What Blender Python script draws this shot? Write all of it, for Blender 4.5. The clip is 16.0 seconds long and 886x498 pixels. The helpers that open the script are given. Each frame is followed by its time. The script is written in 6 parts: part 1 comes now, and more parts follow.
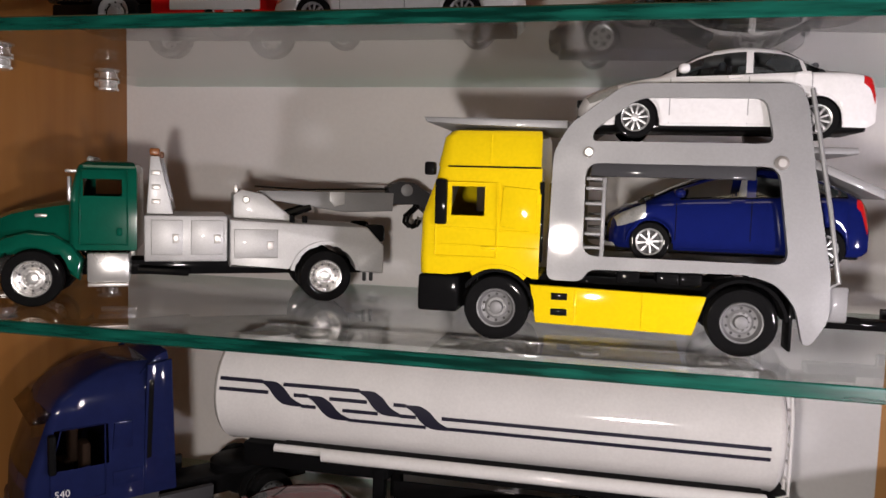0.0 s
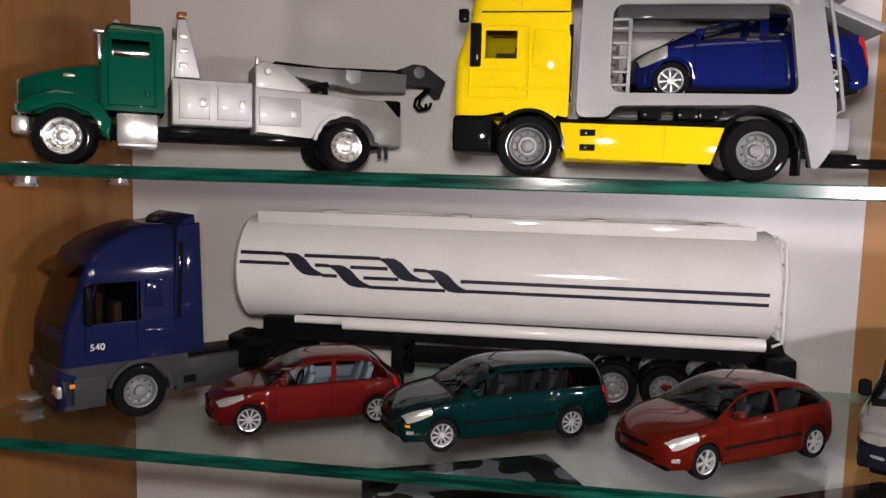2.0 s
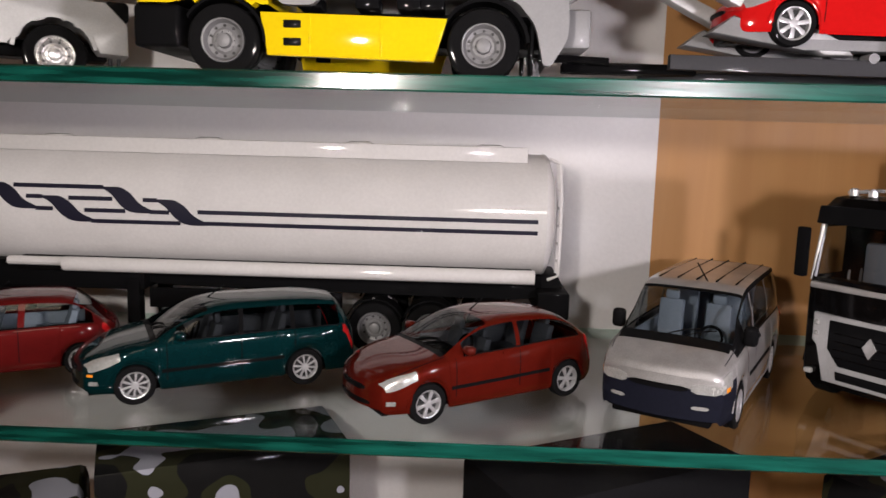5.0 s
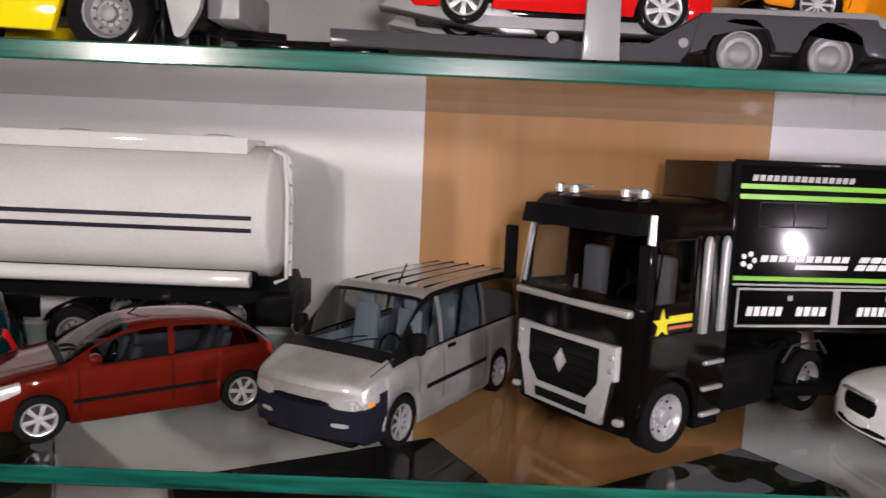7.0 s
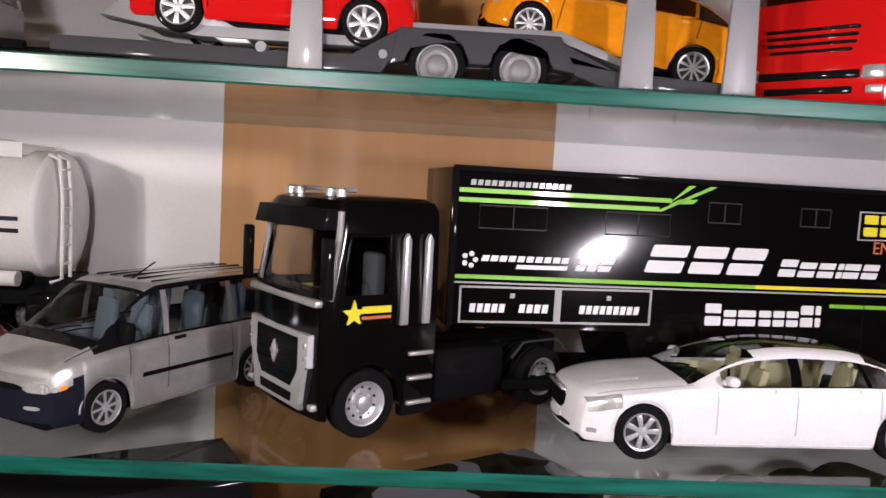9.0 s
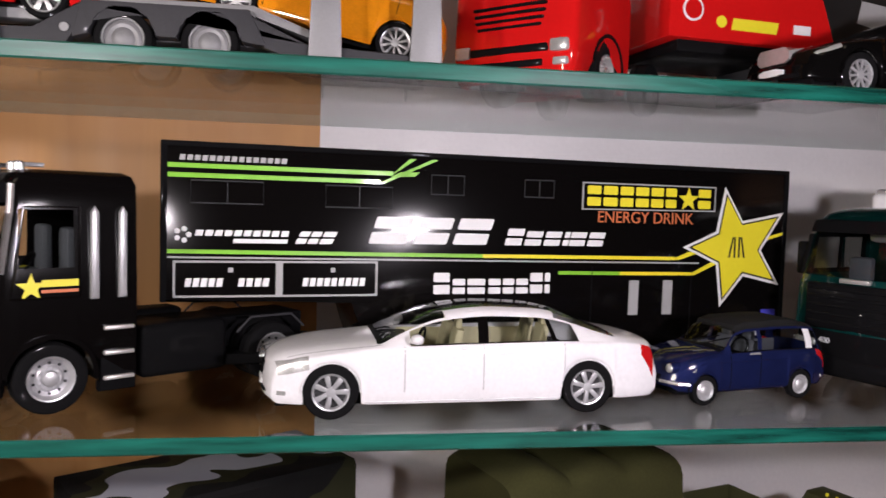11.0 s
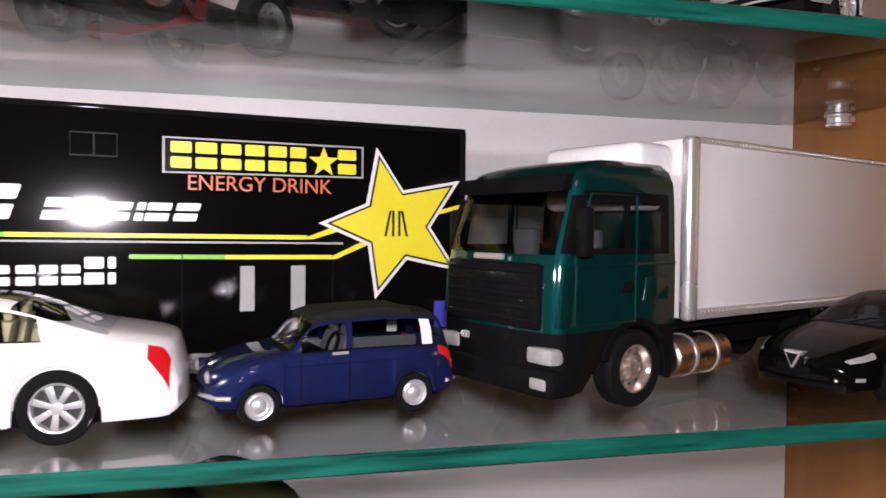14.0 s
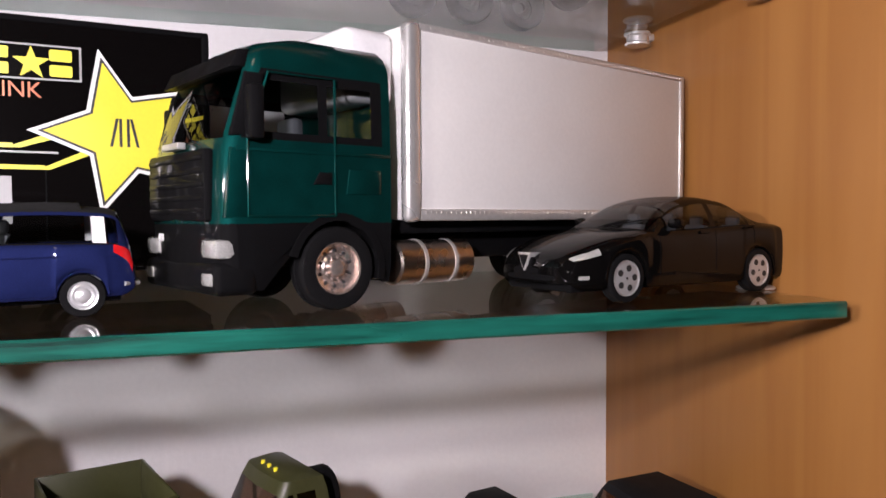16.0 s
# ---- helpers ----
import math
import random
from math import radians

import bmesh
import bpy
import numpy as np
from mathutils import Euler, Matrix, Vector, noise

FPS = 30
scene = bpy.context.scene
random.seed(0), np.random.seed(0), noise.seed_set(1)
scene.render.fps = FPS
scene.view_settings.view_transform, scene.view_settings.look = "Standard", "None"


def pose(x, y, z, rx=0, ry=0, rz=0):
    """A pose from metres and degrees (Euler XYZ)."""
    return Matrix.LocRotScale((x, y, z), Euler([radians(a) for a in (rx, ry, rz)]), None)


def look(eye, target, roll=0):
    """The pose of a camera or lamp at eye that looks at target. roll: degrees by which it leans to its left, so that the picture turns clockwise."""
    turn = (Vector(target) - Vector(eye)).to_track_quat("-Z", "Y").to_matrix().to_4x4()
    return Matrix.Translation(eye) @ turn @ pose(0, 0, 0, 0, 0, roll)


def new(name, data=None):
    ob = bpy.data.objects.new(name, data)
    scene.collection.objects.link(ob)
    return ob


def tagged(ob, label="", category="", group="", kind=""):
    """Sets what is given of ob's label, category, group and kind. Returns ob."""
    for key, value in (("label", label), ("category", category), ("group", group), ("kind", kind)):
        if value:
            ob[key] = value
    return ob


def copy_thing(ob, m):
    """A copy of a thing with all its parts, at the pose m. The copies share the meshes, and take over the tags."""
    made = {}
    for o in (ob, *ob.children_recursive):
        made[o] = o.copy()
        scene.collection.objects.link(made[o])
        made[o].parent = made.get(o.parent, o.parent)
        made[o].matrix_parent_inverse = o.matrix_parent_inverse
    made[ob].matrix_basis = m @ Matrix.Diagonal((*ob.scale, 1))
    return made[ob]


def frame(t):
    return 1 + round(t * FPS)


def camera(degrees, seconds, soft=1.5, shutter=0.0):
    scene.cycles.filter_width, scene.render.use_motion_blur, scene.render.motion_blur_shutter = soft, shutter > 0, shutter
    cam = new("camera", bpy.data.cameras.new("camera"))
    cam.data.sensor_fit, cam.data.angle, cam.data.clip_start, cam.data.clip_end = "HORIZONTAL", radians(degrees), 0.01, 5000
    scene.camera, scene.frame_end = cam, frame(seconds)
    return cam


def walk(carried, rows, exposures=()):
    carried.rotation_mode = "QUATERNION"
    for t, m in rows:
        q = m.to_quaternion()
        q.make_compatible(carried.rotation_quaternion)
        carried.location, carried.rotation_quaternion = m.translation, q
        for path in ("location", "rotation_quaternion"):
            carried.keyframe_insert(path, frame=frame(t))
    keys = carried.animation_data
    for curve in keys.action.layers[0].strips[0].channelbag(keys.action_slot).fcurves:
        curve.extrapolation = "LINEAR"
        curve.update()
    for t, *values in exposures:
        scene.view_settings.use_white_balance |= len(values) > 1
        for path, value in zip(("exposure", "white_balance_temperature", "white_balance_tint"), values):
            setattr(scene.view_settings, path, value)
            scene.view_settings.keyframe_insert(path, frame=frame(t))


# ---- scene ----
cam = camera(61.3, 16.0, 1.5, 0.25)
METRES, EYE, TILT, LEAN, TURN = 0.7, 1.3, 0.0, 0.0, 12.1
ROWS = [
    (0.0, 0.0, 0.0, 0.0, 0.14, -4.85, -1.67),
    (0.5, -0.0172, -0.0234, -0.0091, -1.98, -5.42, -1.68),
    (1.0, -0.0433, -0.0391, -0.0308, -1.48, -6.09, -2.07),
    (1.5, -0.0478, -0.0413, -0.0626, -2.89, -6.44, -1.88),
    (2.0, -0.0481, -0.0285, -0.0828, -3.94, -5.62, -1.55),
    (2.5, -0.0422, -0.0257, -0.0992, -3.83, -7.34, -1.15),
    (3.0, -0.0304, -0.019, -0.1035, -4.76, -7.45, -1.07),
    (3.5, -0.005, -0.0164, -0.1047, -6.67, -7.88, -1.4),
    (6.0, 0.1387, 0.0322, -0.1127, -11.3, -8.15, -1.34),
    (6.5, 0.1835, 0.0299, -0.1131, -11.94, -7.97, -1.49),
    (7.0, 0.2232, 0.0268, -0.1182, -12.16, -7.12, -2.4),
    (7.5, 0.2647, 0.0206, -0.1228, -13.81, -6.64, -3.12),
    (8.0, 0.2925, 0.0088, -0.1247, -14.07, -5.88, -3.09),
    (10.5, 0.4071, -0.0602, -0.1341, -18.16, -3.77, -2.31),
    (11.0, 0.4381, -0.0643, -0.1425, -20.5, -3.5, -1.69),
    (11.5, 0.4646, -0.0683, -0.1492, -22.91, -3.4, -1.48),
    (12.0, 0.4892, -0.0742, -0.1516, -24.73, -3.35, -1.33),
    (12.5, 0.5117, -0.0696, -0.1578, -26.39, -2.67, -1.36),
    (13.0, 0.5533, -0.0578, -0.1647, -27.21, -2.43, -1.25),
    (13.5, 0.6018, -0.0441, -0.1674, -27.07, -2.33, -0.9),
    (14.0, 0.6433, -0.0338, -0.1683, -26.22, -1.59, -0.65),
    (14.5, 0.6814, -0.0363, -0.1719, -27.5, -1.93, -0.38),
    (15.0, 0.7075, -0.0444, -0.1768, -28.48, -2.15, -0.02),
    (15.5, 0.7339, -0.0534, -0.1874, -29.41, -2.76, 0.15),
    (16.0, 0.7502, -0.0625, -0.2084, -29.54, -2.33, 0.27),
]
walk(cam, [(t, pose(0, 0, EYE, TILT, LEAN, TURN) @ pose(METRES * x, METRES * y, METRES * z, 90 + pitch, roll, yaw)) for t, x, y, z, yaw, pitch, roll in ROWS],
     exposures=[(0.0, 0.0), (3.0, 0.0), (6.0, 0.0), (10.5, 0.0), (13.0, 0.25), (14.5, 0.65), (16.0, 0.88)])

# ---- light ----
world = bpy.data.worlds.new("room_air")
scene.world = world
world.use_nodes = True
world.node_tree.nodes["Background"].inputs[0].default_value = (1.0, 0.86, 0.72, 1)
world.node_tree.nodes["Background"].inputs[1].default_value = 0.03


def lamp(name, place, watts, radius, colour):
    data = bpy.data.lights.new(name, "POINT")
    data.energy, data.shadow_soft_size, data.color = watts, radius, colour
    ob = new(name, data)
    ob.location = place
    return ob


# three fixed lamps along the way stand in for the film maker's one moving lamp, carried beside the lens
lamp("carried_lamp_stand_in", (-0.03, -0.02, 1.262), 2.7, 0.010, (1.0, 0.90, 0.84))
lamp("carried_lamp_stand_in", (0.168, 0.03, 1.230), 1.75, 0.010, (1.0, 0.90, 0.94))
lamp("carried_lamp_stand_in", (0.440, 0.035, 1.208), 2.45, 0.010, (1.0, 0.90, 0.99))
# the room's ceiling lamp
room_lamp = bpy.data.lights.new("ceiling_lamp", "AREA")
room_lamp.shape, room_lamp.size, room_lamp.energy, room_lamp.color = "DISK", 0.5, 1.2, (1.0, 0.82, 0.62)
new("ceiling_lamp", room_lamp).matrix_world = look((0.3, -0.9, 2.38), (0.2, 0.3, 1.2))


# ---- materials ----
def mat(name, colour, rough=0.5, metal=0.0, coat=0.0, grain=900.0, vary=0.12, bump=0.15, dirt=0.15, stretch=(1, 1, 1), spec=0.5, relief=0.00015):
    """A surface with fine grain, slow blotches, uneven gloss and a fine relief."""
    m = bpy.data.materials.new(name)
    m.use_nodes = True
    nt = m.node_tree
    b = nt.nodes["Principled BSDF"]
    co = nt.nodes.new("ShaderNodeTexCoord")
    mp = nt.nodes.new("ShaderNodeMapping")
    mp.inputs["Scale"].default_value = stretch
    nt.links.new(co.outputs["Object"], mp.inputs[0])
    fine, slow = nt.nodes.new("ShaderNodeTexNoise"), nt.nodes.new("ShaderNodeTexNoise")
    fine.inputs["Scale"].default_value, fine.inputs["Detail"].default_value = grain, 4
    slow.inputs["Scale"].default_value, slow.inputs["Detail"].default_value = grain / 14, 3
    for n in (fine, slow):
        nt.links.new(mp.outputs[0], n.inputs["Vector"])
    mix = nt.nodes.new("ShaderNodeMix")
    mix.data_type = "RGBA"
    mix.inputs[6].default_value = (*[c * (1 - vary) for c in colour], 1)
    mix.inputs[7].default_value = (*[min(1, c * (1 + vary)) for c in colour], 1)
    add = nt.nodes.new("ShaderNodeMath")
    add.operation = "ADD"
    nt.links.new(fine.outputs[0], add.inputs[0])
    nt.links.new(slow.outputs[0], add.inputs[1])
    half = nt.nodes.new("ShaderNodeMapRange")
    half.inputs["From Min"].default_value, half.inputs["From Max"].default_value = 0.7, 1.3
    nt.links.new(add.outputs[0], half.inputs[0])
    nt.links.new(half.outputs[0], mix.inputs[0])
    nt.links.new(mix.outputs[2], b.inputs["Base Color"])
    rr = nt.nodes.new("ShaderNodeMapRange")
    rr.inputs["From Min"].default_value, rr.inputs["From Max"].default_value = 0.35, 0.7
    rr.inputs["To Min"].default_value, rr.inputs["To Max"].default_value = rough, min(1, rough + dirt)
    nt.links.new(slow.outputs[0], rr.inputs[0])
    nt.links.new(rr.outputs[0], b.inputs["Roughness"])
    b.inputs["Metallic"].default_value = metal
    b.inputs["Coat Weight"].default_value = coat
    b.inputs["Coat Roughness"].default_value = 0.06
    b.inputs["Specular IOR Level"].default_value = spec
    if bump:
        bp = nt.nodes.new("ShaderNodeBump")
        bp.inputs["Strength"].default_value, bp.inputs["Distance"].default_value = bump, relief
        nt.links.new(fine.outputs[0], bp.inputs["Height"])
        nt.links.new(bp.outputs[0], b.inputs["Normal"])
    return m


def paint(name, colour, metal=0.0, _gloss=0.25):
    return mat(name, colour, 0.58 if metal else 0.8, metal, 1.0, 2600 if metal else 700, 0.14 if metal else 0.05, 0.05 if metal else 0.0, 0.08, spec=0.02)


def wood(name, dark, light, scale, along):
    """Veneer with long grain along one axis (0, 1 or 2)."""
    m = mat(name, dark, 0.42, 0, 0.0, 260, 0.1, 0.08, 0.12, spec=0.35)
    nt = m.node_tree
    b = nt.nodes["Principled BSDF"]
    mp = next(n for n in nt.nodes if n.type == "MAPPING")
    st = [scale] * 3
    st[along] = scale * 0.06
    mp.inputs["Scale"].default_value = st
    n = nt.nodes.new("ShaderNodeTexNoise")
    n.inputs["Scale"].default_value, n.inputs["Detail"].default_value, n.inputs["Distortion"].default_value = 14, 6, 0.6
    big = nt.nodes.new("ShaderNodeTexNoise")
    big.inputs["Scale"].default_value, big.inputs["Detail"].default_value = 4, 2
    nt.links.new(mp.outputs[0], n.inputs["Vector"])
    nt.links.new(mp.outputs[0], big.inputs["Vector"])
    ramp = nt.nodes.new("ShaderNodeValToRGB")
    ramp.color_ramp.elements[0].position, ramp.color_ramp.elements[1].position = 0.3, 0.72
    ramp.color_ramp.elements[0].color, ramp.color_ramp.elements[1].color = (*dark, 1), (*light, 1)
    am = nt.nodes.new("ShaderNodeMix")
    am.inputs[0].default_value = 0.45
    nt.links.new(n.outputs[0], am.inputs[2])
    nt.links.new(big.outputs[0], am.inputs[3])
    nt.links.new(am.outputs[0], ramp.inputs[0])
    nt.links.new(ramp.outputs[0], b.inputs["Base Color"])
    return m


def clear(name, tint, rough=0.03):
    """Clear glass or plastic: each face dims the light a little, and mirrors more at a low angle."""
    m = bpy.data.materials.new(name)
    m.use_nodes = True
    nt = m.node_tree
    nt.nodes.remove(nt.nodes["Principled BSDF"])
    t, g, x = nt.nodes.new("ShaderNodeBsdfTransparent"), nt.nodes.new("ShaderNodeBsdfGlossy"), nt.nodes.new("ShaderNodeMixShader")
    lw, power, strength = nt.nodes.new("ShaderNodeLayerWeight"), nt.nodes.new("ShaderNodeMath"), nt.nodes.new("ShaderNodeMapRange")
    lw.inputs["Blend"].default_value = 0.5
    power.operation = "POWER"
    power.inputs[1].default_value = 5
    strength.inputs["To Min"].default_value, strength.inputs["To Max"].default_value = 0.04, 1.0
    t.inputs[0].default_value = (*tint, 1)
    g.inputs["Roughness"].default_value = rough
    nt.links.new(lw.outputs["Facing"], power.inputs[0])
    nt.links.new(power.outputs[0], strength.inputs[0])
    nt.links.new(strength.outputs[0], x.inputs[0])
    nt.links.new(t.outputs[0], x.inputs[1])
    nt.links.new(g.outputs[0], x.inputs[2])
    nt.links.new(x.outputs[0], nt.nodes["Material Output"].inputs[0])
    return m


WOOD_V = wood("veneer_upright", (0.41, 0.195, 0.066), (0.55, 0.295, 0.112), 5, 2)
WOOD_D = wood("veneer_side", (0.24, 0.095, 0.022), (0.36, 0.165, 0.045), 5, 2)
BACKBOARD = mat("white_board", (0.75, 0.74, 0.74), 0.34, 0, 0.0, 420, 0.03, 0.6, 0.12)
# plaster made dark: the room's dimness is put into its colour
DIMPLASTER = mat("plaster", (0.16, 0.14, 0.12), 0.8, 0, 0, 60, 0.05, 0.3, 0.1)
PARQUET = wood("parquet", (0.16, 0.08, 0.03), (0.3, 0.16, 0.07), 3, 0)
GLASS = clear("shelf_glass", (0.95, 0.97, 0.96), 0.012)
EDGE = mat("glass_edge", (0.006, 0.085, 0.062), 0.12, 0, 0.6, 160, 0.75, 0.25, 0.3, (0.25, 3, 3), 0.7)
# the rear edge gets a paler green than the front edge
REAREDGE = mat("pale_glass_edge", (0.50, 0.66, 0.60), 0.4, 0, 0.2, 300, 0.1, 0.2, 0.2)
CHROME = mat("chrome", (0.84, 0.83, 0.82), 0.18, 0.72, 0.3, 900, 0.04, 0.05, 0.12)
STEEL = mat("brushed_steel", (0.58, 0.56, 0.54), 0.3, 0.6, 0, 900, 0.08, 0.1, 0.15)
SATIN = mat("satin_silver", (0.50, 0.50, 0.50), 0.35, 0.35, 0.1, 1500, 0.1, 0.1, 0.15)
SILVERPL = mat("silver_plastic", (0.53, 0.53, 0.535), 0.42, 0.3, 0.08, 1500, 0.08, 0.12, 0.12)
GREYPL = mat("grey_plastic", (0.26, 0.26, 0.265), 0.42, 0.2, 0.12, 1200, 0.06, 0.12, 0.15, spec=0.4)
DARKPL = mat("dark_grey_plastic", (0.036, 0.036, 0.040), 0.6, 0.0, 0.08, 1200, 0.1, 0.15, 0.15, spec=0.3)
MATTBLACK = mat("matt_black_cloth", (0.012, 0.012, 0.012), 0.9, 0, 0.0, 1800, 0.2, 0.2, 0.3, spec=0.15)
BLACKPL = mat("black_plastic", (0.0035, 0.0035, 0.004), 0.7, 0, 0.14, 1200, 0.15, 0.15, 0.2, spec=0.08)
RUBBER = mat("rubber", (0.005, 0.005, 0.0055), 0.8, 0, 0.12, 1500, 0.2, 0.25, 0.2, spec=0.12)
RIMGREY = mat("rim_grey", (0.21, 0.21, 0.215), 0.38, 0.15, 0, 1500, 0.08, 0.1, 0.15)
RIMSILV = mat("rim_silver", (0.56, 0.56, 0.57), 0.3, 0.55, 0.2, 1500, 0.06, 0.06, 0.1)
# near black: the shade between spokes and in rim holes, put into colour
RIMSHADE = mat("rim_shadow_grey", (0.02, 0.02, 0.021), 0.5, 0.0, 0, 1500, 0.1, 0.1, 0.1)
CARGLASS = clear("tinted_window", (0.42, 0.44, 0.45))
DIMGLASS = clear("dim_window", (0.58, 0.60, 0.60))
SMOKED = clear("smoked_window", (0.42, 0.33, 0.27))
CLEARPL = clear("clear_window", (0.74, 0.76, 0.76))
LENS = mat("lamp_lens", (0.52, 0.52, 0.50), 0.18, 0.4, 1.0, 2500, 0.25, 0.3, 0.1)
AMBER = mat("amber_lens", (0.85, 0.28, 0.02), 0.15, 0, 0.6)
REDLENS = mat("red_lens", (0.5, 0.01, 0.012), 0.12, 0, 0.8)
SEATGREY = mat("grey_seat", (0.11, 0.115, 0.13), 0.6)
SEATBLUE = mat("blue_grey_seat", (0.26, 0.31, 0.38), 0.6)
SEATTAN = mat("cream_seat", (0.62, 0.56, 0.34), 0.6)
WHITE = paint("white_paint", (0.80, 0.79, 0.80))
TANKWHITE = paint("tank_white", (0.72, 0.705, 0.69), 0, 0.2)
YELLOW = paint("yellow_paint", (0.86, 0.62, 0.006))
TEAL = paint("green_paint", (0.002, 0.085, 0.053), 0.3)
NAVY = paint("dark_blue_paint", (0.010, 0.015, 0.066), 0.45)
BLUE = paint("bright_blue_paint", (0.005, 0.010, 0.095), 0.45)
CABBLUE = paint("cab_blue_paint", (0.009, 0.013, 0.056), 0.1, 0.3)
CABBLUE.node_tree.nodes["Principled BSDF"].inputs["Coat Weight"].default_value = 0.5
RED = paint("dark_red_paint", (0.105, 0.008, 0.004), 0.4)
CHERRY = paint("cherry_paint", (0.11, 0.007, 0.007), 0.4)
BRIGHTRED = paint("bright_red_paint", (0.55, 0.008, 0.008))
ORANGE = paint("orange_paint", (0.72, 0.25, 0.008), 0.1)
WAGON = paint("petrol_green_paint", (0.001, 0.019, 0.021), 0.45)
SCGREEN = paint("bottle_green_paint", (0.002, 0.042, 0.038), 0.75, 0.3)
SILVER = paint("silver_paint", (0.38, 0.37, 0.36), 0.6, 0.32)
BLACK = paint("black_paint", (0.0025, 0.002, 0.002), 0, 0.15)
BLACK.node_tree.nodes["Principled BSDF"].inputs["Coat Roughness"].default_value = 0.12
BLACK.node_tree.nodes["Principled BSDF"].inputs["Coat Weight"].default_value = 0.7
BLACKCAR = paint("deep_black_paint", (0.002, 0.0018, 0.0018), 0, 0.15)
BLACKCAR.node_tree.nodes["Principled BSDF"].inputs["Coat Weight"].default_value = 0.55
BOXWHITE = mat("box_white", (0.68, 0.665, 0.65), 0.42, 0, 0.1, 700, 0.03, 0.1, 0.1)
DKBLUEPL = mat("dark_blue_plastic", (0.008, 0.009, 0.017), 0.7, 0, 0.3, spec=0.1)
CANVAS = mat("olive_canvas", (0.042, 0.042, 0.014), 0.85, 0, 0.05, 900, 0.15, 0.3, 0.15, spec=0.15)
OLIVE = mat("olive_paint", (0.04, 0.041, 0.013), 0.4, 0, 0.15, 900, 0.1, 0.1, 0.15)
DECALWHITE = mat("print_white", (0.80, 0.80, 0.80), 0.35, 0, 0.3, 900, 0.03, 0)
DECALGREY = mat("print_grey", (0.36, 0.36, 0.36), 0.35, 0, 0.3, 900, 0.03, 0)
DECALGREEN = mat("print_green", (0.22, 0.55, 0.03), 0.35, 0, 0.3, 900, 0.03, 0)
DECALYEL = mat("print_yellow", (0.82, 0.72, 0.03), 0.35, 0, 0.3, 900, 0.03, 0)
DECALORG = mat("print_orange", (0.62, 0.16, 0.06), 0.35, 0, 0.3, 900, 0.03, 0)
DECALNAVY = mat("print_navy", (0.003, 0.0022, 0.017), 0.6, 0, 0.15, 900, 0.03, 0)
DECALBLK = mat("print_black", (0.012, 0.012, 0.012), 0.35, 0, 0.3, 900, 0.03, 0)


def camouflage():
    m = mat("camouflage", (0.02, 0.02, 0.014), 0.75, 0, 0.15, 900, 0.1, 0.15, spec=0.15)
    nt = m.node_tree
    b = nt.nodes["Principled BSDF"]
    co = next(n for n in nt.nodes if n.type == "TEX_COORD")
    n = nt.nodes.new("ShaderNodeTexNoise")
    n.inputs["Scale"].default_value, n.inputs["Detail"].default_value = 34, 1.0
    nt.links.new(co.outputs["Object"], n.inputs["Vector"])
    ramp = nt.nodes.new("ShaderNodeValToRGB")
    ramp.color_ramp.interpolation = "CONSTANT"
    e = ramp.color_ramp.elements
    e[0].color, e[1].position, e[1].color = (0.006, 0.006, 0.006, 1), 0.46, (0.022, 0.023, 0.010, 1)
    e.new(0.57).color = (0.34, 0.35, 0.40, 1)
    nt.links.new(n.outputs[0], ramp.inputs[0])
    nt.links.new(ramp.outputs[0], b.inputs["Base Color"])
    return m


CAMO = camouflage()

# ---- mesh helpers; model sizes are in millimetres of the model ----
MM = 0.001
K = 1000.0 / 43.0  # one real metre, in millimetres of a model


def finish(bm, smooth=35, sharp=True):
    bmesh.ops.remove_doubles(bm, verts=bm.verts, dist=0.002)
    bmesh.ops.recalc_face_normals(bm, faces=bm.faces)
    me = bpy.data.meshes.new("mesh")
    bm.to_mesh(me)
    bm.free()
    me.transform(Matrix.Scale(MM, 4))
    for p in me.polygons:
        p.use_smooth = True
    me.set_sharp_from_angle(angle=radians(smooth))
    return me


def part(name, bm, material, parent, label=""):
    me = bm if isinstance(bm, bpy.types.Mesh) else finish(bm)
    if not me.materials:
        me.materials.append(material)
    ob = new(name, me)
    ob.parent = parent
    if label:
        ob["label"] = label
    return ob


def thing(name, m, label, category, group="", kind=""):
    ob = new(name)
    ob.empty_display_size = 0.01
    ob.matrix_world = m
    return tagged(ob, label, category, group, kind)


def box(x0, x1, y0, y1, z0, z1, r=0.6, seg=2, bm=None):
    bm = bm or bmesh.new()
    v = [bm.verts.new((x, y, z)) for x in (x0, x1) for y in (y0, y1) for z in (z0, z1)]
    fs = [bm.faces.new([v[i] for i in q]) for q in ((0, 1, 3, 2), (4, 6, 7, 5), (0, 4, 5, 1), (2, 3, 7, 6), (0, 2, 6, 4), (1, 5, 7, 3))]
    r = min(r, abs(x1 - x0) * 0.45, abs(y1 - y0) * 0.45, abs(z1 - z0) * 0.45)
    if r > 0:
        es = list({e for f in fs for e in f.edges})
        bmesh.ops.bevel(bm, geom=es, offset=r, segments=seg, affect="EDGES", profile=0.5)
    return bm


def prism(pts, y0, y1, r=0.4, bm=None):
    """A side outline (x, z) drawn out across y, edges rounded."""
    bm = bm or bmesh.new()
    a = [bm.verts.new((x, y0, z)) for x, z in pts]
    b = [bm.verts.new((x, y1, z)) for x, z in pts]
    n = len(pts)
    fs = [bm.faces.new(a), bm.faces.new(b[::-1])] + [bm.faces.new((a[i], b[i], b[(i + 1) % n], a[(i + 1) % n])) for i in range(n)]
    if r:
        es = list({e for f in fs[:2] for e in f.edges})
        bmesh.ops.bevel(bm, geom=es, offset=r, segments=2, affect="EDGES", profile=0.5)
    return bm


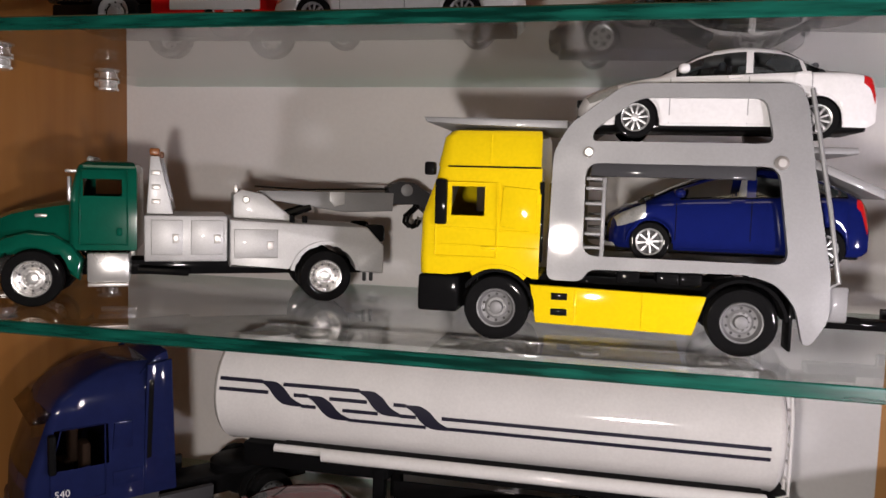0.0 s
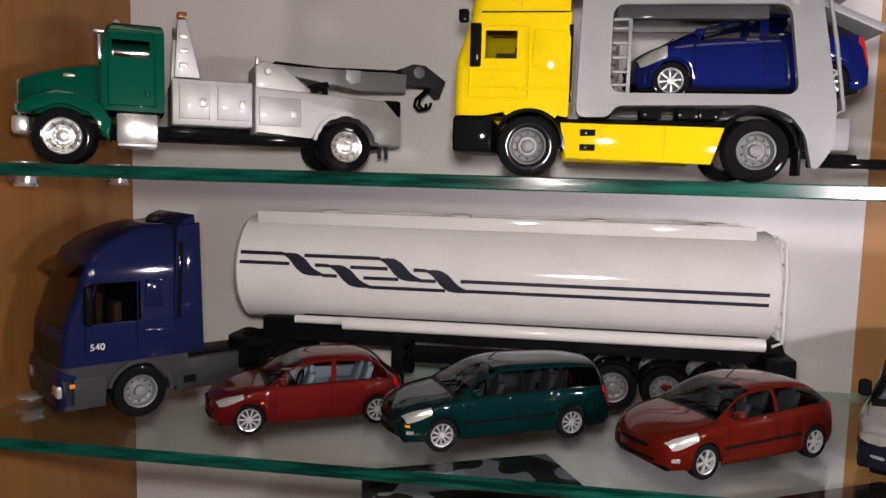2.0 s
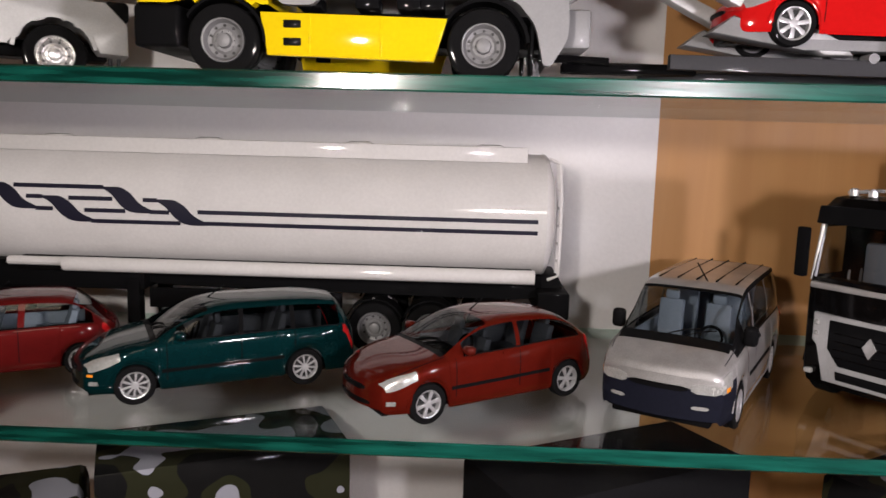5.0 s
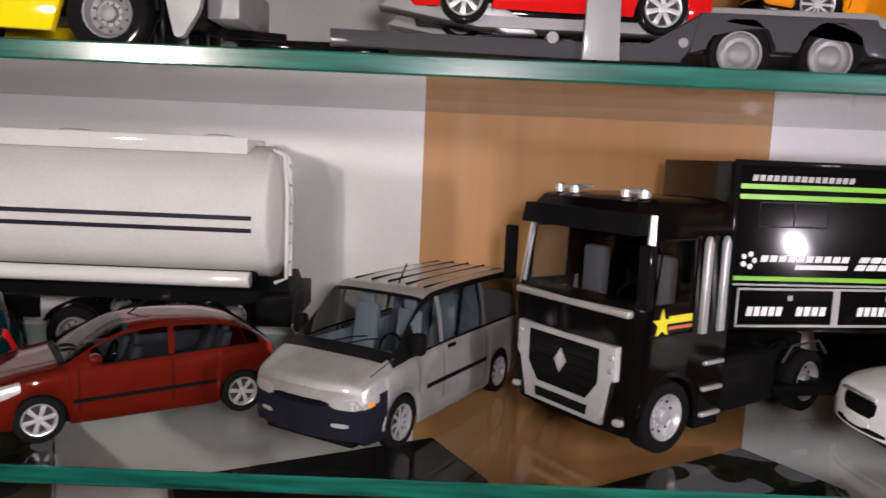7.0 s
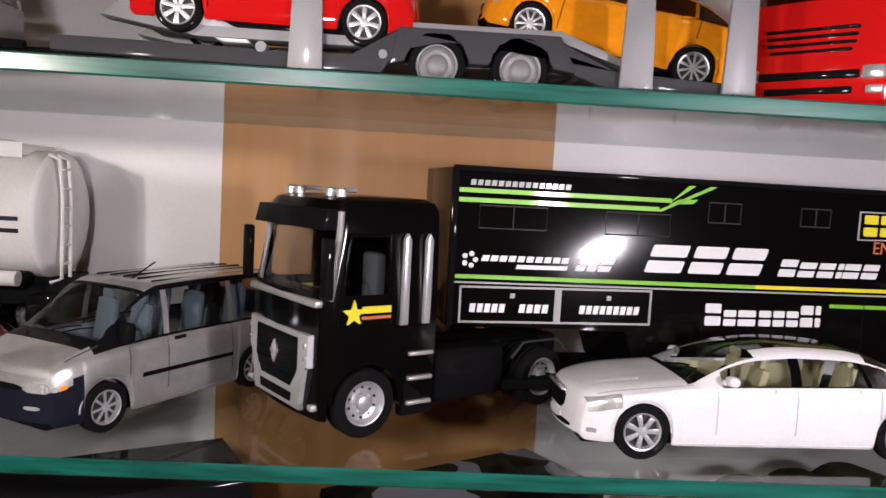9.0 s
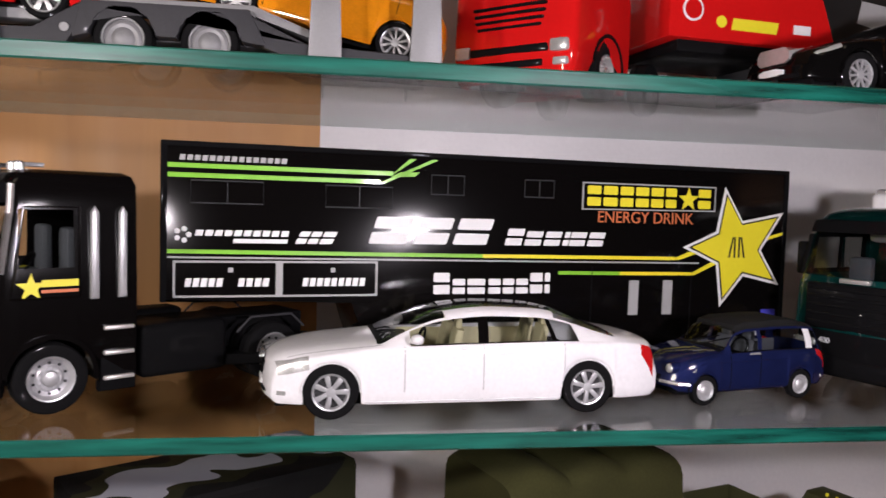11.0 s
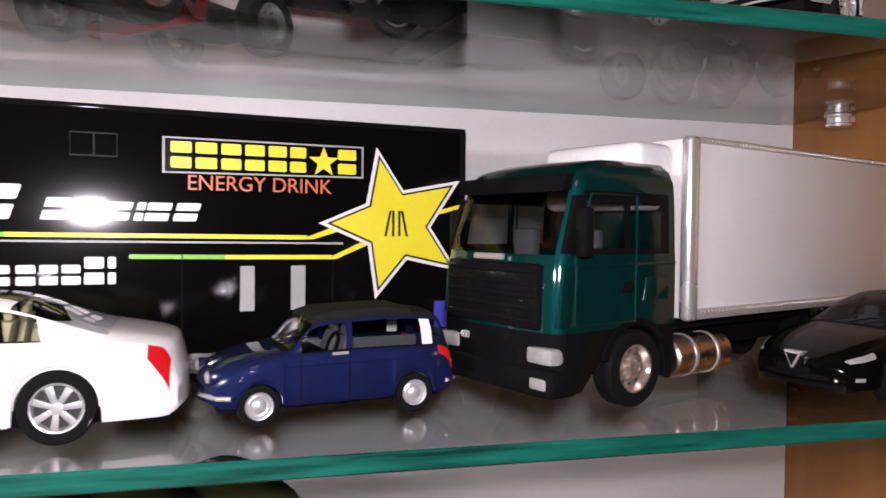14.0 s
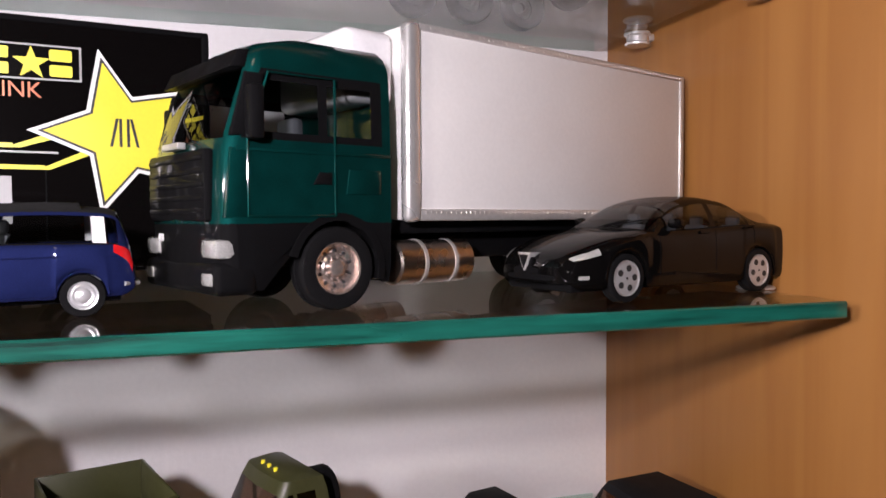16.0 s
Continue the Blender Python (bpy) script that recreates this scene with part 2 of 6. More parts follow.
def pierced(outer, holes, y0, y1, r=0.4):
    """A flat side (x, z) with openings, drawn out across y."""
    bm = bmesh.new()
    edges = []
    for loop in [outer] + holes:
        vs = [bm.verts.new((x, y0, z)) for x, z in loop]
        edges += [bm.edges.new((vs[i - 1], vs[i])) for i in range(len(vs))]
    fs = [g for g in bmesh.ops.triangle_fill(bm, use_beauty=True, edges=edges)["geom"] if isinstance(g, bmesh.types.BMFace)]
    ext = bmesh.ops.extrude_face_region(bm, geom=fs)
    for g in ext["geom"]:
        if isinstance(g, bmesh.types.BMVert):
            g.co.y = y1
    return bm


def rounded(pts, rad, n=4):
    """An outline with rounded corners."""
    out = []
    for i, p in enumerate(pts):
        a, b, c = Vector(pts[i - 1]), Vector(p), Vector(pts[(i + 1) % len(pts)])
        d0, d1 = (a - b), (c - b)
        e = min(rad, d0.length * 0.45, d1.length * 0.45)
        p0, p1 = b + d0.normalized() * e, b + d1.normalized() * e
        for k in range(n + 1):
            t = k / n
            q = p0 * (1 - t) ** 2 + b * 2 * t * (1 - t) + p1 * t * t
            out.append((q.x, q.y))
    return out


def lathe(profile, n=32, axis="y", place=(0, 0, 0), bm=None, squash=1.0, caps=True):
    """A profile (along, radius) turned about an axis."""
    bm = bm or bmesh.new()
    rings = []
    for a, r in profile:
        ring = []
        for i in range(n):
            c, s = math.cos(2 * math.pi * i / n) * r, math.sin(2 * math.pi * i / n) * r * squash
            p = {"y": (c, a, s), "x": (a, c, s), "z": (c, s, a)}[axis]
            ring.append(bm.verts.new(Vector(p) + Vector(place)))
        rings.append(ring)
    for A, B in zip(rings, rings[1:]):
        for i in range(n):
            bm.faces.new((A[i], A[(i + 1) % n], B[(i + 1) % n], B[i]))
    for ring, r in ((rings[0], profile[0][1]), (rings[-1], profile[-1][1])):
        if caps and r > 0.01:
            bm.faces.new(ring)
    return bm


def tube(points, r, n=8, bm=None):
    """A round bar along a line of points."""
    bm = bm or bmesh.new()
    pts = [Vector(p) for p in points]
    rings = []
    for i, p in enumerate(pts):
        d = (pts[min(i + 1, len(pts) - 1)] - pts[max(i - 1, 0)]).normalized()
        u = d.orthogonal().normalized() if i == 0 else (u - d * u.dot(d)).normalized()
        w = d.cross(u)
        rings.append([bm.verts.new(p + (u * math.cos(2 * math.pi * k / n) + w * math.sin(2 * math.pi * k / n)) * r) for k in range(n)])
    for A, B in zip(rings, rings[1:]):
        for k in range(n):
            bm.faces.new((A[k], A[(k + 1) % n], B[(k + 1) % n], B[k]))
    bm.faces.new(rings[0][::-1])
    bm.faces.new(rings[-1])
    return bm


def plate(pts, y, bm=None, thick=0.25):
    """A printed shape on a side that faces -y: outline (x, z)."""
    return prism(pts, y - thick, y + 0.05, 0, bm)


def curve(points):
    """A smooth line through (x, value) points, flat between equal values."""
    xs = [p[0] for p in points]
    ys = [p[1] for p in points]
    n = len(xs)
    d = [(ys[i + 1] - ys[i]) / (xs[i + 1] - xs[i]) for i in range(n - 1)]
    m = [d[0]] + [0 if d[i - 1] * d[i] <= 0 else 2 * d[i - 1] * d[i] / (d[i - 1] + d[i]) for i in range(1, n - 1)] + [d[-1]]

    def f(x):
        if x <= xs[0]:
            return ys[0]
        if x >= xs[-1]:
            return ys[-1]
        i = next(k for k in range(n - 1) if x <= xs[k + 1])
        h = xs[i + 1] - xs[i]
        t = (x - xs[i]) / h
        return (2 * t**3 - 3 * t * t + 1) * ys[i] + (t**3 - 2 * t * t + t) * h * m[i] + (3 * t * t - 2 * t**3) * ys[i + 1] + (t**3 - t * t) * h * m[i + 1]
    return f


# ---- wheels ----
WHEELS = {}


def wheel_meshes(r, w, style, rim_part):
    key = (round(r, 2), round(w, 2), style, rim_part)
    if key in WHEELS:
        return WHEELS[key]
    rr = r * rim_part
    tyre = lathe([(-w * 0.36, rr), (-w * 0.47, rr * 1.04), (-w * 0.5, (r + rr) / 2), (-w * 0.46, r * 0.955), (-w * 0.36, r), (-w * 0.12, r), (-w * 0.10, r * 0.975), (w * 0.10, r * 0.975), (w * 0.12, r), (w * 0.36, r), (w * 0.46, r * 0.955), (w * 0.5, (r + rr) / 2), (w * 0.36, rr)], 36, caps=False)
    rim = lathe([(-w * 0.36, rr * 1.02), (-w * 0.47, rr), (-w * 0.44, rr * 0.92), (-w * 0.2, rr * 0.86), (w * 0.3, rr * 0.86), (w * 0.36, rr * 1.0)], 32, caps=False)
    dish, face = None, -w * 0.42
    if style == "truck":
        rim = lathe([(-w * 0.34, rr * 1.02), (-w * 0.47, rr), (-w * 0.45, rr * 0.93), (-w * 0.18, rr * 0.80), (-w * 0.12, rr * 0.62), (-w * 0.2, rr * 0.50), (-w * 0.2, rr * 0.36), (-w * 0.42, rr * 0.32), (-w * 0.46, rr * 0.2), (-w * 0.46, 0.001)], 32, caps=False)
        for k in range(10):
            a = 2 * math.pi * k / 10
            lathe([(-w * 0.30, rr * 0.055), (-w * 0.16, rr * 0.06)], 6, "y", (rr * 0.43 * math.cos(a), 0, rr * 0.43 * math.sin(a)), rim)
        # dark discs stand in for the shaded hand holes
        dish = bmesh.new()
        for k in range(10):
            a = 2 * math.pi * (k + 0.5) / 10
            lathe([(-w * 0.185, rr * 0.07), (-w * 0.10, rr * 0.07)], 8, "y", (rr * 0.69 * math.cos(a), 0, rr * 0.69 * math.sin(a)), dish)
    elif style == "steel":
        lathe([(-w * 0.3, rr * 0.9), (-w * 0.40, rr * 0.72), (-w * 0.36, rr * 0.55), (-w * 0.42, rr * 0.5), (-w * 0.55, rr * 0.3), (-w * 0.57, 0.001)], 28, bm=rim, caps=False)
    elif style == "0":
        lathe([(face + w * 0.1, rr * 0.95), (face, rr * 0.9), (face - w * 0.03, rr * 0.5), (face - w * 0.04, 0.001)], 32, bm=rim, caps=False)
        # five dark discs on the closed face stand in for shaded holes
        dish = bmesh.new()
        for k in range(5):
            a = 2 * math.pi * k / 5 + 0.3
            lathe([(face - w * 0.05, rr * 0.19), (face + w * 0.05, rr * 0.19)], 14, "y", (rr * 0.58 * math.cos(a), 0, rr * 0.58 * math.sin(a)), dish)
        lathe([(face - w * 0.055, rr * 0.08), (face, rr * 0.08)], 10, "y", (0, 0, 0), dish)
    else:
        n = int(style)
        for k in range(n):
            a = 2 * math.pi * k / n + 0.3
            wd = rr * (0.15 if n < 8 else 0.085)
            pts = [(rr * 0.16, -wd * 0.7), (rr * 0.9, -wd), (rr * 0.9, wd), (rr * 0.16, wd * 0.7)]
            q = [(c * math.cos(a) - s * math.sin(a), c * math.sin(a) + s * math.cos(a)) for c, s in pts]
            prism(q, face, face + w * 0.16, w * 0.02, rim)
        lathe([(face + w * 0.12, rr * 0.28), (face - w * 0.03, rr * 0.25), (face - w * 0.05, rr * 0.12), (face - w * 0.05, 0.001)], 20, bm=rim, caps=False)
        # dark disc behind the spokes, shade put into its colour
        dish = lathe([(-w * 0.1, rr * 0.87), (-w * 0.12, 0.001)], 24)
    WHEELS[key] = (finish(tyre), finish(rim), finish(dish) if dish else None)
    return WHEELS[key]


def wheel(parent, x, y, z, r, w, style="5", rim_mat=None, rim_part=0.66, turn=0.0, spin=0.0):
    """One wheel with its tyre and rim; y < 0 faces the viewer."""
    tyre, rim, dish = wheel_meshes(r, w, style, rim_part)
    t = part("wheel", tyre, RUBBER, parent)
    t.matrix_basis = Matrix.Translation((x * MM, y * MM, z * MM)) @ pose(0, 0, 0, 0, spin, turn + (0 if y < 0 else 180))
    if not rim.materials:
        rim.materials.append(rim_mat or RIMSILV)
    ob = new("rim", rim)
    ob.parent = t
    ob.material_slots[0].link = "OBJECT"
    ob.material_slots[0].material = rim_mat or RIMSILV
    if dish:
        part("rim_shade_disc", dish, RIMSHADE, t)
    return t

# ---- the cabinet and its room ----
XL, XR, YB, YF = -0.284, 0.716, 0.405, 0.247
SHELVES = {"low": 1.0135, "mid": 1.1285, "up": 1.2425, "top": 1.3588}
THICK = 0.0052


def slab(name, x0, x1, y0, y1, z0, z1, material, label, category, r=0.0):
    ob = part(name, box(x0 * 1000, x1 * 1000, y0 * 1000, y1 * 1000, z0 * 1000, z1 * 1000, r), material, None)
    return tagged(ob, label, category, kind="structure")


slab("wall_back_1", XL, 0.140, YB, YB + 0.018, 0.9, 1.5, BACKBOARD, "white painted back board of the display cabinet", "cabinet back")
slab("wall_back_2", 0.140, 0.3025, YB, YB + 0.018, 0.9, 1.5, WOOD_V, "strip of honey brown wood veneer between white boards", "cabinet back")
slab("wall_back_3", 0.3025, XR, YB, YB + 0.018, 0.9, 1.5, BACKBOARD, "white painted back board of the display cabinet", "cabinet back")
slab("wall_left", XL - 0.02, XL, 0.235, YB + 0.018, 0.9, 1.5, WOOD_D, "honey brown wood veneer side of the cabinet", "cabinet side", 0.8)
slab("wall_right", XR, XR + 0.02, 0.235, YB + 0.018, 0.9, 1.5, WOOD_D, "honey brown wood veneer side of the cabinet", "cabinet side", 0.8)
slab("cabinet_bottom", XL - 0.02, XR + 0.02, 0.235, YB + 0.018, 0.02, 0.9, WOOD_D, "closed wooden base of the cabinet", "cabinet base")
slab("cabinet_top", XL - 0.02, XR + 0.02, 0.235, YB + 0.018, 1.5, 1.52, WOOD_D, "wooden top board of the cabinet", "cabinet top")
# unseen room shell, added so that glossy paint mirrors a dim room
slab("floor", -2.5, 3.0, -2.2, 0.46, -0.02, 0.02, PARQUET, "brown wooden floor of the unseen room", "floor")
slab("ceiling", -2.5, 3.0, -2.2, 0.46, 2.5, 2.52, DIMPLASTER, "plain dark plaster ceiling of the unseen room", "ceiling")
slab("wall_north", -2.5, 3.0, 0.46, 0.5, 0.02, 2.5, DIMPLASTER, "plain dark plaster wall added unseen behind the cabinet", "wall")
slab("wall_south", -2.5, 3.0, -2.24, -2.2, 0.02, 2.5, DIMPLASTER, "plain dark plaster wall of the unseen room", "wall")
slab("wall_west", -2.54, -2.5, -2.2, 0.46, 0.02, 2.5, DIMPLASTER, "plain dark plaster wall of the unseen room", "wall")
slab("wall_east", 3.0, 3.04, -2.2, 0.46, 0.02, 2.5, DIMPLASTER, "plain dark plaster wall of the unseen room", "wall")

for key, z in SHELVES.items():
    sh = thing("glass_shelf", pose(0, 0, z), "clear glass shelf with a polished green edge", "shelf", "glass shelves", "structure")
    pane = part("pane", box(XL * 1000 + 7, XR * 1000 - 8, YF * 1000 + 0.6, YB * 1000 - 1, -5.2, 0, 0), GLASS, sh)
    part("polished_edge", box(XL * 1000 + 7, XR * 1000 - 8, YF * 1000 - 0.6, YF * 1000 + 0.6, -5.2, 0, 0.5, 1), EDGE, sh, "green polished glass edge")
    part("rear_edge", box(XL * 1000 + 7, XR * 1000 - 8, YB * 1000 - 0.9, YB * 1000 - 0.2, -5.2, 0, 0), REAREDGE, sh, "pale rear edge of the glass")


def shelf_support(m):
    s = thing("shelf_support", m, "chromed metal shelf support screwed to the side", "shelf support", "shelf supports")
    part("arm", box(0, 4, -3, 3, -9, -5.6, 0.8), STEEL, s)
    part("lower_cup", lathe([(-11.4, 4.2), (-11, 5.6), (-10, 5.8), (-9.4, 5.0), (-7.0, 5.0), (-6.5, 6.2), (-5.5, 6.2)], 24, "z", (7, 0, 0)), CHROME, s)
    part("upper_cup", lathe([(0.2, 6.6), (0.8, 6.6), (1.3, 5.6), (1.5, 2.0)], 24, "z", (7, 0, 0)), STEEL, s)
    return s


first = shelf_support(pose(XL, 0.378, SHELVES["top"]))
for key in ("mid", "up", "top"):
    for y in (0.300, 0.378):
        if not (key == "top" and y == 0.378):
            copy_thing(first, pose(XL, y, SHELVES[key]))
        copy_thing(first, pose(XR, y - 0.012, SHELVES[key], 0, 0, 180))


# ---- model cars ----
def arch_guard(parent, x, z, r, y0, y1, material, a0=20, a1=160, t=1.0, name="mudguard"):
    pts = [(x + (r + t) * math.cos(math.radians(a)), z + (r + t) * math.sin(math.radians(a))) for a in range(a0, a1 + 1, 10)]
    pts += [(x + r * math.cos(math.radians(a)), z + r * math.sin(math.radians(a))) for a in range(a1, a0 - 1, -10)]
    part(name, prism(pts, y0, y1, 0), material, parent)


def car(name, label, m, c, group="model cars"):
    """A model car, nose towards -x. c gives real sizes in metres: length, width, axles, outlines of roof and belt."""
    L, W, r = c["L"], c["W"], c["r"]
    axles = c["axles"]
    roof, belt = curve(c["roof"]), curve(c["belt"])
    sill = c.get("sill", 0.2)
    nose, tail = c.get("nose", 0.80), c.get("tail", 0.84)
    cowl, rs, re_, deck = c["glass"]
    pillars = c["pillars"]
    tumble = c.get("tumble", 0.17)
    arch = r * c.get("arch", 1.13)
    g0, g1 = c["side"]
    bow_f, bow_r = c.get("bow", (0.26, 0.16))
    lean = curve([(cowl, 0), (g0 + 0.25, 0.02), ((g0 + g1) / 2, 0.03), (g1, c.get("slant", -0.10)), (max(deck, g1 + 0.12), 0)])
    low = ((0.0, 0.945), (0.06, 0.975), (0.2, 0.992), (0.4, 1.0), (0.6, 1.0), (0.78, 0.992), (0.9, 0.975), (0.97, 0.955), (1.0, 0.93))

    def bend(v):
        """Rounds the nose and the tail in plan."""
        x, q = v[0] / K, (v[1] / K / (W / 2)) ** 2
        return Vector((v[0] + K * q * (bow_f * max(0, 1 - x / 1.0) ** 2 - bow_r * max(0, 1 - (L - x) / 0.8) ** 2), v[1], v[2]))

    def cpart(nm, bm, material, parent, lab=""):
        for v in bm.verts:
            v.co = bend(v.co)
        bmesh.ops.remove_doubles(bm, verts=bm.verts, dist=0.002)
        bmesh.ops.recalc_face_normals(bm, faces=bm.faces)
        return part(nm, finish(bm, 48), material, parent, lab)

    def strip_box(x0, x1, y0, y1, z0, z1, n=8):
        """A block across the nose or the tail, in slices, so that it follows the bend."""
        bm = bmesh.new()
        cols = []
        for k in range(n + 1):
            y = y0 + (y1 - y0) * k / n
            e = 0.25 * (z1 - z0) if k in (0, n) else 0
            cols.append([bm.verts.new((x * K, y * K, z * K)) for x, z in ((x0, z0 + e), (x0, z1 - e), (x1, z1), (x1, z0))])
        for A, B in zip(cols, cols[1:]):
            for i in range(4):
                bm.faces.new((A[i], A[(i + 1) % 4], B[(i + 1) % 4], B[i]))
        bm.faces.new(cols[0])
        bm.faces.new(cols[-1][::-1])
        return bm

    def zb(x):
        z = sill + 0.07 * max(0, 1 - x / 0.15) ** 2 + 0.09 * max(0, 1 - (L - x) / 0.2) ** 2
        for a in axles:
            if abs(x - a) < arch:
                z = max(z, r + math.sqrt(arch * arch - (x - a) ** 2))
        return z

    def ring(x):
        """Half a section: (y, z, shift along x) from the sill to the middle of the roof."""
        p = 1 - (1 - nose) * max(0, 1 - x / (0.2 * L)) ** 2.2 - (1 - tail) * max(0, 1 - (L - x) / (0.18 * L)) ** 2.2
        w = W / 2 * p
        zr = roof(x)
        zl = min(belt(x), zr - 0.015)
        b0 = min(zb(x), zl - 0.05)
        h = zl - b0
        hh = min(1, max(0, (zr - zl) / 0.45))
        crown = min(0.03 + c.get("crown", 0.05) * hh, (zr - zl) * 0.6)
        wr = w * (0.86 - tumble * hh)
        flare = 0.014 if any(abs(x - a) < arch * 1.02 for a in axles) else 0
        R = [(w * f + flare * (1 - t), b0 + t * h, 0.0) for t, f in low]
        a, e, sh = R[-1], (wr, zr - crown), lean(x) * hh
        for t in (0.05, 0.5, 0.9):
            R.append((a[0] + (e[0] - a[0]) * t + 0.03 * hh * math.sin(math.pi * t), a[1] + (e[1] - a[1]) * t, sh * t))
        R += [(wr, zr - crown, sh), (wr * 0.93, zr - crown * 0.58, sh * 0.9), (wr * 0.72, zr - crown * 0.24, sh * 0.6), (wr * 0.38, zr - crown * 0.06, sh * 0.3), (0.0, zr, 0.0)]
        return R

    def pt(x, u, out=0.0):
        """A point of the near side at x, u counted along the section, moved outwards."""
        def raw(x_, u_):
            R = ring(min(max(x_, 0.0), L))
            i = min(15, max(0, int(u_)))
            f = u_ - i
            A, B = R[i], R[i + 1]
            return Vector((x_ + A[2] + (B[2] - A[2]) * f, -(A[0] + (B[0] - A[0]) * f), A[1] + (B[1] - A[1]) * f))
        v = raw(x, u)
        if out:
            du = raw(x, min(16, u + 0.3)) - raw(x, max(0, u - 0.3))
            dx = raw(min(L, x + 0.02), u) - raw(max(0, x - 0.02), u)
            n = du.cross(dx)
            n = n.normalized() if n.length > 1e-9 else Vector((0, -1, 0))
            up = n.y < 0 if abs(n.y) > 0.25 else n.z > 0
            v = v + n * (out if up else -out)
        return v

    must = {cowl - c.get("cowl", 0.09), cowl, rs - 0.07, rs, re_, deck, 0, L} | {v for p in pillars for v in p} | {g0, g1}
    xs = {0.012, 0.03, 0.055, 0.09, 0.13, 0.18, 0.24, L - 0.012, L - 0.03, L - 0.055, L - 0.09, L - 0.13, L - 0.18} | must
    xs |= {L * k / 60 for k in range(1, 60)}
    for a in axles:
        xs |= {a + arch * math.cos(math.pi * k / 20) for k in range(21)} | {a - arch * 1.03, a + arch * 1.03}
    seq = []
    for x in sorted(v for v in xs if 0 <= v <= L):
        if seq and x - seq[-1] < 0.008:
            if x in must:
                seq[-1] = x
            continue
        seq.append(x)
    rings = [ring(x) for x in seq]
    groups = {}
    for i in range(len(seq) - 1):
        xm = (seq[i] + seq[i + 1]) / 2
        tall = roof(xm) - belt(xm)
        for j in range(16):
            key = "body"
            if 8 <= j <= 10 and g0 < xm < g1 and tall > 0.1:
                k = sum(1 for p0, p1 in pillars if xm > p1)
                if j == 8:
                    key = ("window_seal", 0, 1)
                elif any(p0 < xm < p1 for p0, p1 in pillars):
                    key = ("pillar", k, 1)
                else:
                    key = ("side_window", k, 1)
            elif c.get("a_pillar") and 8 <= j <= 11 and cowl - 0.12 < xm < rs:
                key = ("a_pillar", 0, 1)
            elif c.get("a_pillar") and j >= 12 and rs - 0.07 < xm < rs:
                key = "screen_header"
            elif c.get("frames") and j == 11 and g0 < xm < g1 and tall > 0.1:
                key = "window_seal"
            elif j >= 12 and cowl - c.get("cowl", 0.09) < xm < cowl:
                key = "cowl_panel"
            elif j >= 12 and cowl < xm < rs:
                key = "windscreen"
            elif j >= 12 and re_ < xm < deck:
                key = "rear_window"
            elif j < c.get("bumper_rows", 4) and (xm < c.get("bumper", 0) or xm > L - c.get("rbumper", 0)):
                key = "front_bumper" if xm < L / 2 else "rear_bumper"
            elif j >= c.get("top_row", 12) and c.get("top") and rs < xm < re_:
                key = "roof_panel"
            for s in (-1, 1):
                q = [((seq[a] + rings[a][b][2]) * K, s * rings[a][b][0] * K, rings[a][b][1] * K) for a, b in ((i, j), (i + 1, j), (i + 1, j + 1), (i, j + 1))]
                own = key if isinstance(key, str) or not key[2] else (key[0], key[1], s)
                groups.setdefault(own, []).append(q)
    for x, R in ((0, rings[0]), (L, rings[-1])):
        for j in range(16):
            key = "body"
            if j < c.get("bumper_rows", 4) and c.get("bumper" if x == 0 else "rbumper"):
                key = "front_bumper" if x == 0 else "rear_bumper"
            for k in range(-4, 4):
                groups.setdefault(key, []).append([(x * K, R[b][0] * K * a / 4, R[b][1] * K) for a, b in ((k, j), (k + 1, j), (k + 1, j + 1), (k, j + 1))])

    ob = thing(name, m @ Matrix.Translation((-axles[0] * K * MM, W / 2 * 0.93 * K * MM, 0)), label, "model car", group)
    trim = c.get("trim", c["paint"])
    glass = c.get("glassmat", CARGLASS)
    pm = {"body": c["paint"], "front_bumper": c.get("bumper_mat", BLACKPL), "rear_bumper": c.get("bumper_mat", BLACKPL), "roof_panel": c.get("top", BLACK), "window_seal": BLACKPL, "cowl_panel": BLACKPL, "a_pillar": BLACKPL, "screen_header": BLACKPL}
    for key in sorted(groups, key=str):
        bm = bmesh.new()
        for q in groups[key]:
            vs = []
            for v in q:
                if not any((Vector(v) - o.co).length < 1e-4 for o in vs):
                    vs.append(bm.verts.new(v))
            if len(vs) > 2:
                bm.faces.new(vs)
        nm = key if isinstance(key, str) else key[0]
        cpart(nm, bm, c.get("pillar_mats", {}).get(key[1], trim) if nm == "pillar" else pm.get(nm, glass), ob)

    def skin(nm, cols, material, out=0.012, deep=0.03):
        """A lens or strip on both sides: columns (x, low u, high u)."""
        for s in (-1, 1):
            bm = bmesh.new()
            rows = []
            for x, ua, ub in cols:
                us = [ua + (ub - ua) * k / 5 for k in range(6)]
                line = [pt(x, us[0], -deep)] + [pt(x, u, out) for u in us] + [pt(x, us[-1], -deep)]
                rows.append([bm.verts.new((v.x * K, v.y * K * -s, v.z * K)) for v in line])
            for A, B in zip(rows, rows[1:]):
                for k in range(7):
                    bm.faces.new((A[k], B[k], B[k + 1], A[k + 1]))
            bm.faces.new(rows[0])
            bm.faces.new(rows[-1][::-1])
            cpart(nm, bm, material, ob)

    def level(x, z):
        """The place along the section that lies at height z."""
        R = ring(x)
        for i in range(8):
            if R[i][1] <= z <= R[i + 1][1]:
                return i + (z - R[i][1]) / max(1e-6, R[i + 1][1] - R[i][1])
        return 0.0 if z < R[0][1] else 8.3

    for nm, x0, x1, a, b, d, e, material in c.get("patches", ()):
        n = 8 if x1 - x0 < 0.9 else 16
        cols = []
        for k in range(n + 1):
            t = k / n
            x = x0 + (x1 - x0) * t
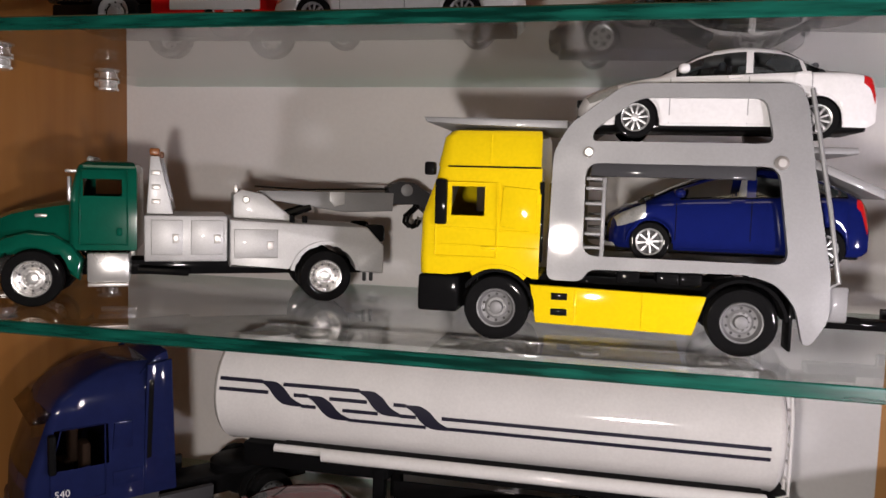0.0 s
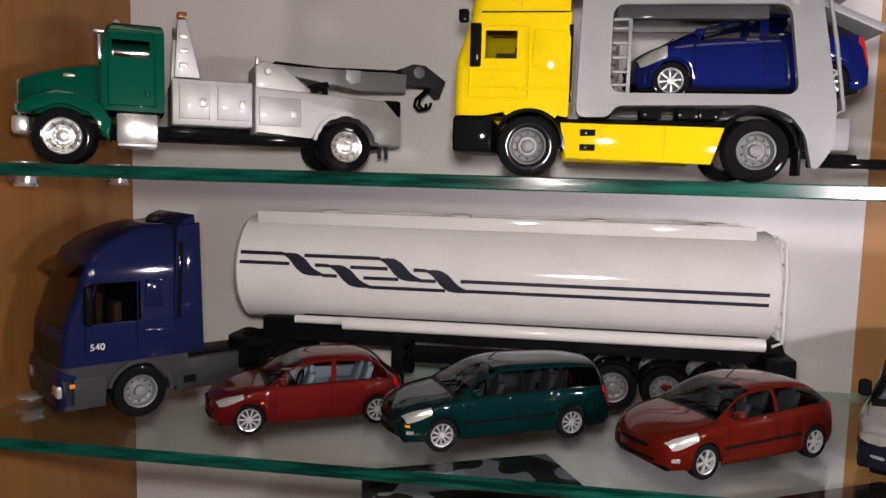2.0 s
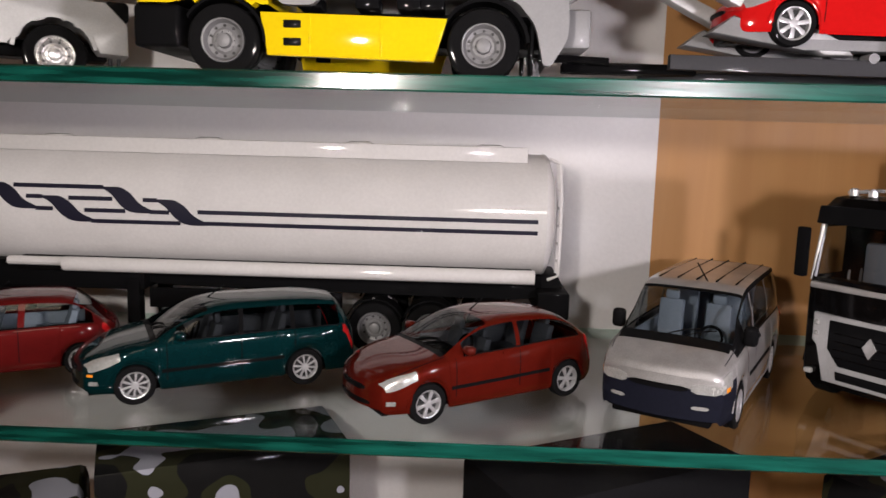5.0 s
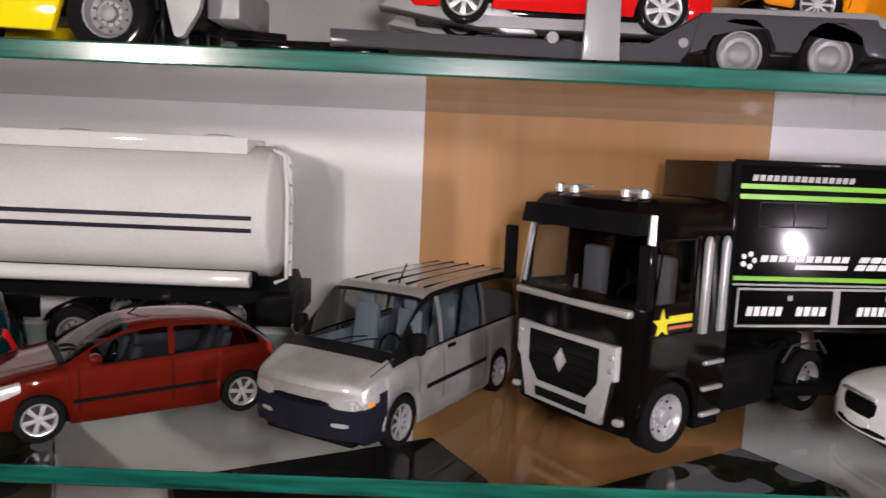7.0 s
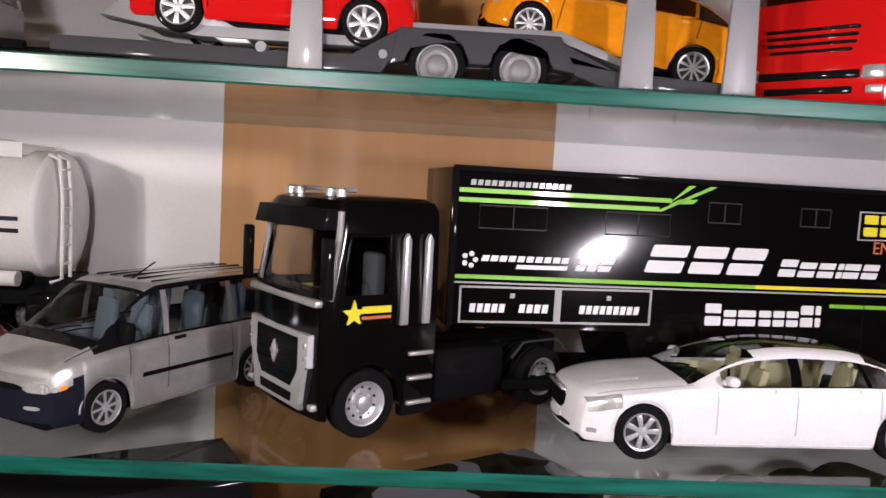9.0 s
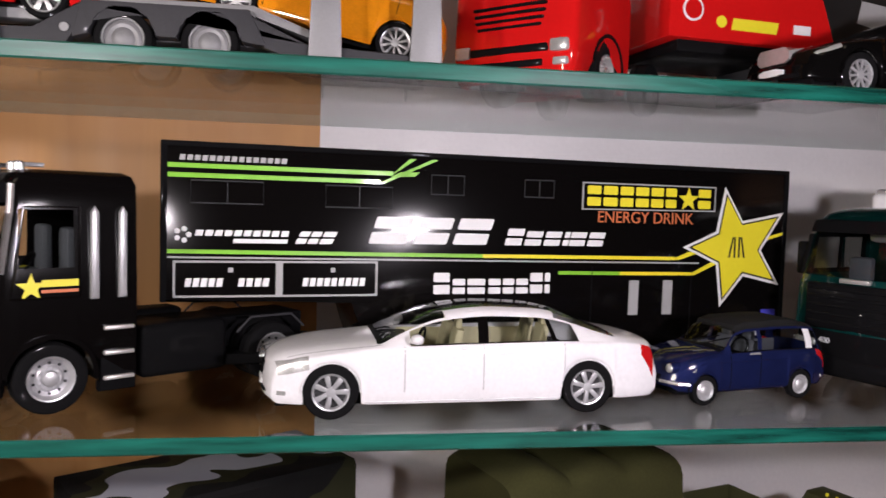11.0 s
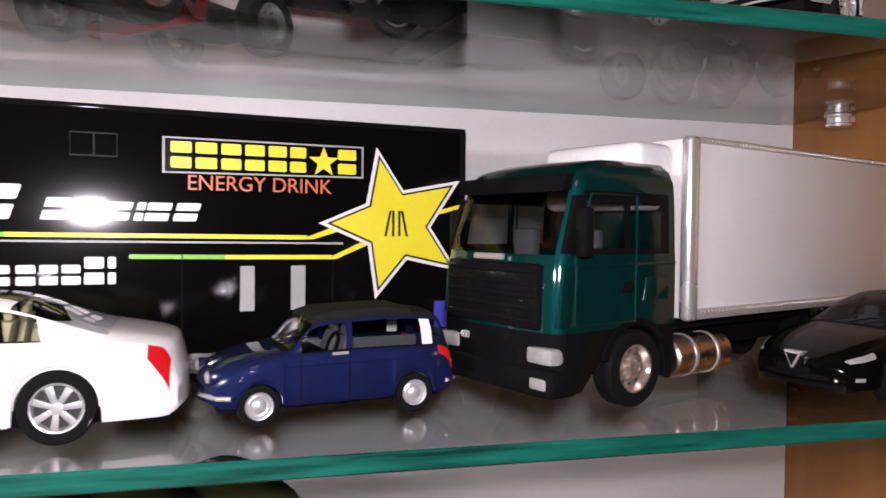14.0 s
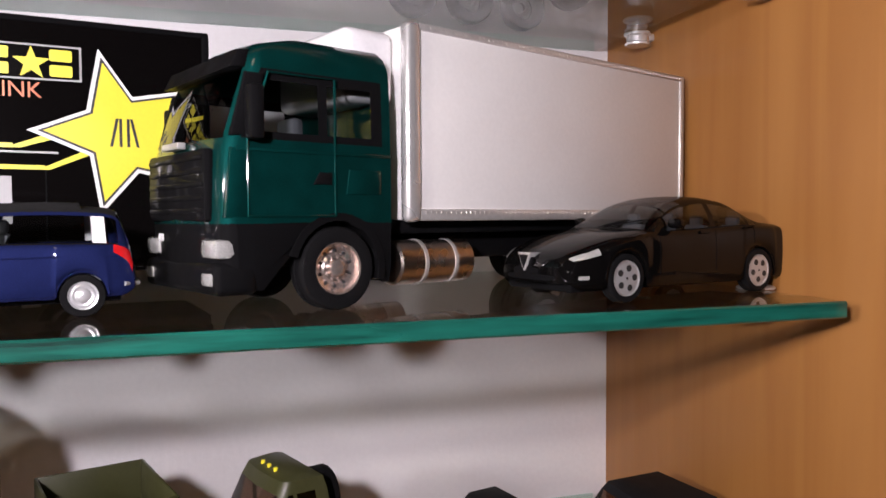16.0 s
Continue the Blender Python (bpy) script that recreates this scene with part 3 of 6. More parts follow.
            cols.append((x, level(x, a + (d - a) * t), level(x, b + (e - b) * t)))
        skin(nm, cols, material)
    hx0, hx1, z0, z1, u0, u1 = c.get("lamps", (0.06, 0.60, 0.535, 0.70, 12.9, 8.3))
    cols = []
    for k in range(13):
        t = k / 12
        x = hx0 + (hx1 - hx0) * t
        cols.append((x, min(level(x, z0 + (z1 - z0) * t ** 1.3), u1 - 0.25), u0 + (u1 - u0) * t ** 0.6))
    skin("headlight", cols, LENS, 0.008)
    for y0, y1, z0, z1, nm, material in c.get("front_lamps", ()):
        for s in (-1, 1):
            cpart(nm, strip_box(-0.012, 0.15, min(s * y0, s * y1), max(s * y0, s * y1), z0, z1, 5), material, ob)
    tx0, tx1, ta, tb, tc, td = c.get("tail_lamps", (L - 0.26, L - 0.03, 5.6, 7.9, 4.4, 7.6))
    skin("tail_light", [(tx0 + (tx1 - tx0) * t, ta + (tc - ta) * t, tb + (td - tb) * t) for t in [k / 6 for k in range(7)]], REDLENS, 0.008)
    line_mat = c.get("seam_mat", BLACKPL)
    for x in c.get("seams", ()):
        skin("door_seam", [(x - 0.007, 0.8, 7.9), (x + 0.007, 0.8, 7.9)], line_mat, 0.003, 0.01)
    skin("bonnet_seam", [(0.3 + (cowl - 0.32) * k / 12, 10.3, 10.6) for k in range(13)], line_mat, 0.0025, 0.01)
    part_sill = [(axles[0] + arch * 1.1 + (axles[1] - axles[0] - 2.2 * arch) * k / 8, 0.0, 0.8) for k in range(9)]
    skin("sill_strip", part_sill, c.get("sill_mat", c["paint"]), 0.012)
    for x in c.get("handles", ()):
        skin("door_handle", [(x - 0.1 + 0.02 * k, 6.3, 7.0) for k in range(11)], c.get("handle_mat", c["paint"]), 0.028)
    mx = c.get("mirror")
    if mx:
        z = belt(mx) + 0.06
        for s in (-1, 1):
            yy = W / 2 * 0.93
            part("mirror", box((mx - 0.10) * K, (mx + 0.07) * K, s * (yy - 0.02) * K, s * (yy + 0.19) * K, (z - 0.02) * K, (z + c.get("mirror_h", 0.12)) * K, 1.5, 3), c.get("mirror_mat", c["paint"]), ob)
    gw, gz0, gz1 = c.get("grille", (0.3, 0.5, 0.6))
    cpart("grille", strip_box(-0.012, 0.3, -gw, gw, gz0, gz1), c.get("grille_mat", BLACKPL), ob)
    if c.get("intake", True):
        cpart("lower_intake", strip_box(-0.010, 0.2, -W * 0.27, W * 0.27, sill + 0.10, sill + 0.17), BLACKPL, ob)
    if c.get("plate", True):
        cpart("number_plate", strip_box(-0.03, 0.1, -0.26, 0.26, 0.36, 0.47, 4), c.get("plate_mat", DECALWHITE), ob)
    # arch linings and lips
    for ax in axles:
        for s in (-1, 1):
            arch_guard(ob, ax * K, r * K, arch * K, s * W / 2 * 0.93 * K, s * W / 2 * 0.5 * K, BLACKPL, 0, 180, 0.4, "arch_lining")
            yy = s * W / 2 * 0.962
            lip = [((ax + arch * math.cos(math.pi * k / 16)) * K, yy * K, (r + arch * math.sin(math.pi * k / 16)) * K) for k in range(17)]
            part("arch_lip", tube(lip, 0.35, 6), c["paint"], ob)
    # cabin
    seats = c.get("seats", SEATGREY)
    part("cabin_floor", box((cowl - 0.1) * K, (deck - 0.15) * K, -W * 0.39 * K, W * 0.39 * K, 0.30 * K, 0.50 * K, 0.5), BLACKPL, ob)
    part("dashboard", box((cowl + 0.08) * K, (cowl + 0.55) * K, -W * 0.38 * K, W * 0.38 * K, 0.5 * K, (belt(cowl + 0.3) - 0.02) * K, 1.2), c.get("dash_mat", BLACKPL), ob)
    for s in (-1, 1):
        part("door_lining", box((cowl + 0.4) * K, (re_ + 0.1) * K, s * W * 0.405 * K, s * W * 0.385 * K, 0.4 * K, (belt((cowl + re_) / 2) - 0.03) * K, 0.2), seats, ob)
    for sx in c.get("rows", (0.42, 0.72)):
        x = L * sx
        for s in (-1, 1):
            y = s * W * 0.19
            st = part("seat", box((x - 0.3) * K, (x + 0.22) * K, (y - 0.22) * K, (y + 0.22) * K, 0.5 * K, 0.66 * K, 1.2), seats, ob)
            part("seat_back", prism([((x + 0.14) * K, 0.6 * K), ((x + 0.30) * K, 0.6 * K), ((x + 0.42) * K, (roof(x) - 0.30) * K), ((x + 0.30) * K, (roof(x) - 0.28) * K)], (y - 0.2) * K, (y + 0.2) * K, 1.0), seats, st)
            part("head_rest", box((x + 0.30) * K, (x + 0.40) * K, (y - 0.11) * K, (y + 0.11) * K, (roof(x) - 0.29) * K, (roof(x) - 0.13) * K, 0.9), seats, st)
    sw = [(cowl + 0.62 + 0.06 * math.sin(a), -W * 0.19 + 0.17 * math.cos(a), belt(cowl + 0.3) + 0.02 + 0.16 * math.sin(a)) for a in [2 * math.pi * k / 20 for k in range(21)]]
    part("steering_wheel", tube([Vector(p) * K for p in sw], 0.5, 6), BLACKPL, ob)
    for s in (-1, 1):
        part("wiper", tube([Vector((x, s * 0.12 - 0.36 * f, roof(x) + 0.012)) * K for x, f in ((cowl - 0.02, 0.0), (cowl + 0.10, 0.6), (cowl + 0.15, 1.2))], 0.25, 6), BLACKPL, ob)
    if c.get("aerial"):
        part("aerial", tube([(rs * K + 2, 0, (roof(rs + 0.1) - 0.02) * K), (rs * K + 9, 0, (roof(rs + 0.4) + 0.16) * K)], 0.25, 6), BLACKPL, ob)
    part("underbody", box(0.2 * K, (L - 0.2) * K, -W * 0.36 * K, W * 0.36 * K, 0.15 * K, 0.36 * K, 0.6), BLACKPL, ob)
    ww = c.get("tyre", 0.2) * K
    for ax in axles:
        for s in (-1, 1):
            wheel(ob, ax * K, s * (W / 2 * 0.985 - c.get("tyre", 0.2) / 2) * K, r * K, r * K, ww, c.get("wheel", "5"), c.get("rim", RIMSILV), c.get("rim_part", 0.68), c.get("steer", 0) if ax == axles[0] else 0, (ax * 77) % 60)
    return ob


def between(front, rear, shelf, z=0.0, tilt=0.0):
    """The pose of a vehicle whose near wheels stand at front and rear (x, y)."""
    a = math.degrees(math.atan2(rear[1] - front[1], rear[0] - front[0]))
    return pose(front[0], front[1], SHELVES[shelf] + z, 0, tilt, a)


HATCH3 = dict(plate=False, L=4.15, W=1.70, r=0.305, axles=(0.84, 3.455), sill=0.2, paint=RED, glass=(1.16, 1.94, 3.42, 3.98), side=(1.45, 3.74), pillars=((2.42, 2.50),),
              roof=[(0, 0.52), (0.05, 0.64), (0.2, 0.75), (0.6, 0.89), (1.1, 0.985), (1.16, 1.0), (1.2, 1.03), (1.94, 1.395), (2.4, 1.435), (3.0, 1.41), (3.42, 1.345), (3.98, 0.98), (4.1, 0.84), (4.15, 0.6)],
              belt=[(0, 0.50), (0.1, 0.64), (0.6, 0.81), (1.16, 0.91), (2.4, 0.95), (3.4, 0.99), (3.9, 0.99), (4.15, 0.58)],
              patches=[("side_strip", 1.22, 3.05, 0.47, 0.52, 0.50, 0.55, BLACKPL), ("fog_light", 0.05, 0.2, 0.34, 0.40, 0.34, 0.40, LENS)],
              seams=(1.30, 2.47), handles=(2.25,), mirror=1.5, grille=(0.34, 0.5, 0.57), wheel="6")


def spec(base, **kw):
    d = dict(base)
    d.update(kw)
    return d


SEDAN = dict(plate=False, L=4.46, W=1.76, r=0.315, axles=(0.92, 3.52), sill=0.2, paint=WHITE, glass=(1.22, 2.02, 3.05, 3.72), side=(1.5, 3.62), pillars=((2.50, 2.60), (3.30, 3.36)),
             roof=[(0, 0.50), (0.05, 0.64), (0.25, 0.76), (0.7, 0.88), (1.22, 0.98), (2.02, 1.40), (2.5, 1.455), (3.05, 1.40), (3.72, 1.06), (4.15, 1.02), (4.38, 0.98), (4.46, 0.66)],
             belt=[(0, 0.48), (0.1, 0.63), (0.7, 0.82), (1.22, 0.92), (2.4, 0.965), (3.4, 1.0), (3.9, 0.99), (4.32, 0.93), (4.46, 0.62)],
             patches=[],
             seam_mat=GREYPL, seams=(1.42, 2.55, 3.42), handles=(2.35, 3.3), mirror=1.62, grille=(0.36, 0.56, 0.64), wheel="10")
SMALL3 = spec(HATCH3, aerial=True, L=3.83, W=1.63, r=0.285, axles=(0.74, 3.19), paint=CHERRY, glass=(1.12, 1.74, 3.16, 3.60), side=(1.42, 3.42), pillars=((2.26, 2.36),), tumble=0.14,
              roof=[(0, 0.50), (0.05, 0.62), (0.2, 0.72), (0.55, 0.83), (1.06, 0.915), (1.12, 0.93), (1.16, 0.965), (1.74, 1.33), (2.2, 1.38), (2.9, 1.36), (3.16, 1.31), (3.60, 0.95), (3.78, 0.8), (3.83, 0.58)],
              belt=[(0, 0.48), (0.1, 0.61), (0.55, 0.76), (1.12, 0.85), (2.3, 0.88), (3.2, 0.90), (3.6, 0.88), (3.83, 0.56)], seats=SEATBLUE, glassmat=CLEARPL,
              patches=[("indicator", 0.95, 1.0, 0.58, 0.62, 0.58, 0.62, AMBER)],
              seams=(1.2, 2.27), handles=(2.1,), mirror=1.36, grille=(0.26, 0.52, 0.58), wheel="10", rim_part=0.74)
ESTATE = spec(HATCH3, aerial=True, L=4.44, W=1.70, paint=WAGON, glass=(1.16, 1.92, 4.08, 4.34), side=(1.45, 4.12), pillars=((2.38, 2.46), (3.22, 3.30)), slant=-0.05, tumble=0.15, pillar_mats={0: BLACKPL, 1: BLACKPL},
              roof=[(0, 0.52), (0.05, 0.64), (0.2, 0.75), (0.6, 0.89), (1.1, 0.985), (1.16, 1.0), (1.2, 1.03), (1.92, 1.40), (2.4, 1.455), (3.3, 1.45), (4.08, 1.39), (4.34, 1.0), (4.41, 0.85), (4.44, 0.6)],
              belt=[(0, 0.50), (0.1, 0.64), (0.6, 0.81), (1.16, 0.91), (2.4, 0.94), (3.4, 0.96), (4.2, 0.96), (4.44, 0.58)],
              patches=[("indicator", 0.03, 0.12, 0.47, 0.51, 0.47, 0.51, AMBER), ("side_strip", 1.22, 3.1, 0.47, 0.52, 0.50, 0.55, BLACKPL), ("fog_light", 0.05, 0.2, 0.34, 0.40, 0.34, 0.40, LENS)],
              seams=(1.30, 2.42, 3.28), handles=(2.25, 3.1), wheel="10", rows=(0.40, 0.64))
VAN = dict(frames=True, plate=False, trim=SILVER, seam_mat=DARKPL, L=4.86, W=1.97, r=0.35, axles=(0.92, 3.85), sill=0.21, paint=SILVER, glass=(0.86, 1.65, 4.60, 4.80), side=(1.32, 4.6), pillars=((1.92, 2.02), (3.25, 3.35)), tumble=0.09, nose=0.88, tail=0.95, arch=1.16, bow=(0.24, 0.05), slant=0.0, lamps=(0.0, 0.32, 0.69, 0.76, 7.2, 6.8), bumper_rows=5, cowl=0.26, crown=0.01, a_pillar=True, front_lamps=((0.46, 0.86, 0.67, 0.81, "headlight_lens", LENS), (0.48, 0.70, 0.44, 0.49, "fog_light", LENS)), dash_mat=SEATBLUE, intake=False,
           roof=[(0, 0.90), (0.04, 0.98), (0.15, 1.04), (0.5, 1.17), (0.86, 1.28), (1.65, 1.88), (1.9, 1.955), (3.0, 1.98), (4.3, 1.97), (4.60, 1.93), (4.80, 1.5), (4.86, 0.8)],
           belt=[(0, 0.86), (0.05, 0.93), (0.5, 1.06), (0.92, 1.12), (1.5, 1.16), (2.5, 1.18), (4.5, 1.18), (4.8, 1.16), (4.86, 0.7)],
           bumper=0.52, rbumper=0.3, bumper_mat=DKBLUEPL, glassmat=DIMGLASS, seats=SEATBLUE, rows=(0.34, 0.55, 0.75),
           patches=[("indicator", 0.10, 0.22, 0.70, 0.76, 0.72, 0.78, AMBER), ("side_strip", 1.5, 3.3, 0.66, 0.72, 0.66, 0.72, BLACKPL)],
           seams=(1.28, 1.97, 3.30), handles=(2.2,), handle_mat=BLACKPL, mirror=1.22, mirror_mat=BLACKPL, mirror_h=0.28, grille=(0.42, 0.68, 0.76), wheel="8", plate_mat=DKBLUEPL)
LIMO = dict(L=6.10, W=1.98, r=0.39, axles=(0.98, 4.81), sill=0.21, paint=WHITE, glass=(1.72, 2.62, 4.42, 5.28), side=(2.1, 4.66), pillars=((3.10, 3.26), (4.24, 4.32)), top=BLACK, top_row=14, crown=0.07, arch=1.07, tumble=0.2, nose=0.80, tail=0.82, lamps=(0.10, 0.64, 0.62, 0.72, 11.0, 7.6), seam_mat=DECALGREY, slant=-0.12,
            roof=[(0, 0.56), (0.04, 0.78), (0.2, 0.89), (0.8, 1.0), (1.66, 1.085), (1.72, 1.10), (1.77, 1.135), (2.62, 1.50), (3.3, 1.565), (4.1, 1.54), (4.42, 1.49), (5.28, 1.17), (5.75, 1.09), (5.98, 1.03), (6.10, 0.66)],
            belt=[(0, 0.53), (0.1, 0.75), (0.8, 0.92), (1.72, 1.01), (3.0, 1.05), (4.6, 1.08), (5.3, 1.06), (5.9, 0.98), (6.10, 0.62)],
            patches=[("fog_light", 0.08, 0.24, 0.34, 0.40, 0.34, 0.40, LENS)],
            seams=(2.02, 3.18, 4.42), handles=(2.95, 4.2), tail_lamps=(5.72, 6.0, 5.2, 7.6, 3.2, 7.4), mirror=2.2, grille=(0.33, 0.52, 0.78), wheel="7", rim_part=0.68, seats=SEATTAN, rows=(0.42, 0.64), glassmat=CLEARPL, trim=BLACK, plate_mat=DECALWHITE)
OLDWAGON = dict(L=3.18, W=1.32, r=0.243, axles=(0.62, 2.56), sill=0.22, paint=NAVY, glass=(0.98, 1.26, 2.98, 3.10), side=(1.12, 2.98), pillars=((1.66, 1.74), (2.68, 2.84)), pillar_mats={1: DECALWHITE}, tumble=0.12, nose=0.74, tail=0.90, top=MATTBLACK, bow=(0.2, 0.08), slant=-0.03, lamps=(0.3, 0.36, 4.6, 4.9, 4.6, 4.9), intake=False,
                roof=[(0, 0.38), (0.04, 0.55), (0.14, 0.67), (0.4, 0.79), (0.7, 0.85), (0.98, 0.885), (1.26, 1.19), (1.5, 1.25), (2.2, 1.28), (2.8, 1.26), (2.98, 1.21), (3.10, 0.86), (3.18, 0.52)],
                belt=[(0, 0.36), (0.1, 0.54), (0.4, 0.70), (0.95, 0.80), (2.0, 0.83), (2.9, 0.82), (3.1, 0.76), (3.18, 0.48)],
                patches=[],
                seams=(1.1, 1.70), handles=(1.58,), handle_mat=CHROME, grille=(0.12, 0.44, 0.47), grille_mat=CHROME, wheel="steel", rim_part=0.66, tyre=0.15, glassmat=CLEARPL, rows=(0.45,), plate_mat=BLACKPL)
SALOON = spec(SEDAN, plate=True, seam_mat=BLACKPL, L=4.72, W=1.815, r=0.32, axles=(0.95, 3.65), paint=BLACKCAR, glass=(1.42, 2.18, 3.15, 3.85), side=(1.72, 3.62), pillars=((2.62, 2.72), (3.42, 3.48)),
              roof=[(0, 0.48), (0.05, 0.60), (0.25, 0.71), (0.8, 0.86), (1.36, 0.95), (1.42, 0.965), (1.46, 0.99), (2.18, 1.36), (2.6, 1.415), (3.15, 1.36), (3.85, 1.05), (4.4, 1.0), (4.65, 0.95), (4.72, 0.62)],
              belt=[(0, 0.44), (0.1, 0.58), (0.8, 0.78), (1.32, 0.89), (2.5, 0.94), (3.5, 0.98), (4.1, 0.96), (4.6, 0.9), (4.72, 0.58)], seams=(1.55, 2.67, 3.5), handles=(2.45, 3.4), mirror=1.82, wheel="0", rim_part=0.72, lamps=(0.07, 0.46, 0.56, 0.63, 11.5, 8.1), seats=SEATGREY,
              patches=[("fog_light", 0.08, 0.24, 0.32, 0.37, 0.32, 0.37, LENS)], plate_mat=BLACKPL, grille=(0.12, 0.42, 0.62), grille_mat=BLACKPL)
EXEC = spec(SALOON, L=5.08, W=1.87, r=0.345, axles=(0.90, 3.935), glass=(1.45, 2.3, 3.45, 4.2), side=(1.75, 4.1), pillars=((2.8, 2.9), (3.75, 3.81)),
            roof=[(0, 0.50), (0.05, 0.68), (0.25, 0.78), (0.8, 0.92), (1.45, 1.02), (2.3, 1.42), (2.8, 1.475), (3.45, 1.42), (4.2, 1.10), (4.75, 1.06), (5.0, 1.0), (5.08, 0.66)],
            belt=[(0, 0.48), (0.1, 0.66), (0.8, 0.86), (1.45, 0.95), (2.7, 1.0), (3.9, 1.03), (4.5, 1.0), (5.0, 0.93), (5.08, 0.62)], seams=(1.65, 2.85, 3.8), handles=(2.6, 3.6), mirror=1.9, wheel="10", rim_part=0.68, lamps=(0.07, 0.48, 0.64, 0.74, 10.6, 8.0), seats=SEATTAN,
            patches=[("chrome_strip", 0.9, 3.6, 0.36, 0.385, 0.36, 0.385, CHROME)], plate_mat=DECALWHITE, grille=(0.34, 0.55, 0.80), grille_mat=STEEL)
SUV = spec(ESTATE, L=4.55, W=1.83, r=0.36, axles=(0.88, 3.5), sill=0.3, paint=SILVER, patches=[("fog_light", 0.06, 0.22, 0.45, 0.52, 0.45, 0.52, LENS), ], grille=(0.5, 0.76, 0.86), grille_mat=CHROME,
           roof=[(0, 0.60), (0.05, 0.84), (0.2, 0.94), (0.6, 1.06), (1.02, 1.15), (1.85, 1.58), (2.4, 1.66), (3.3, 1.65), (3.85, 1.58), (4.28, 1.2), (4.48, 1.0), (4.55, 0.7)],
           belt=[(0, 0.58), (0.1, 0.82), (0.6, 0.98), (1.02, 1.06), (2.4, 1.12), (3.4, 1.15), (4.3, 1.12), (4.55, 0.66)], glassmat=SMOKED)
MONO = spec(HATCH3, L=4.0, W=1.72, r=0.31, axles=(0.72, 3.25), paint=BLUE, glass=(0.62, 1.75, 2.9, 3.8), side=(1.15, 3.6), pillars=((2.12, 2.26), (3.1, 3.16)),
            roof=[(0, 0.52), (0.05, 0.68), (0.2, 0.80), (0.62, 0.97), (1.2, 1.24), (1.75, 1.44), (2.3, 1.52), (2.9, 1.47), (3.8, 1.10), (3.95, 0.95), (4.0, 0.62)],
            belt=[(0, 0.50), (0.1, 0.66), (0.62, 0.90), (1.2, 0.98), (2.2, 1.03), (3.3, 1.08), (3.8, 1.06), (4.0, 0.6)], glassmat=CLEARPL,
            patches=[], seams=(1.1, 2.2), handles=(2.0, 2.95), mirror=1.15, wheel="8", rows=())
COMPACT = spec(HATCH3, L=4.28, W=1.78, r=0.325, axles=(0.88, 3.49), paint=ORANGE, wheel="10", rim_part=0.74, glassmat=SMOKED, patches=[], side=(1.42, 3.92), glass=(1.02, 1.92, 3.45, 4.1), pillars=((2.42, 2.52), (3.3, 3.36)), seams=(1.3, 2.47, 3.4), handles=(2.25, 3.2),
               roof=[(0, 0.52), (0.05, 0.66), (0.2, 0.76), (0.6, 0.90), (1.02, 1.0), (1.92, 1.42), (2.4, 1.50), (3.1, 1.46), (3.45, 1.40), (4.1, 1.02), (4.22, 0.88), (4.28, 0.6)],
               belt=[(0, 0.50), (0.1, 0.65), (0.6, 0.84), (1.02, 0.94), (2.4, 1.0), (3.4, 1.05), (4.0, 1.05), (4.28, 0.58)])

car("model_hatchback", "dark red three-door hatchback model car with alloy wheels", between((0.034, 0.2625), (0.084, 0.296), "mid"), spec(HATCH3, aerial=True))
car("model_hatchback", "small cherry red three-door hatchback model with grey-blue seats", between((-0.153, 0.272), (-0.104, 0.298), "mid"), SMALL3)
car("model_estate_car", "petrol green estate model car with silver alloy wheels", between((-0.069, 0.270), (-0.017, 0.298), "mid"), ESTATE)
van = car("model_minibus", "silver minibus model with dark blue plastic bumper", between((0.139, 0.270), (0.1700, 0.3240), "mid"), VAN)
for k in range(5):
    y = (-0.6 + 0.3 * k) * K
    part("roof_rib", box(1.95 * K, 4.45 * K, y - 0.3, y + 0.3, 1.88 * K, (1.988 - 0.022 * (y / K / 0.6) ** 2) * K, 0.2, 1), BLACKPL, van)
lim = car("model_limousine", "long white limousine model with black roof and cream seats", between((0.310, 0.264), (0.400, 0.269), "mid"), LIMO)
for s in (-1, 1):
    part("mirror_foot", box(2.1 * K, 2.2 * K, s * 0.86 * K, s * 0.95 * K, 1.06 * K, 1.14 * K, 0.4), WHITE, lim)
part("grille_trim", box(-0.03 * K, 0.05 * K, -0.36 * K, 0.36 * K, 0.78 * K, 0.82 * K, 0.4), CHROME, lim)
ow = car("model_estate_car", "small vintage navy blue estate model with black roof", between((0.4465, 0.2755), (0.490, 0.2845), "mid"), OLDWAGON)
for s in (-1, 1):
    part("front_bumper", tube([(0.10 * K, 0, 0.36 * K), (0.02 * K, s * 0.3 * K, 0.36 * K), (0.16 * K, s * 0.6 * K, 0.36 * K), (0.3 * K, s * 0.66 * K, 0.36 * K)], 0.7), CHROME, ow)
for s in (-1, 1):
    hl = part("headlight", lathe([(0.085 * K, 0.085 * K), (0.10 * K, 0.092 * K), (0.3 * K, 0.092 * K)], 20, "x", (0, s * 0.42 * K, 0.58 * K)), NAVY, ow)
    part("lens", lathe([(0.045 * K, 0.035 * K), (0.06 * K, 0.065 * K), (0.09 * K, 0.08 * K)], 20, "x", (0, s * 0.42 * K, 0.58 * K)), LENS, hl)
    part("side_moulding", tube([(0.5 * K, s * 0.645 * K, 0.66 * K), (1.1 * K, s * 0.668 * K, 0.68 * K), (2.9 * K, s * 0.648 * K, 0.69 * K)], 0.25, 6), NAVY, ow)
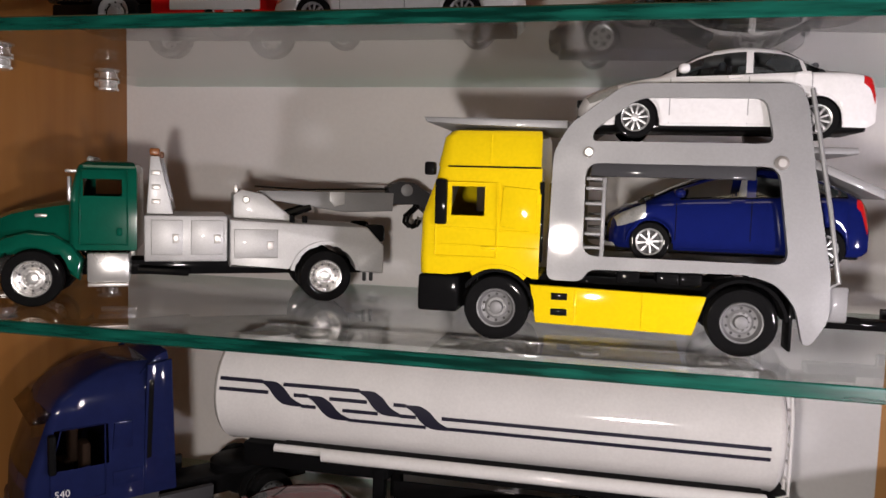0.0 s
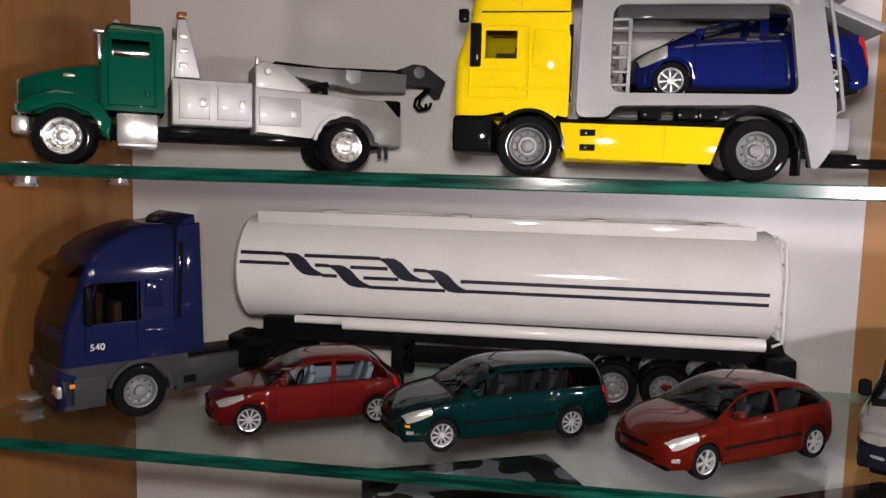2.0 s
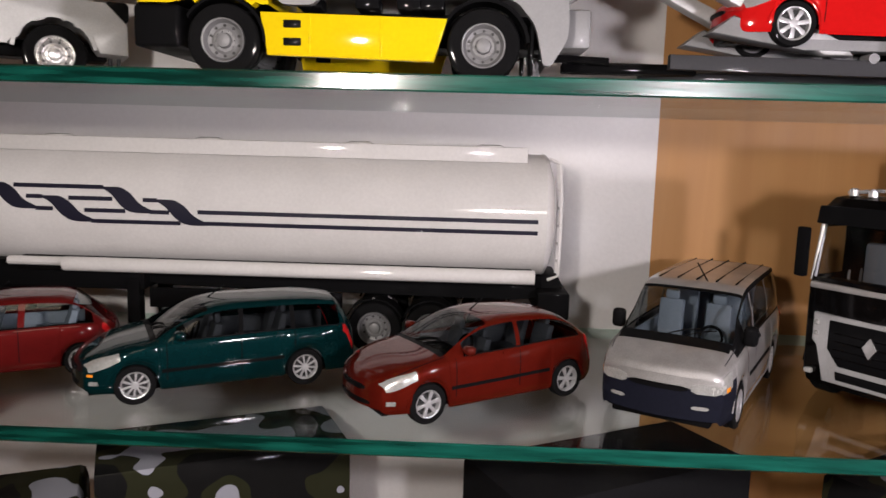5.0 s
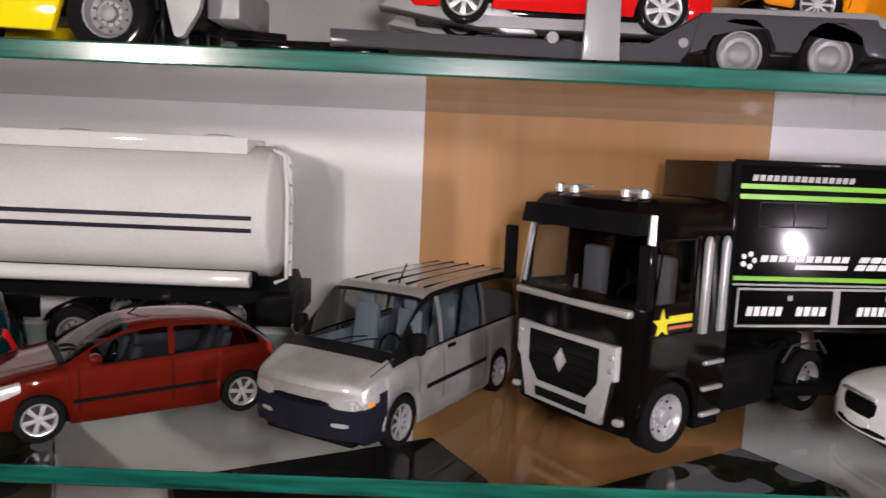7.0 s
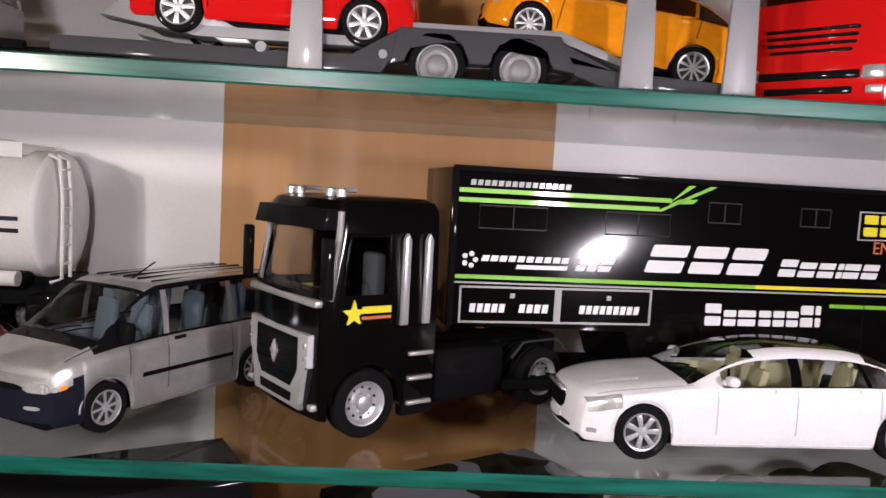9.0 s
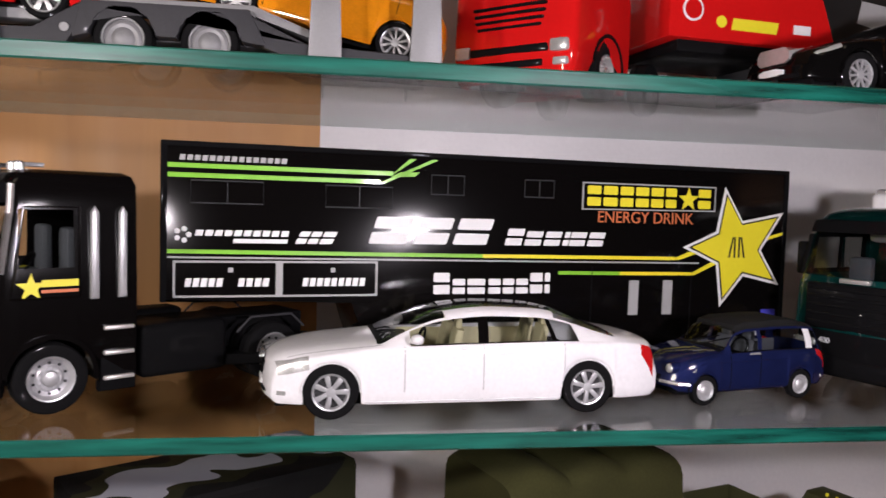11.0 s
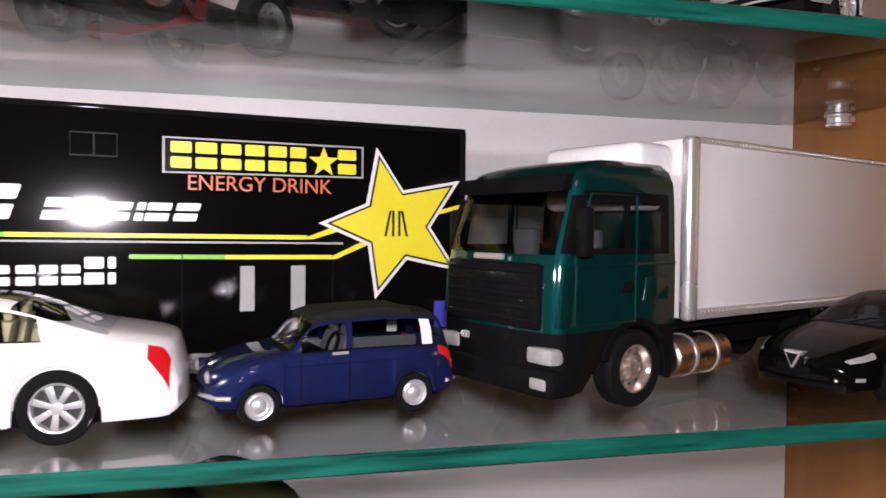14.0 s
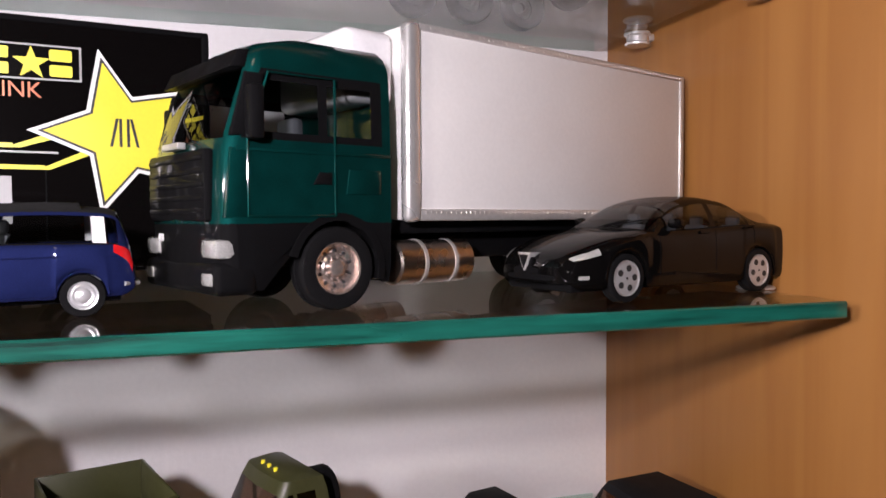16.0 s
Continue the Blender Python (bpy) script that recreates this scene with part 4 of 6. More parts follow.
part("rear_bumper", tube([(3.0 * K, -0.62 * K, 0.36 * K), (3.16 * K, -0.5 * K, 0.36 * K), (3.2 * K, 0, 0.36 * K), (3.16 * K, 0.5 * K, 0.36 * K), (3.0 * K, 0.62 * K, 0.36 * K)], 0.7), CHROME, ow)
part("roof_roll", prism([(1.26 * K, 1.15 * K), (1.30 * K, 1.23 * K), (1.5 * K, 1.285 * K), (2.2 * K, 1.31 * K), (2.55 * K, 1.305 * K), (2.6 * K, 1.2 * K)], -0.46 * K, 0.46 * K, 0.7), MATTBLACK, ow, "black folding roof")
al = car("model_saloon", "black saloon model car with silver five-hole wheels", between((0.642, 0.265), (0.705, 0.281), "mid"), SALOON)
part("grille_shield", prism([(-3.2, 15.2), (3.2, 15.2), (0.4, 9.6), (-0.4, 9.6)], -3.4, 0.9, 0.3), CHROME, al).matrix_basis = pose(0, 0, 0, 0, 0, 90)
part("shield_net", prism([(-2.2, 14.5), (2.2, 14.5), (0, 10.4)], 0.5, 1.15, 0), BLACKPL, al).matrix_basis = pose(0, 0, 0, 0, 0, 90)
car("model_saloon", "black executive saloon model with chrome grille and cream seats", between((0.495, 0.267), (0.565, 0.280), "up"), EXEC)
car("model_off_roader", "silver off-road model car with chrome grille", between((0.617, 0.262), (0.672, 0.287), "up"), SUV)
car("model_saloon", "white saloon model car on the upper transporter deck", pose(0.0092, 0.2815, 1.3192), SEDAN)
car("model_compact_van", "bright blue compact model car on the lower transporter deck", pose(0.0165, 0.2835, 1.2745), MONO)
car("model_hatchback", "orange hatchback model car on the sloping trailer ramp", pose(0.271, 0.311, 1.2655, 0, 13, -8), COMPACT)
car("model_hatchback", "bright red hatchback model car on the transporter trailer", pose(0.1535, 0.287, 1.2580, 0, 1.0, 0), spec(COMPACT, paint=BRIGHTRED, wheel="7"))
car("model_saloon", "white saloon model car on the topmost shelf", between((-0.117, 0.286), (-0.0565, 0.286), "top"), SEDAN)
car("model_saloon", "dark grey saloon model car on the topmost shelf", between((-0.005, 0.34), (0.055, 0.345), "top"), spec(SALOON, paint=DARKPL))
car("model_saloon", "dark grey saloon model car beside others on the topmost shelf", between((0.06, 0.275), (0.12, 0.285), "top"), spec(SALOON, paint=DARKPL))
part("aerial", tube([(1.95 * K, -4, 1.95 * K), (2.7 * K, 4, 2.12 * K)], 0.3, 6), BLACKPL, van)


# ---- model lorries ----
def cab(parent, material, levels, us, rc, panes, screen, arches=(), fronts=(), glass=CARGLASS, low=0, low_mat=None, bulge=1.5, roof_mat=None):
    """A lorry cab from level rings (z, front x, half width, rear x). Nose towards -x."""
    vs = (-0.9, -0.5, 0.0, 0.5, 0.9)

    def ring(z, xf, hw, xr, k):
        near = []
        for u in us:
            x = max(xr + u * (levels[2][1] + rc - xr), xf + rc)
            zz = z
            for ax, az, ar in arches:
                if abs(x - ax) < ar:
                    zz = max(zz, az + math.sqrt(ar * ar - (x - ax) ** 2))
            near.append((x, -hw, zz))
        corner = [(xf + rc - rc * math.sin(a), -(hw - rc) - rc * math.cos(a), z) for a in (0.4, 0.8, 1.2)]
        front = [(xf - bulge * (1 - v * v), v * (hw - rc), z) for v in vs]
        half = near + corner
        return half + front + [(x, -y, zz) for x, y, zz in half[::-1]]

    rings = [ring(*lv, k) for k, lv in enumerate(levels)]
    n = len(rings[0])
    nu = len(us)
    groups = {}
    for k in range(len(levels) - 1):
        for i in range(n):
            j = (i + 1) % n
            key = "cab_lower" if k < low else "cab_shell"
            if i < nu - 1 or n - nu <= i < n - 1:
                a = i if i < nu - 1 else n - 2 - i
                u0, u1 = us[a], us[a + 1]
                for nm, p0, p1, k0, k1, *own in panes:
                    if u0 >= p0 - 1e-6 and u1 <= p1 + 1e-6 and k0 <= k < k1:
                        key = (nm, own[0] if own else None, i < n / 2)
            elif nu + 2 <= i < n - nu - 3 and screen[0] <= k < screen[1]:
                key = "windscreen"
            elif nu - 1 <= i < n - nu:
                for nm, k0, k1, fm, wide in fronts:
                    if k0 <= k < k1 and (wide or nu + 2 <= i < n - nu - 3):
                        key = (nm, fm)
            groups.setdefault(key, []).append([rings[k][i], rings[k][j], rings[k + 1][j], rings[k + 1][i]])
    groups["cab_shell"].append(rings[-1])
    for key in sorted(groups, key=str):
        bm = bmesh.new()
        for q in groups[key]:
            keep = [p for a, p in enumerate(q) if (Vector(p) - Vector(q[a - 1])).length > 1e-3]
            if len(keep) > 2:
                bm.faces.new([bm.verts.new(p) for p in keep])
        nm = key if isinstance(key, str) else key[0]
        m = glass
        if nm == "cab_shell":
            m = material
        elif nm == "cab_lower":
            m = low_mat or material
        elif not isinstance(key, str) and key[1]:
            m = key[1]
        part(nm, bm, m, parent)


def cab_inside(parent, x0, x1, hw, z0, seat=SEATGREY):
    part("cab_floor", box(x0 + 2, x1 - 1, -hw + 1.5, hw - 1.5, z0 - 3, z0, 0.5), BLACKPL, parent)
    part("dashboard", box(x0 + 3, x0 + 9, -hw + 2, hw - 2, z0, z0 + 11, 1.5), BLACKPL, parent)
    for s in (-1, 1):
        st = part("seat", box(x0 + 14, x0 + 24, s * hw * 0.55 - 5, s * hw * 0.55 + 5, z0, z0 + 8, 1.5), seat, parent)
        part("seat_back", box(x0 + 22, x0 + 26, s * hw * 0.55 - 5, s * hw * 0.55 + 5, z0 + 6, z0 + 24, 1.5), seat, st)
    a = [2 * math.pi * k / 20 for k in range(21)]
    part("steering_wheel", tube([(x0 + 11 + 2.5 * math.sin(t), -hw * 0.5 + 5 * math.cos(t), z0 + 12 + 3.5 * math.sin(t)) for t in a], 0.5, 6), BLACKPL, parent)


def writing(parent, body, size, m, material, name="lettering"):
    cu = bpy.data.curves.new(name, "FONT")
    cu.body, cu.size, cu.extrude, cu.align_x = body, size * MM, 0.0001, "LEFT"
    tmp = new(name, cu)
    me = bpy.data.meshes.new_from_object(tmp.evaluated_get(bpy.context.evaluated_depsgraph_get()))
    bpy.data.objects.remove(tmp)
    o = part(name, me, material, parent)
    o.matrix_basis = m
    return o


def truck_wheels(ob, places, hw, r=11.6, w=7.5, style="truck", rim=RIMGREY, rim_part=0.62, double=(), steer=0):
    for i, x in enumerate(places):
        for s in (-1, 1):
            wheel(ob, x, s * (hw - w / 2), r, r, w, style, rim, rim_part, steer if i == 0 else 0, (x * 7) % 36)
            if x in double:
                wheel(ob, x, s * (hw - w * 1.6), r, r, w, style, rim, rim_part)


def seam_line(parent, pts, y, material):
    """A raised line round a door."""
    part("door_seam", tube([(x, y, z) for x, z in list(pts) + [pts[0], pts[1]]], 0.42, 6), material, parent)


# the tow truck
def tow_truck():
    m = between((-0.239, 0.274), (-0.130, 0.338), "up") @ Matrix.Translation((0, 0.0265, 0))
    ob = thing("model_tow_truck", m, "green and silver tow truck model with crane boom", "model lorry", "model lorries")
    # bonnet
    bon = bmesh.new()
    rows = []
    for x, zt, hw in ((-18, 36.5, 13.5), (-17, 38.5, 14.2), (-10, 41.5, 15.2), (0, 44.0, 16.2), (8, 45.5, 17.0), (15, 46.6, 17.6)):
        rows.append([bon.verts.new(p) for p in ((x, -hw, 22), (x, -hw * 1.02, zt - 6), (x, -hw * 0.94, zt - 2), (x, -hw * 0.6, zt - 0.3), (x, 0, zt), (x, hw * 0.6, zt - 0.3), (x, hw * 0.94, zt - 2), (x, hw * 1.02, zt - 6), (x, hw, 22))])
    for A, B in zip(rows, rows[1:]):
        for i in range(8):
            bon.faces.new((A[i], A[i + 1], B[i + 1], B[i]))
    bon.faces.new(rows[0])
    part("bonnet", bon, TEAL, ob)
    part("radiator_grille", box(-19.2, -17.8, -9, 9, 20, 37, 0.8), CHROME, ob)
    part("front_bumper", box(-20, -13, -23, 23, 12.5, 20.5, 1.8, 3), CHROME, ob)
    for s in (-1, 1):
        out = [(-17.5, 22)] + [(14.8 * math.cos(math.radians(a)), 12.5 + 15.5 * math.sin(math.radians(a))) for a in range(145, 4, -10)] + [(18.5, 11), (20, 20), (15.5, 27), (8, 31.5), (-2, 32.5), (-11, 30), (-17.5, 25)]
        part("wing", prism(out, s * 25, s * 13, 1.6), TEAL, ob)
        part("headlight", box(-18.8, -13, s * 16, s * 22.5, 21.5, 26, 1.4), LENS, ob)
        part("badge", box(0, 5, s * 15.6, s * 17.2, 38.6, 40, 0.4), STEEL, ob)
        part("step_tank", box(21.5, 39, s * 25, s * 12, 10, 23.5, 1.2), CHROME, ob)
        part("step", box(22, 38.5, s * 26.3, s * 22, 8.6, 10.2, 0.4), STEEL, ob)
        part("exhaust_pipe", tube([(42, s * 18, 15), (64, s * 18, 13.6)], 1.6), BLACKPL, ob)
        part("mirror", box(14.4, 15.8, s * 22.5, s * 27, 46, 57, 0.6), CHROME, ob)
    us = (0, 0.12, 0.24, 0.7, 0.86, 1)
    cab(ob, TEAL, [(24.5, 14, 22.5, 42), (36, 14, 22.5, 42), (46.6, 14.5, 22.5, 42), (48.5, 14.6, 22.4, 42), (56, 16.2, 22, 42), (59.5, 17, 21.6, 42), (62, 18, 20.8, 41.6), (63.6, 20, 18.5, 40.5), (64.2, 24, 13, 38)], us, 2, [("side_window", 0.24, 0.86, 3, 4)], (2, 4), glass=CLEARPL, bulge=1)
    part("sun_visor", box(12.5, 18, -20, 20, 58.5, 60, 0.5), CHROME, ob)
    for y in (-14, -7, 0, 7, 14):
        part("roof_lamp", lathe([(63.2, 1.5), (65.2, 1.4), (66, 0.6)], 12, "z", (22, y, 0)), LENS, ob)
    seam_line(ob, [(18.5, 27), (38, 27), (38, 60), (19.6, 60), (18.6, 48)], -22.75, TEAL)
    part("door_handle", box(33.5, 36, -23.6, -22.5, 31, 34.5, 0.4), TEAL, ob)
    cab_inside(ob, 14, 42, 22, 27)
    # body
    part("chassis", box(-8, 148, -10, 10, 12, 19, 0.8), BLACKPL, ob)
    part("front_body", box(45, 81, -24.5, 24.5, 19.5, 40.5, 0.8), SILVERPL, ob)
    for x0, x1 in ((48, 61.5), (65, 79.5)):
        for s in (-1, 1):
            lk = part("locker_door", box(x0, x1, s * 24.2, s * 25.2, 22.5, 38.5, 0.5), SILVERPL, ob)
            part("latch", box(x1 - 4.4, x1 - 1.6, s * 24.8, s * 25.8, 28, 32, 0.3), STEEL, lk)
    arch = [(126.5 + 15.8 * math.cos(math.radians(a)), 12.4 + 15.8 * math.sin(math.radians(a))) for a in range(165, 14, -10)]
    part("rear_body", prism([(82, 16.8), (109, 17)] + arch + [(144, 14), (155.5, 13.5), (155.5, 27), (147, 36), (82, 39)], -25, 25, 1.2), SILVERPL, ob)
    part("locker_door", box(84, 104, -25.7, -24.8, 21, 34.5, 0.5), SILVERPL, ob)
    part("latch", box(99, 102, -26.3, -25.5, 25, 29, 0.3), STEEL, ob)
    for s in (-1, 1):
        arch_guard(ob, 126.5, 12.4, 15.2, s * 26.2, s * 23.5, SILVERPL, 10, 170, 1.6)
    rack = part("light_rack", prism([(46, 41), (57.5, 41), (51.5, 67), (47.6, 67)], -24.3, -20.5, 0.8), SILVERPL, ob)
    rk2 = part("light_rack", prism([(46, 41), (57.5, 41), (51.5, 67), (47.6, 67)], 20.5, 24.3, 0.8), SILVERPL, ob)
    part("rack_bar", box(47.8, 51.2, -24, 24, 64, 67, 0.6), SILVERPL, ob)
    for s in (-1, 1):
        for z in (45.5, 52, 58.5):
            part("rack_lamp", box(48.3, 52, s * 24.1, s * 25, z, z + 2.2, 0.3), STEEL, rack if s < 0 else rk2)
        part("beacon", box(47.4, 51.8, s * 24.4, s * 19.5, 67.2, 70.4, 0.8), mat("brown_lens", (0.25, 0.09, 0.03), 0.2), ob)
    part("tower", prism([(84, 38), (116, 36.8), (98, 51), (88, 53), (84, 50.5)], -13, 13, 1.0), SILVERPL, ob)
    part("tower_pin", lathe([(-14, 1.4), (-13, 1.8), (13, 1.8), (14, 1.4)], 16, "y", (90, 0, 48)), STEEL, ob)
    part("tower_valve", box(84.2, 86.4, -12, -10, 51, 55.5, 0.6), STEEL, ob)
    part("boom", prism([(93, 49), (97, 52.6), (165, 53), (164.5, 43.4), (140, 42.4)], -5.5, 5.5, 0.8), GREYPL, ob)
    part("boom_sleeve", prism([(131, 48), (134, 45.2), (139, 46.6), (139, 52.8), (131, 52.8)], -7, 7, 0.6), SILVERPL, ob)
    for y in (-4, 4):
        part("lift_cylinder", tube([(108, y, 40), (122, y, 45)], 2.0), BLACKPL, ob)
        part("piston_rod", tube([(121, y, 44.6), (134, y, 49)], 1.0), STEEL, ob)
    for y in (-2, 2):
        part("cable", tube([(95, y, 54.4), (120, y, 53.4), (168, y, 55)], 0.45, 6), BLACKPL, ob)
    part("boom_head", prism([(162, 56), (169, 59), (176, 58.5), (188, 51), (184.5, 41.5), (178.5, 48), (163, 46.5)], -5, 5, 0.8), DARKPL, ob)
    part("pulley", lathe([(-5.6, 2.6), (-5.2, 3.2), (5.2, 3.2), (5.6, 2.6)], 18, "y", (172, 0, 54.5)), GREYPL, ob)
    for y in (-3.5, 3.5):
        part("hook", tube([(179, y, 49), (178.5, y, 45.5), (173.5, y, 41), (172.8, y, 37.5), (175.6, y, 34.8), (179, y, 36.2), (180, y, 39)], 0.9), BLACKPL, ob)
    part("winch", box(147, 156.5, -22, -14, 28.5, 37, 1.6), BLACKPL, ob)
    part("winch", box(147, 156.5, 14, 22, 28.5, 37, 1.6), BLACKPL, ob)
    for x in (110, 116):
        part("lever", box(x, x + 2.4, -20, -17, 37.5, 41, 0.5), BLACKPL, ob)
    for x in (148.5, 152):
        part("tow_eye", box(x, x + 1.6, -10, -7, 7.5, 14, 0.5), DARKPL, ob)
    truck_wheels(ob, (0,), 25.5, 12.3, 8, "truck", CHROME, 0.64)
    truck_wheels(ob, (126.5,), 26.6, 12.4, 8, "truck", CHROME, 0.62, (126.5,))


tow_truck()


# the yellow car transporter
def transporter():
    ob = thing("model_car_transporter", pose(-0.0385, 0.277 + 0.0285, SHELVES["up"]), "yellow lorry model with grey two-deck car carrier", "model lorry", "model lorries")
    us = (0, 0.06, 0.32, 0.38, 0.5, 0.56, 0.80, 0.88, 0.94, 1)
    cab(ob, YELLOW, [(24, -30, 28.5, 15.5), (30, -30.4, 28.5, 15.5), (45, -30, 28.5, 15.5), (46.5, -29.8, 28.3, 15.5), (57.5, -26, 27.8, 15.5), (60, -25, 27.6, 15.5), (64.5, -24, 27.2, 15.5), (65.3, -24.6, 26.4, 15), (76, -22.5, 25.2, 15), (78.6, -20, 23.5, 14.5), (79.6, -14, 19, 12)], us, 3.5, [("side_window", 0.5, 0.80, 3, 4)], (2, 5), [(0.2, 12, 16.2)], [("grille_panel", 0, 1, BLACKPL, False)], CLEARPL, bulge=1.5)
    for s in (-1, 1):
        part("sleeper_panel", prism([(0.5, 43), (14, 41), (14, 57), (1.5, 58)], s * 28.9, s * 27.4, 0.5), YELLOW, ob)
        seam_line(ob, [(-24, 31), (-0.5, 31), (-0.5, 59), (-19.5, 59), (-24, 46)], s * 28.75, YELLOW)
        part("mirror", box(-24, -19.6, s * 28.6, s * 31.5, 43, 60, 0.8), BLACKPL, ob)
        part("crease", tube([(-26, s * 28.35, 42.2), (15, s * 28.35, 41)], 0.45, 6), YELLOW, ob)
        part("crease", tube([(-26, s * 28.4, 35.5), (15, s * 28.4, 35)], 0.4, 6), YELLOW, ob)
        part("roof_gap", tube([(-20, s * 26.9, 64.9), (15, s * 26.9, 64.9)], 0.35, 6), BLACKPL, ob)
        part("roof_rib", tube([(-4, s * 26.2, 66), (-4, s * 25.0, 77)], 0.4, 6), YELLOW, ob)
        part("cab_rear_vent", box(14.6, 16.4, s * 27.9, s * 24, 30, 60, 0.5), BLACKPL, ob)
        part("door_handle", box(-6, 0, s * 29.6, s * 28, 34, 35.4, 0.4), YELLOW, ob)
        part("marker_lamp", box(-29.5, -25.5, s * 26.5, s * 22, 61.5, 66.5, 0.8), BLACKPL, ob)
        arch_guard(ob, 0, 12.2, 13.6, s * 28.7, s * 20, BLACKPL, -5, 150, 1.0)
        arch_guard(ob, 0.2, 12.2, 15.0, s * 29.4, s * 24, YELLOW, 48, 128, 1.6, "wing_lip")
        sk = part("side_skirt", prism([(12.5, 21.8), (75.5, 20.8), (71, 6.5), (15, 7.6)], s * 28.6, s * 25.6, 0.6), YELLOW, ob)
        for z in (10.8, 16.6):
            part("step_hole", box(20.5, 26.5, s * 29, s * 25, z, z + 2.6, 0.3), BLACKPL, sk)
        part("skirt_rib", box(29, 29.7, s * 28.9, s * 28, 8.5, 20.5, 0.2), YELLOW, sk)
        part("skirt_rib", box(53, 53.7, s * 28.9, s * 28, 8.0, 20.2, 0.2), YELLOW, sk)
        # carrier side frame, with its two openings
        y0, y1 = s * 29.5, s * 26.5
        outer = rounded([(18.5, 24), (19.5, 71), (25, 81), (42, 94), (48, 95.5), (101, 95.5), (104.5, 89), (108, 66), (115, 31), (115.5, 15), (110, 6), (107.5, 6), (104.5, 19), (98, 26.5), (88, 29.5), (74, 29.2), (34, 28.6), (31, 24)], 3.5)
        part("side_frame", pierced(outer, [rounded([(31.2, 33.5), (31.2, 67.2), (96.5, 67.2), (101.5, 33.5)], 5), rounded([(33, 75), (33.5, 79), (49, 90.6), (91, 90.6), (94.5, 75)], 4)], y0, y1), GREYPL, ob)
        part("bolt", lathe([(-31, 1.4), (-30.2, 2.0), (-29, 2.0)], 16, "y", (32, 0, 71)) if s < 0 else lathe([(29, 2.0), (31, 1.4)], 16, "y", (32, 0, 71)), STEEL, ob)
        part("bolt", lathe([(-31, 1.4), (-30.2, 2.4), (-29, 2.4)], 16, "y", (97, 0, 68.5)) if s < 0 else lathe([(29, 2.4), (31, 1.4)], 16, "y", (97, 0, 68.5)), STEEL, ob)
        for z in (36, 41, 46.5, 52, 57.5, 61):
            part("ladder_rung", box(31.5, 37.5, s * 29.2, s * 28, z, z + 1.2, 0.3), GREYPL, ob)
        part("ladder_rail", box(37.2, 38.8, s * 29.3, s * 27.8, 33, 62, 0.4), GREYPL, ob)
        part("rear_rail", tube([(105.5, s * 28, 94), (110, s * 28, 72), (114, s * 28, 52), (118, s * 28, 28), (114, s * 28, 26)], 0.8), GREYPL, ob)
        part("mud_flap", box(103, 104.2, s * 28, s * 18, 3, 20, 0.3), BLACKPL, ob)
        arch_guard(ob, 87.5, 12.2, 14.2, s * 28.4, s * 18, BLACKPL, 5, 165, 1.2)
    part("bumper", box(-30.5, -14.6, -28.4, 28.4, 9.5, 23.6, 1.4, 3), BLACKPL, ob)
    for s in (-1, 1):
        part("headlight", box(-31.6, -29, s * 25, s * 15, 13, 19, 1), LENS, ob)
    part("roof_ramp", prism([(-30, 83.4), (-29, 81.5), (-14, 80.6), (24, 79.5), (24, 82.5)], -27, 27, 0.5), GREYPL, ob)
    part("upper_deck", box(24, 122, -26, 26, 72, 74.4, 0.5), GREYPL, ob)
    part("deck_beam", box(33, 90, -25, -21, 62.5, 67.5, 0.5), DARKPL, ob)
    part("upper_ramp", prism([(104, 72), (104, 69), (131, 57), (132, 60)], -26, 26, 0.5), GREYPL, ob)
    part("lower_deck", box(20, 116, -26, 26, 29.5, 31.6, 0.5), GREYPL, ob)
    part("chassis", box(-10, 112, -12, 12, 13, 24.5, 0.8), BLACKPL, ob)
    for x in (24, 44, 58, 66):
        part("bracket", box(x, x + 8, -25, -12, 24, 28, 0.6), BLACKPL, ob)
    part("tail_block", box(114, 124, -20, 20, 13, 26, 1), GREYPL, ob)
    part("coupling", tube([(108, 0, 12), (134, 0, 11)], 1.5), BLACKPL, ob)
    cab_inside(ob, -29, 15, 27, 29)
    truck_wheels(ob, (0, 87.5), 28.8, 12.2, 8.5, "truck", RIMGREY, 0.60)


transporter()


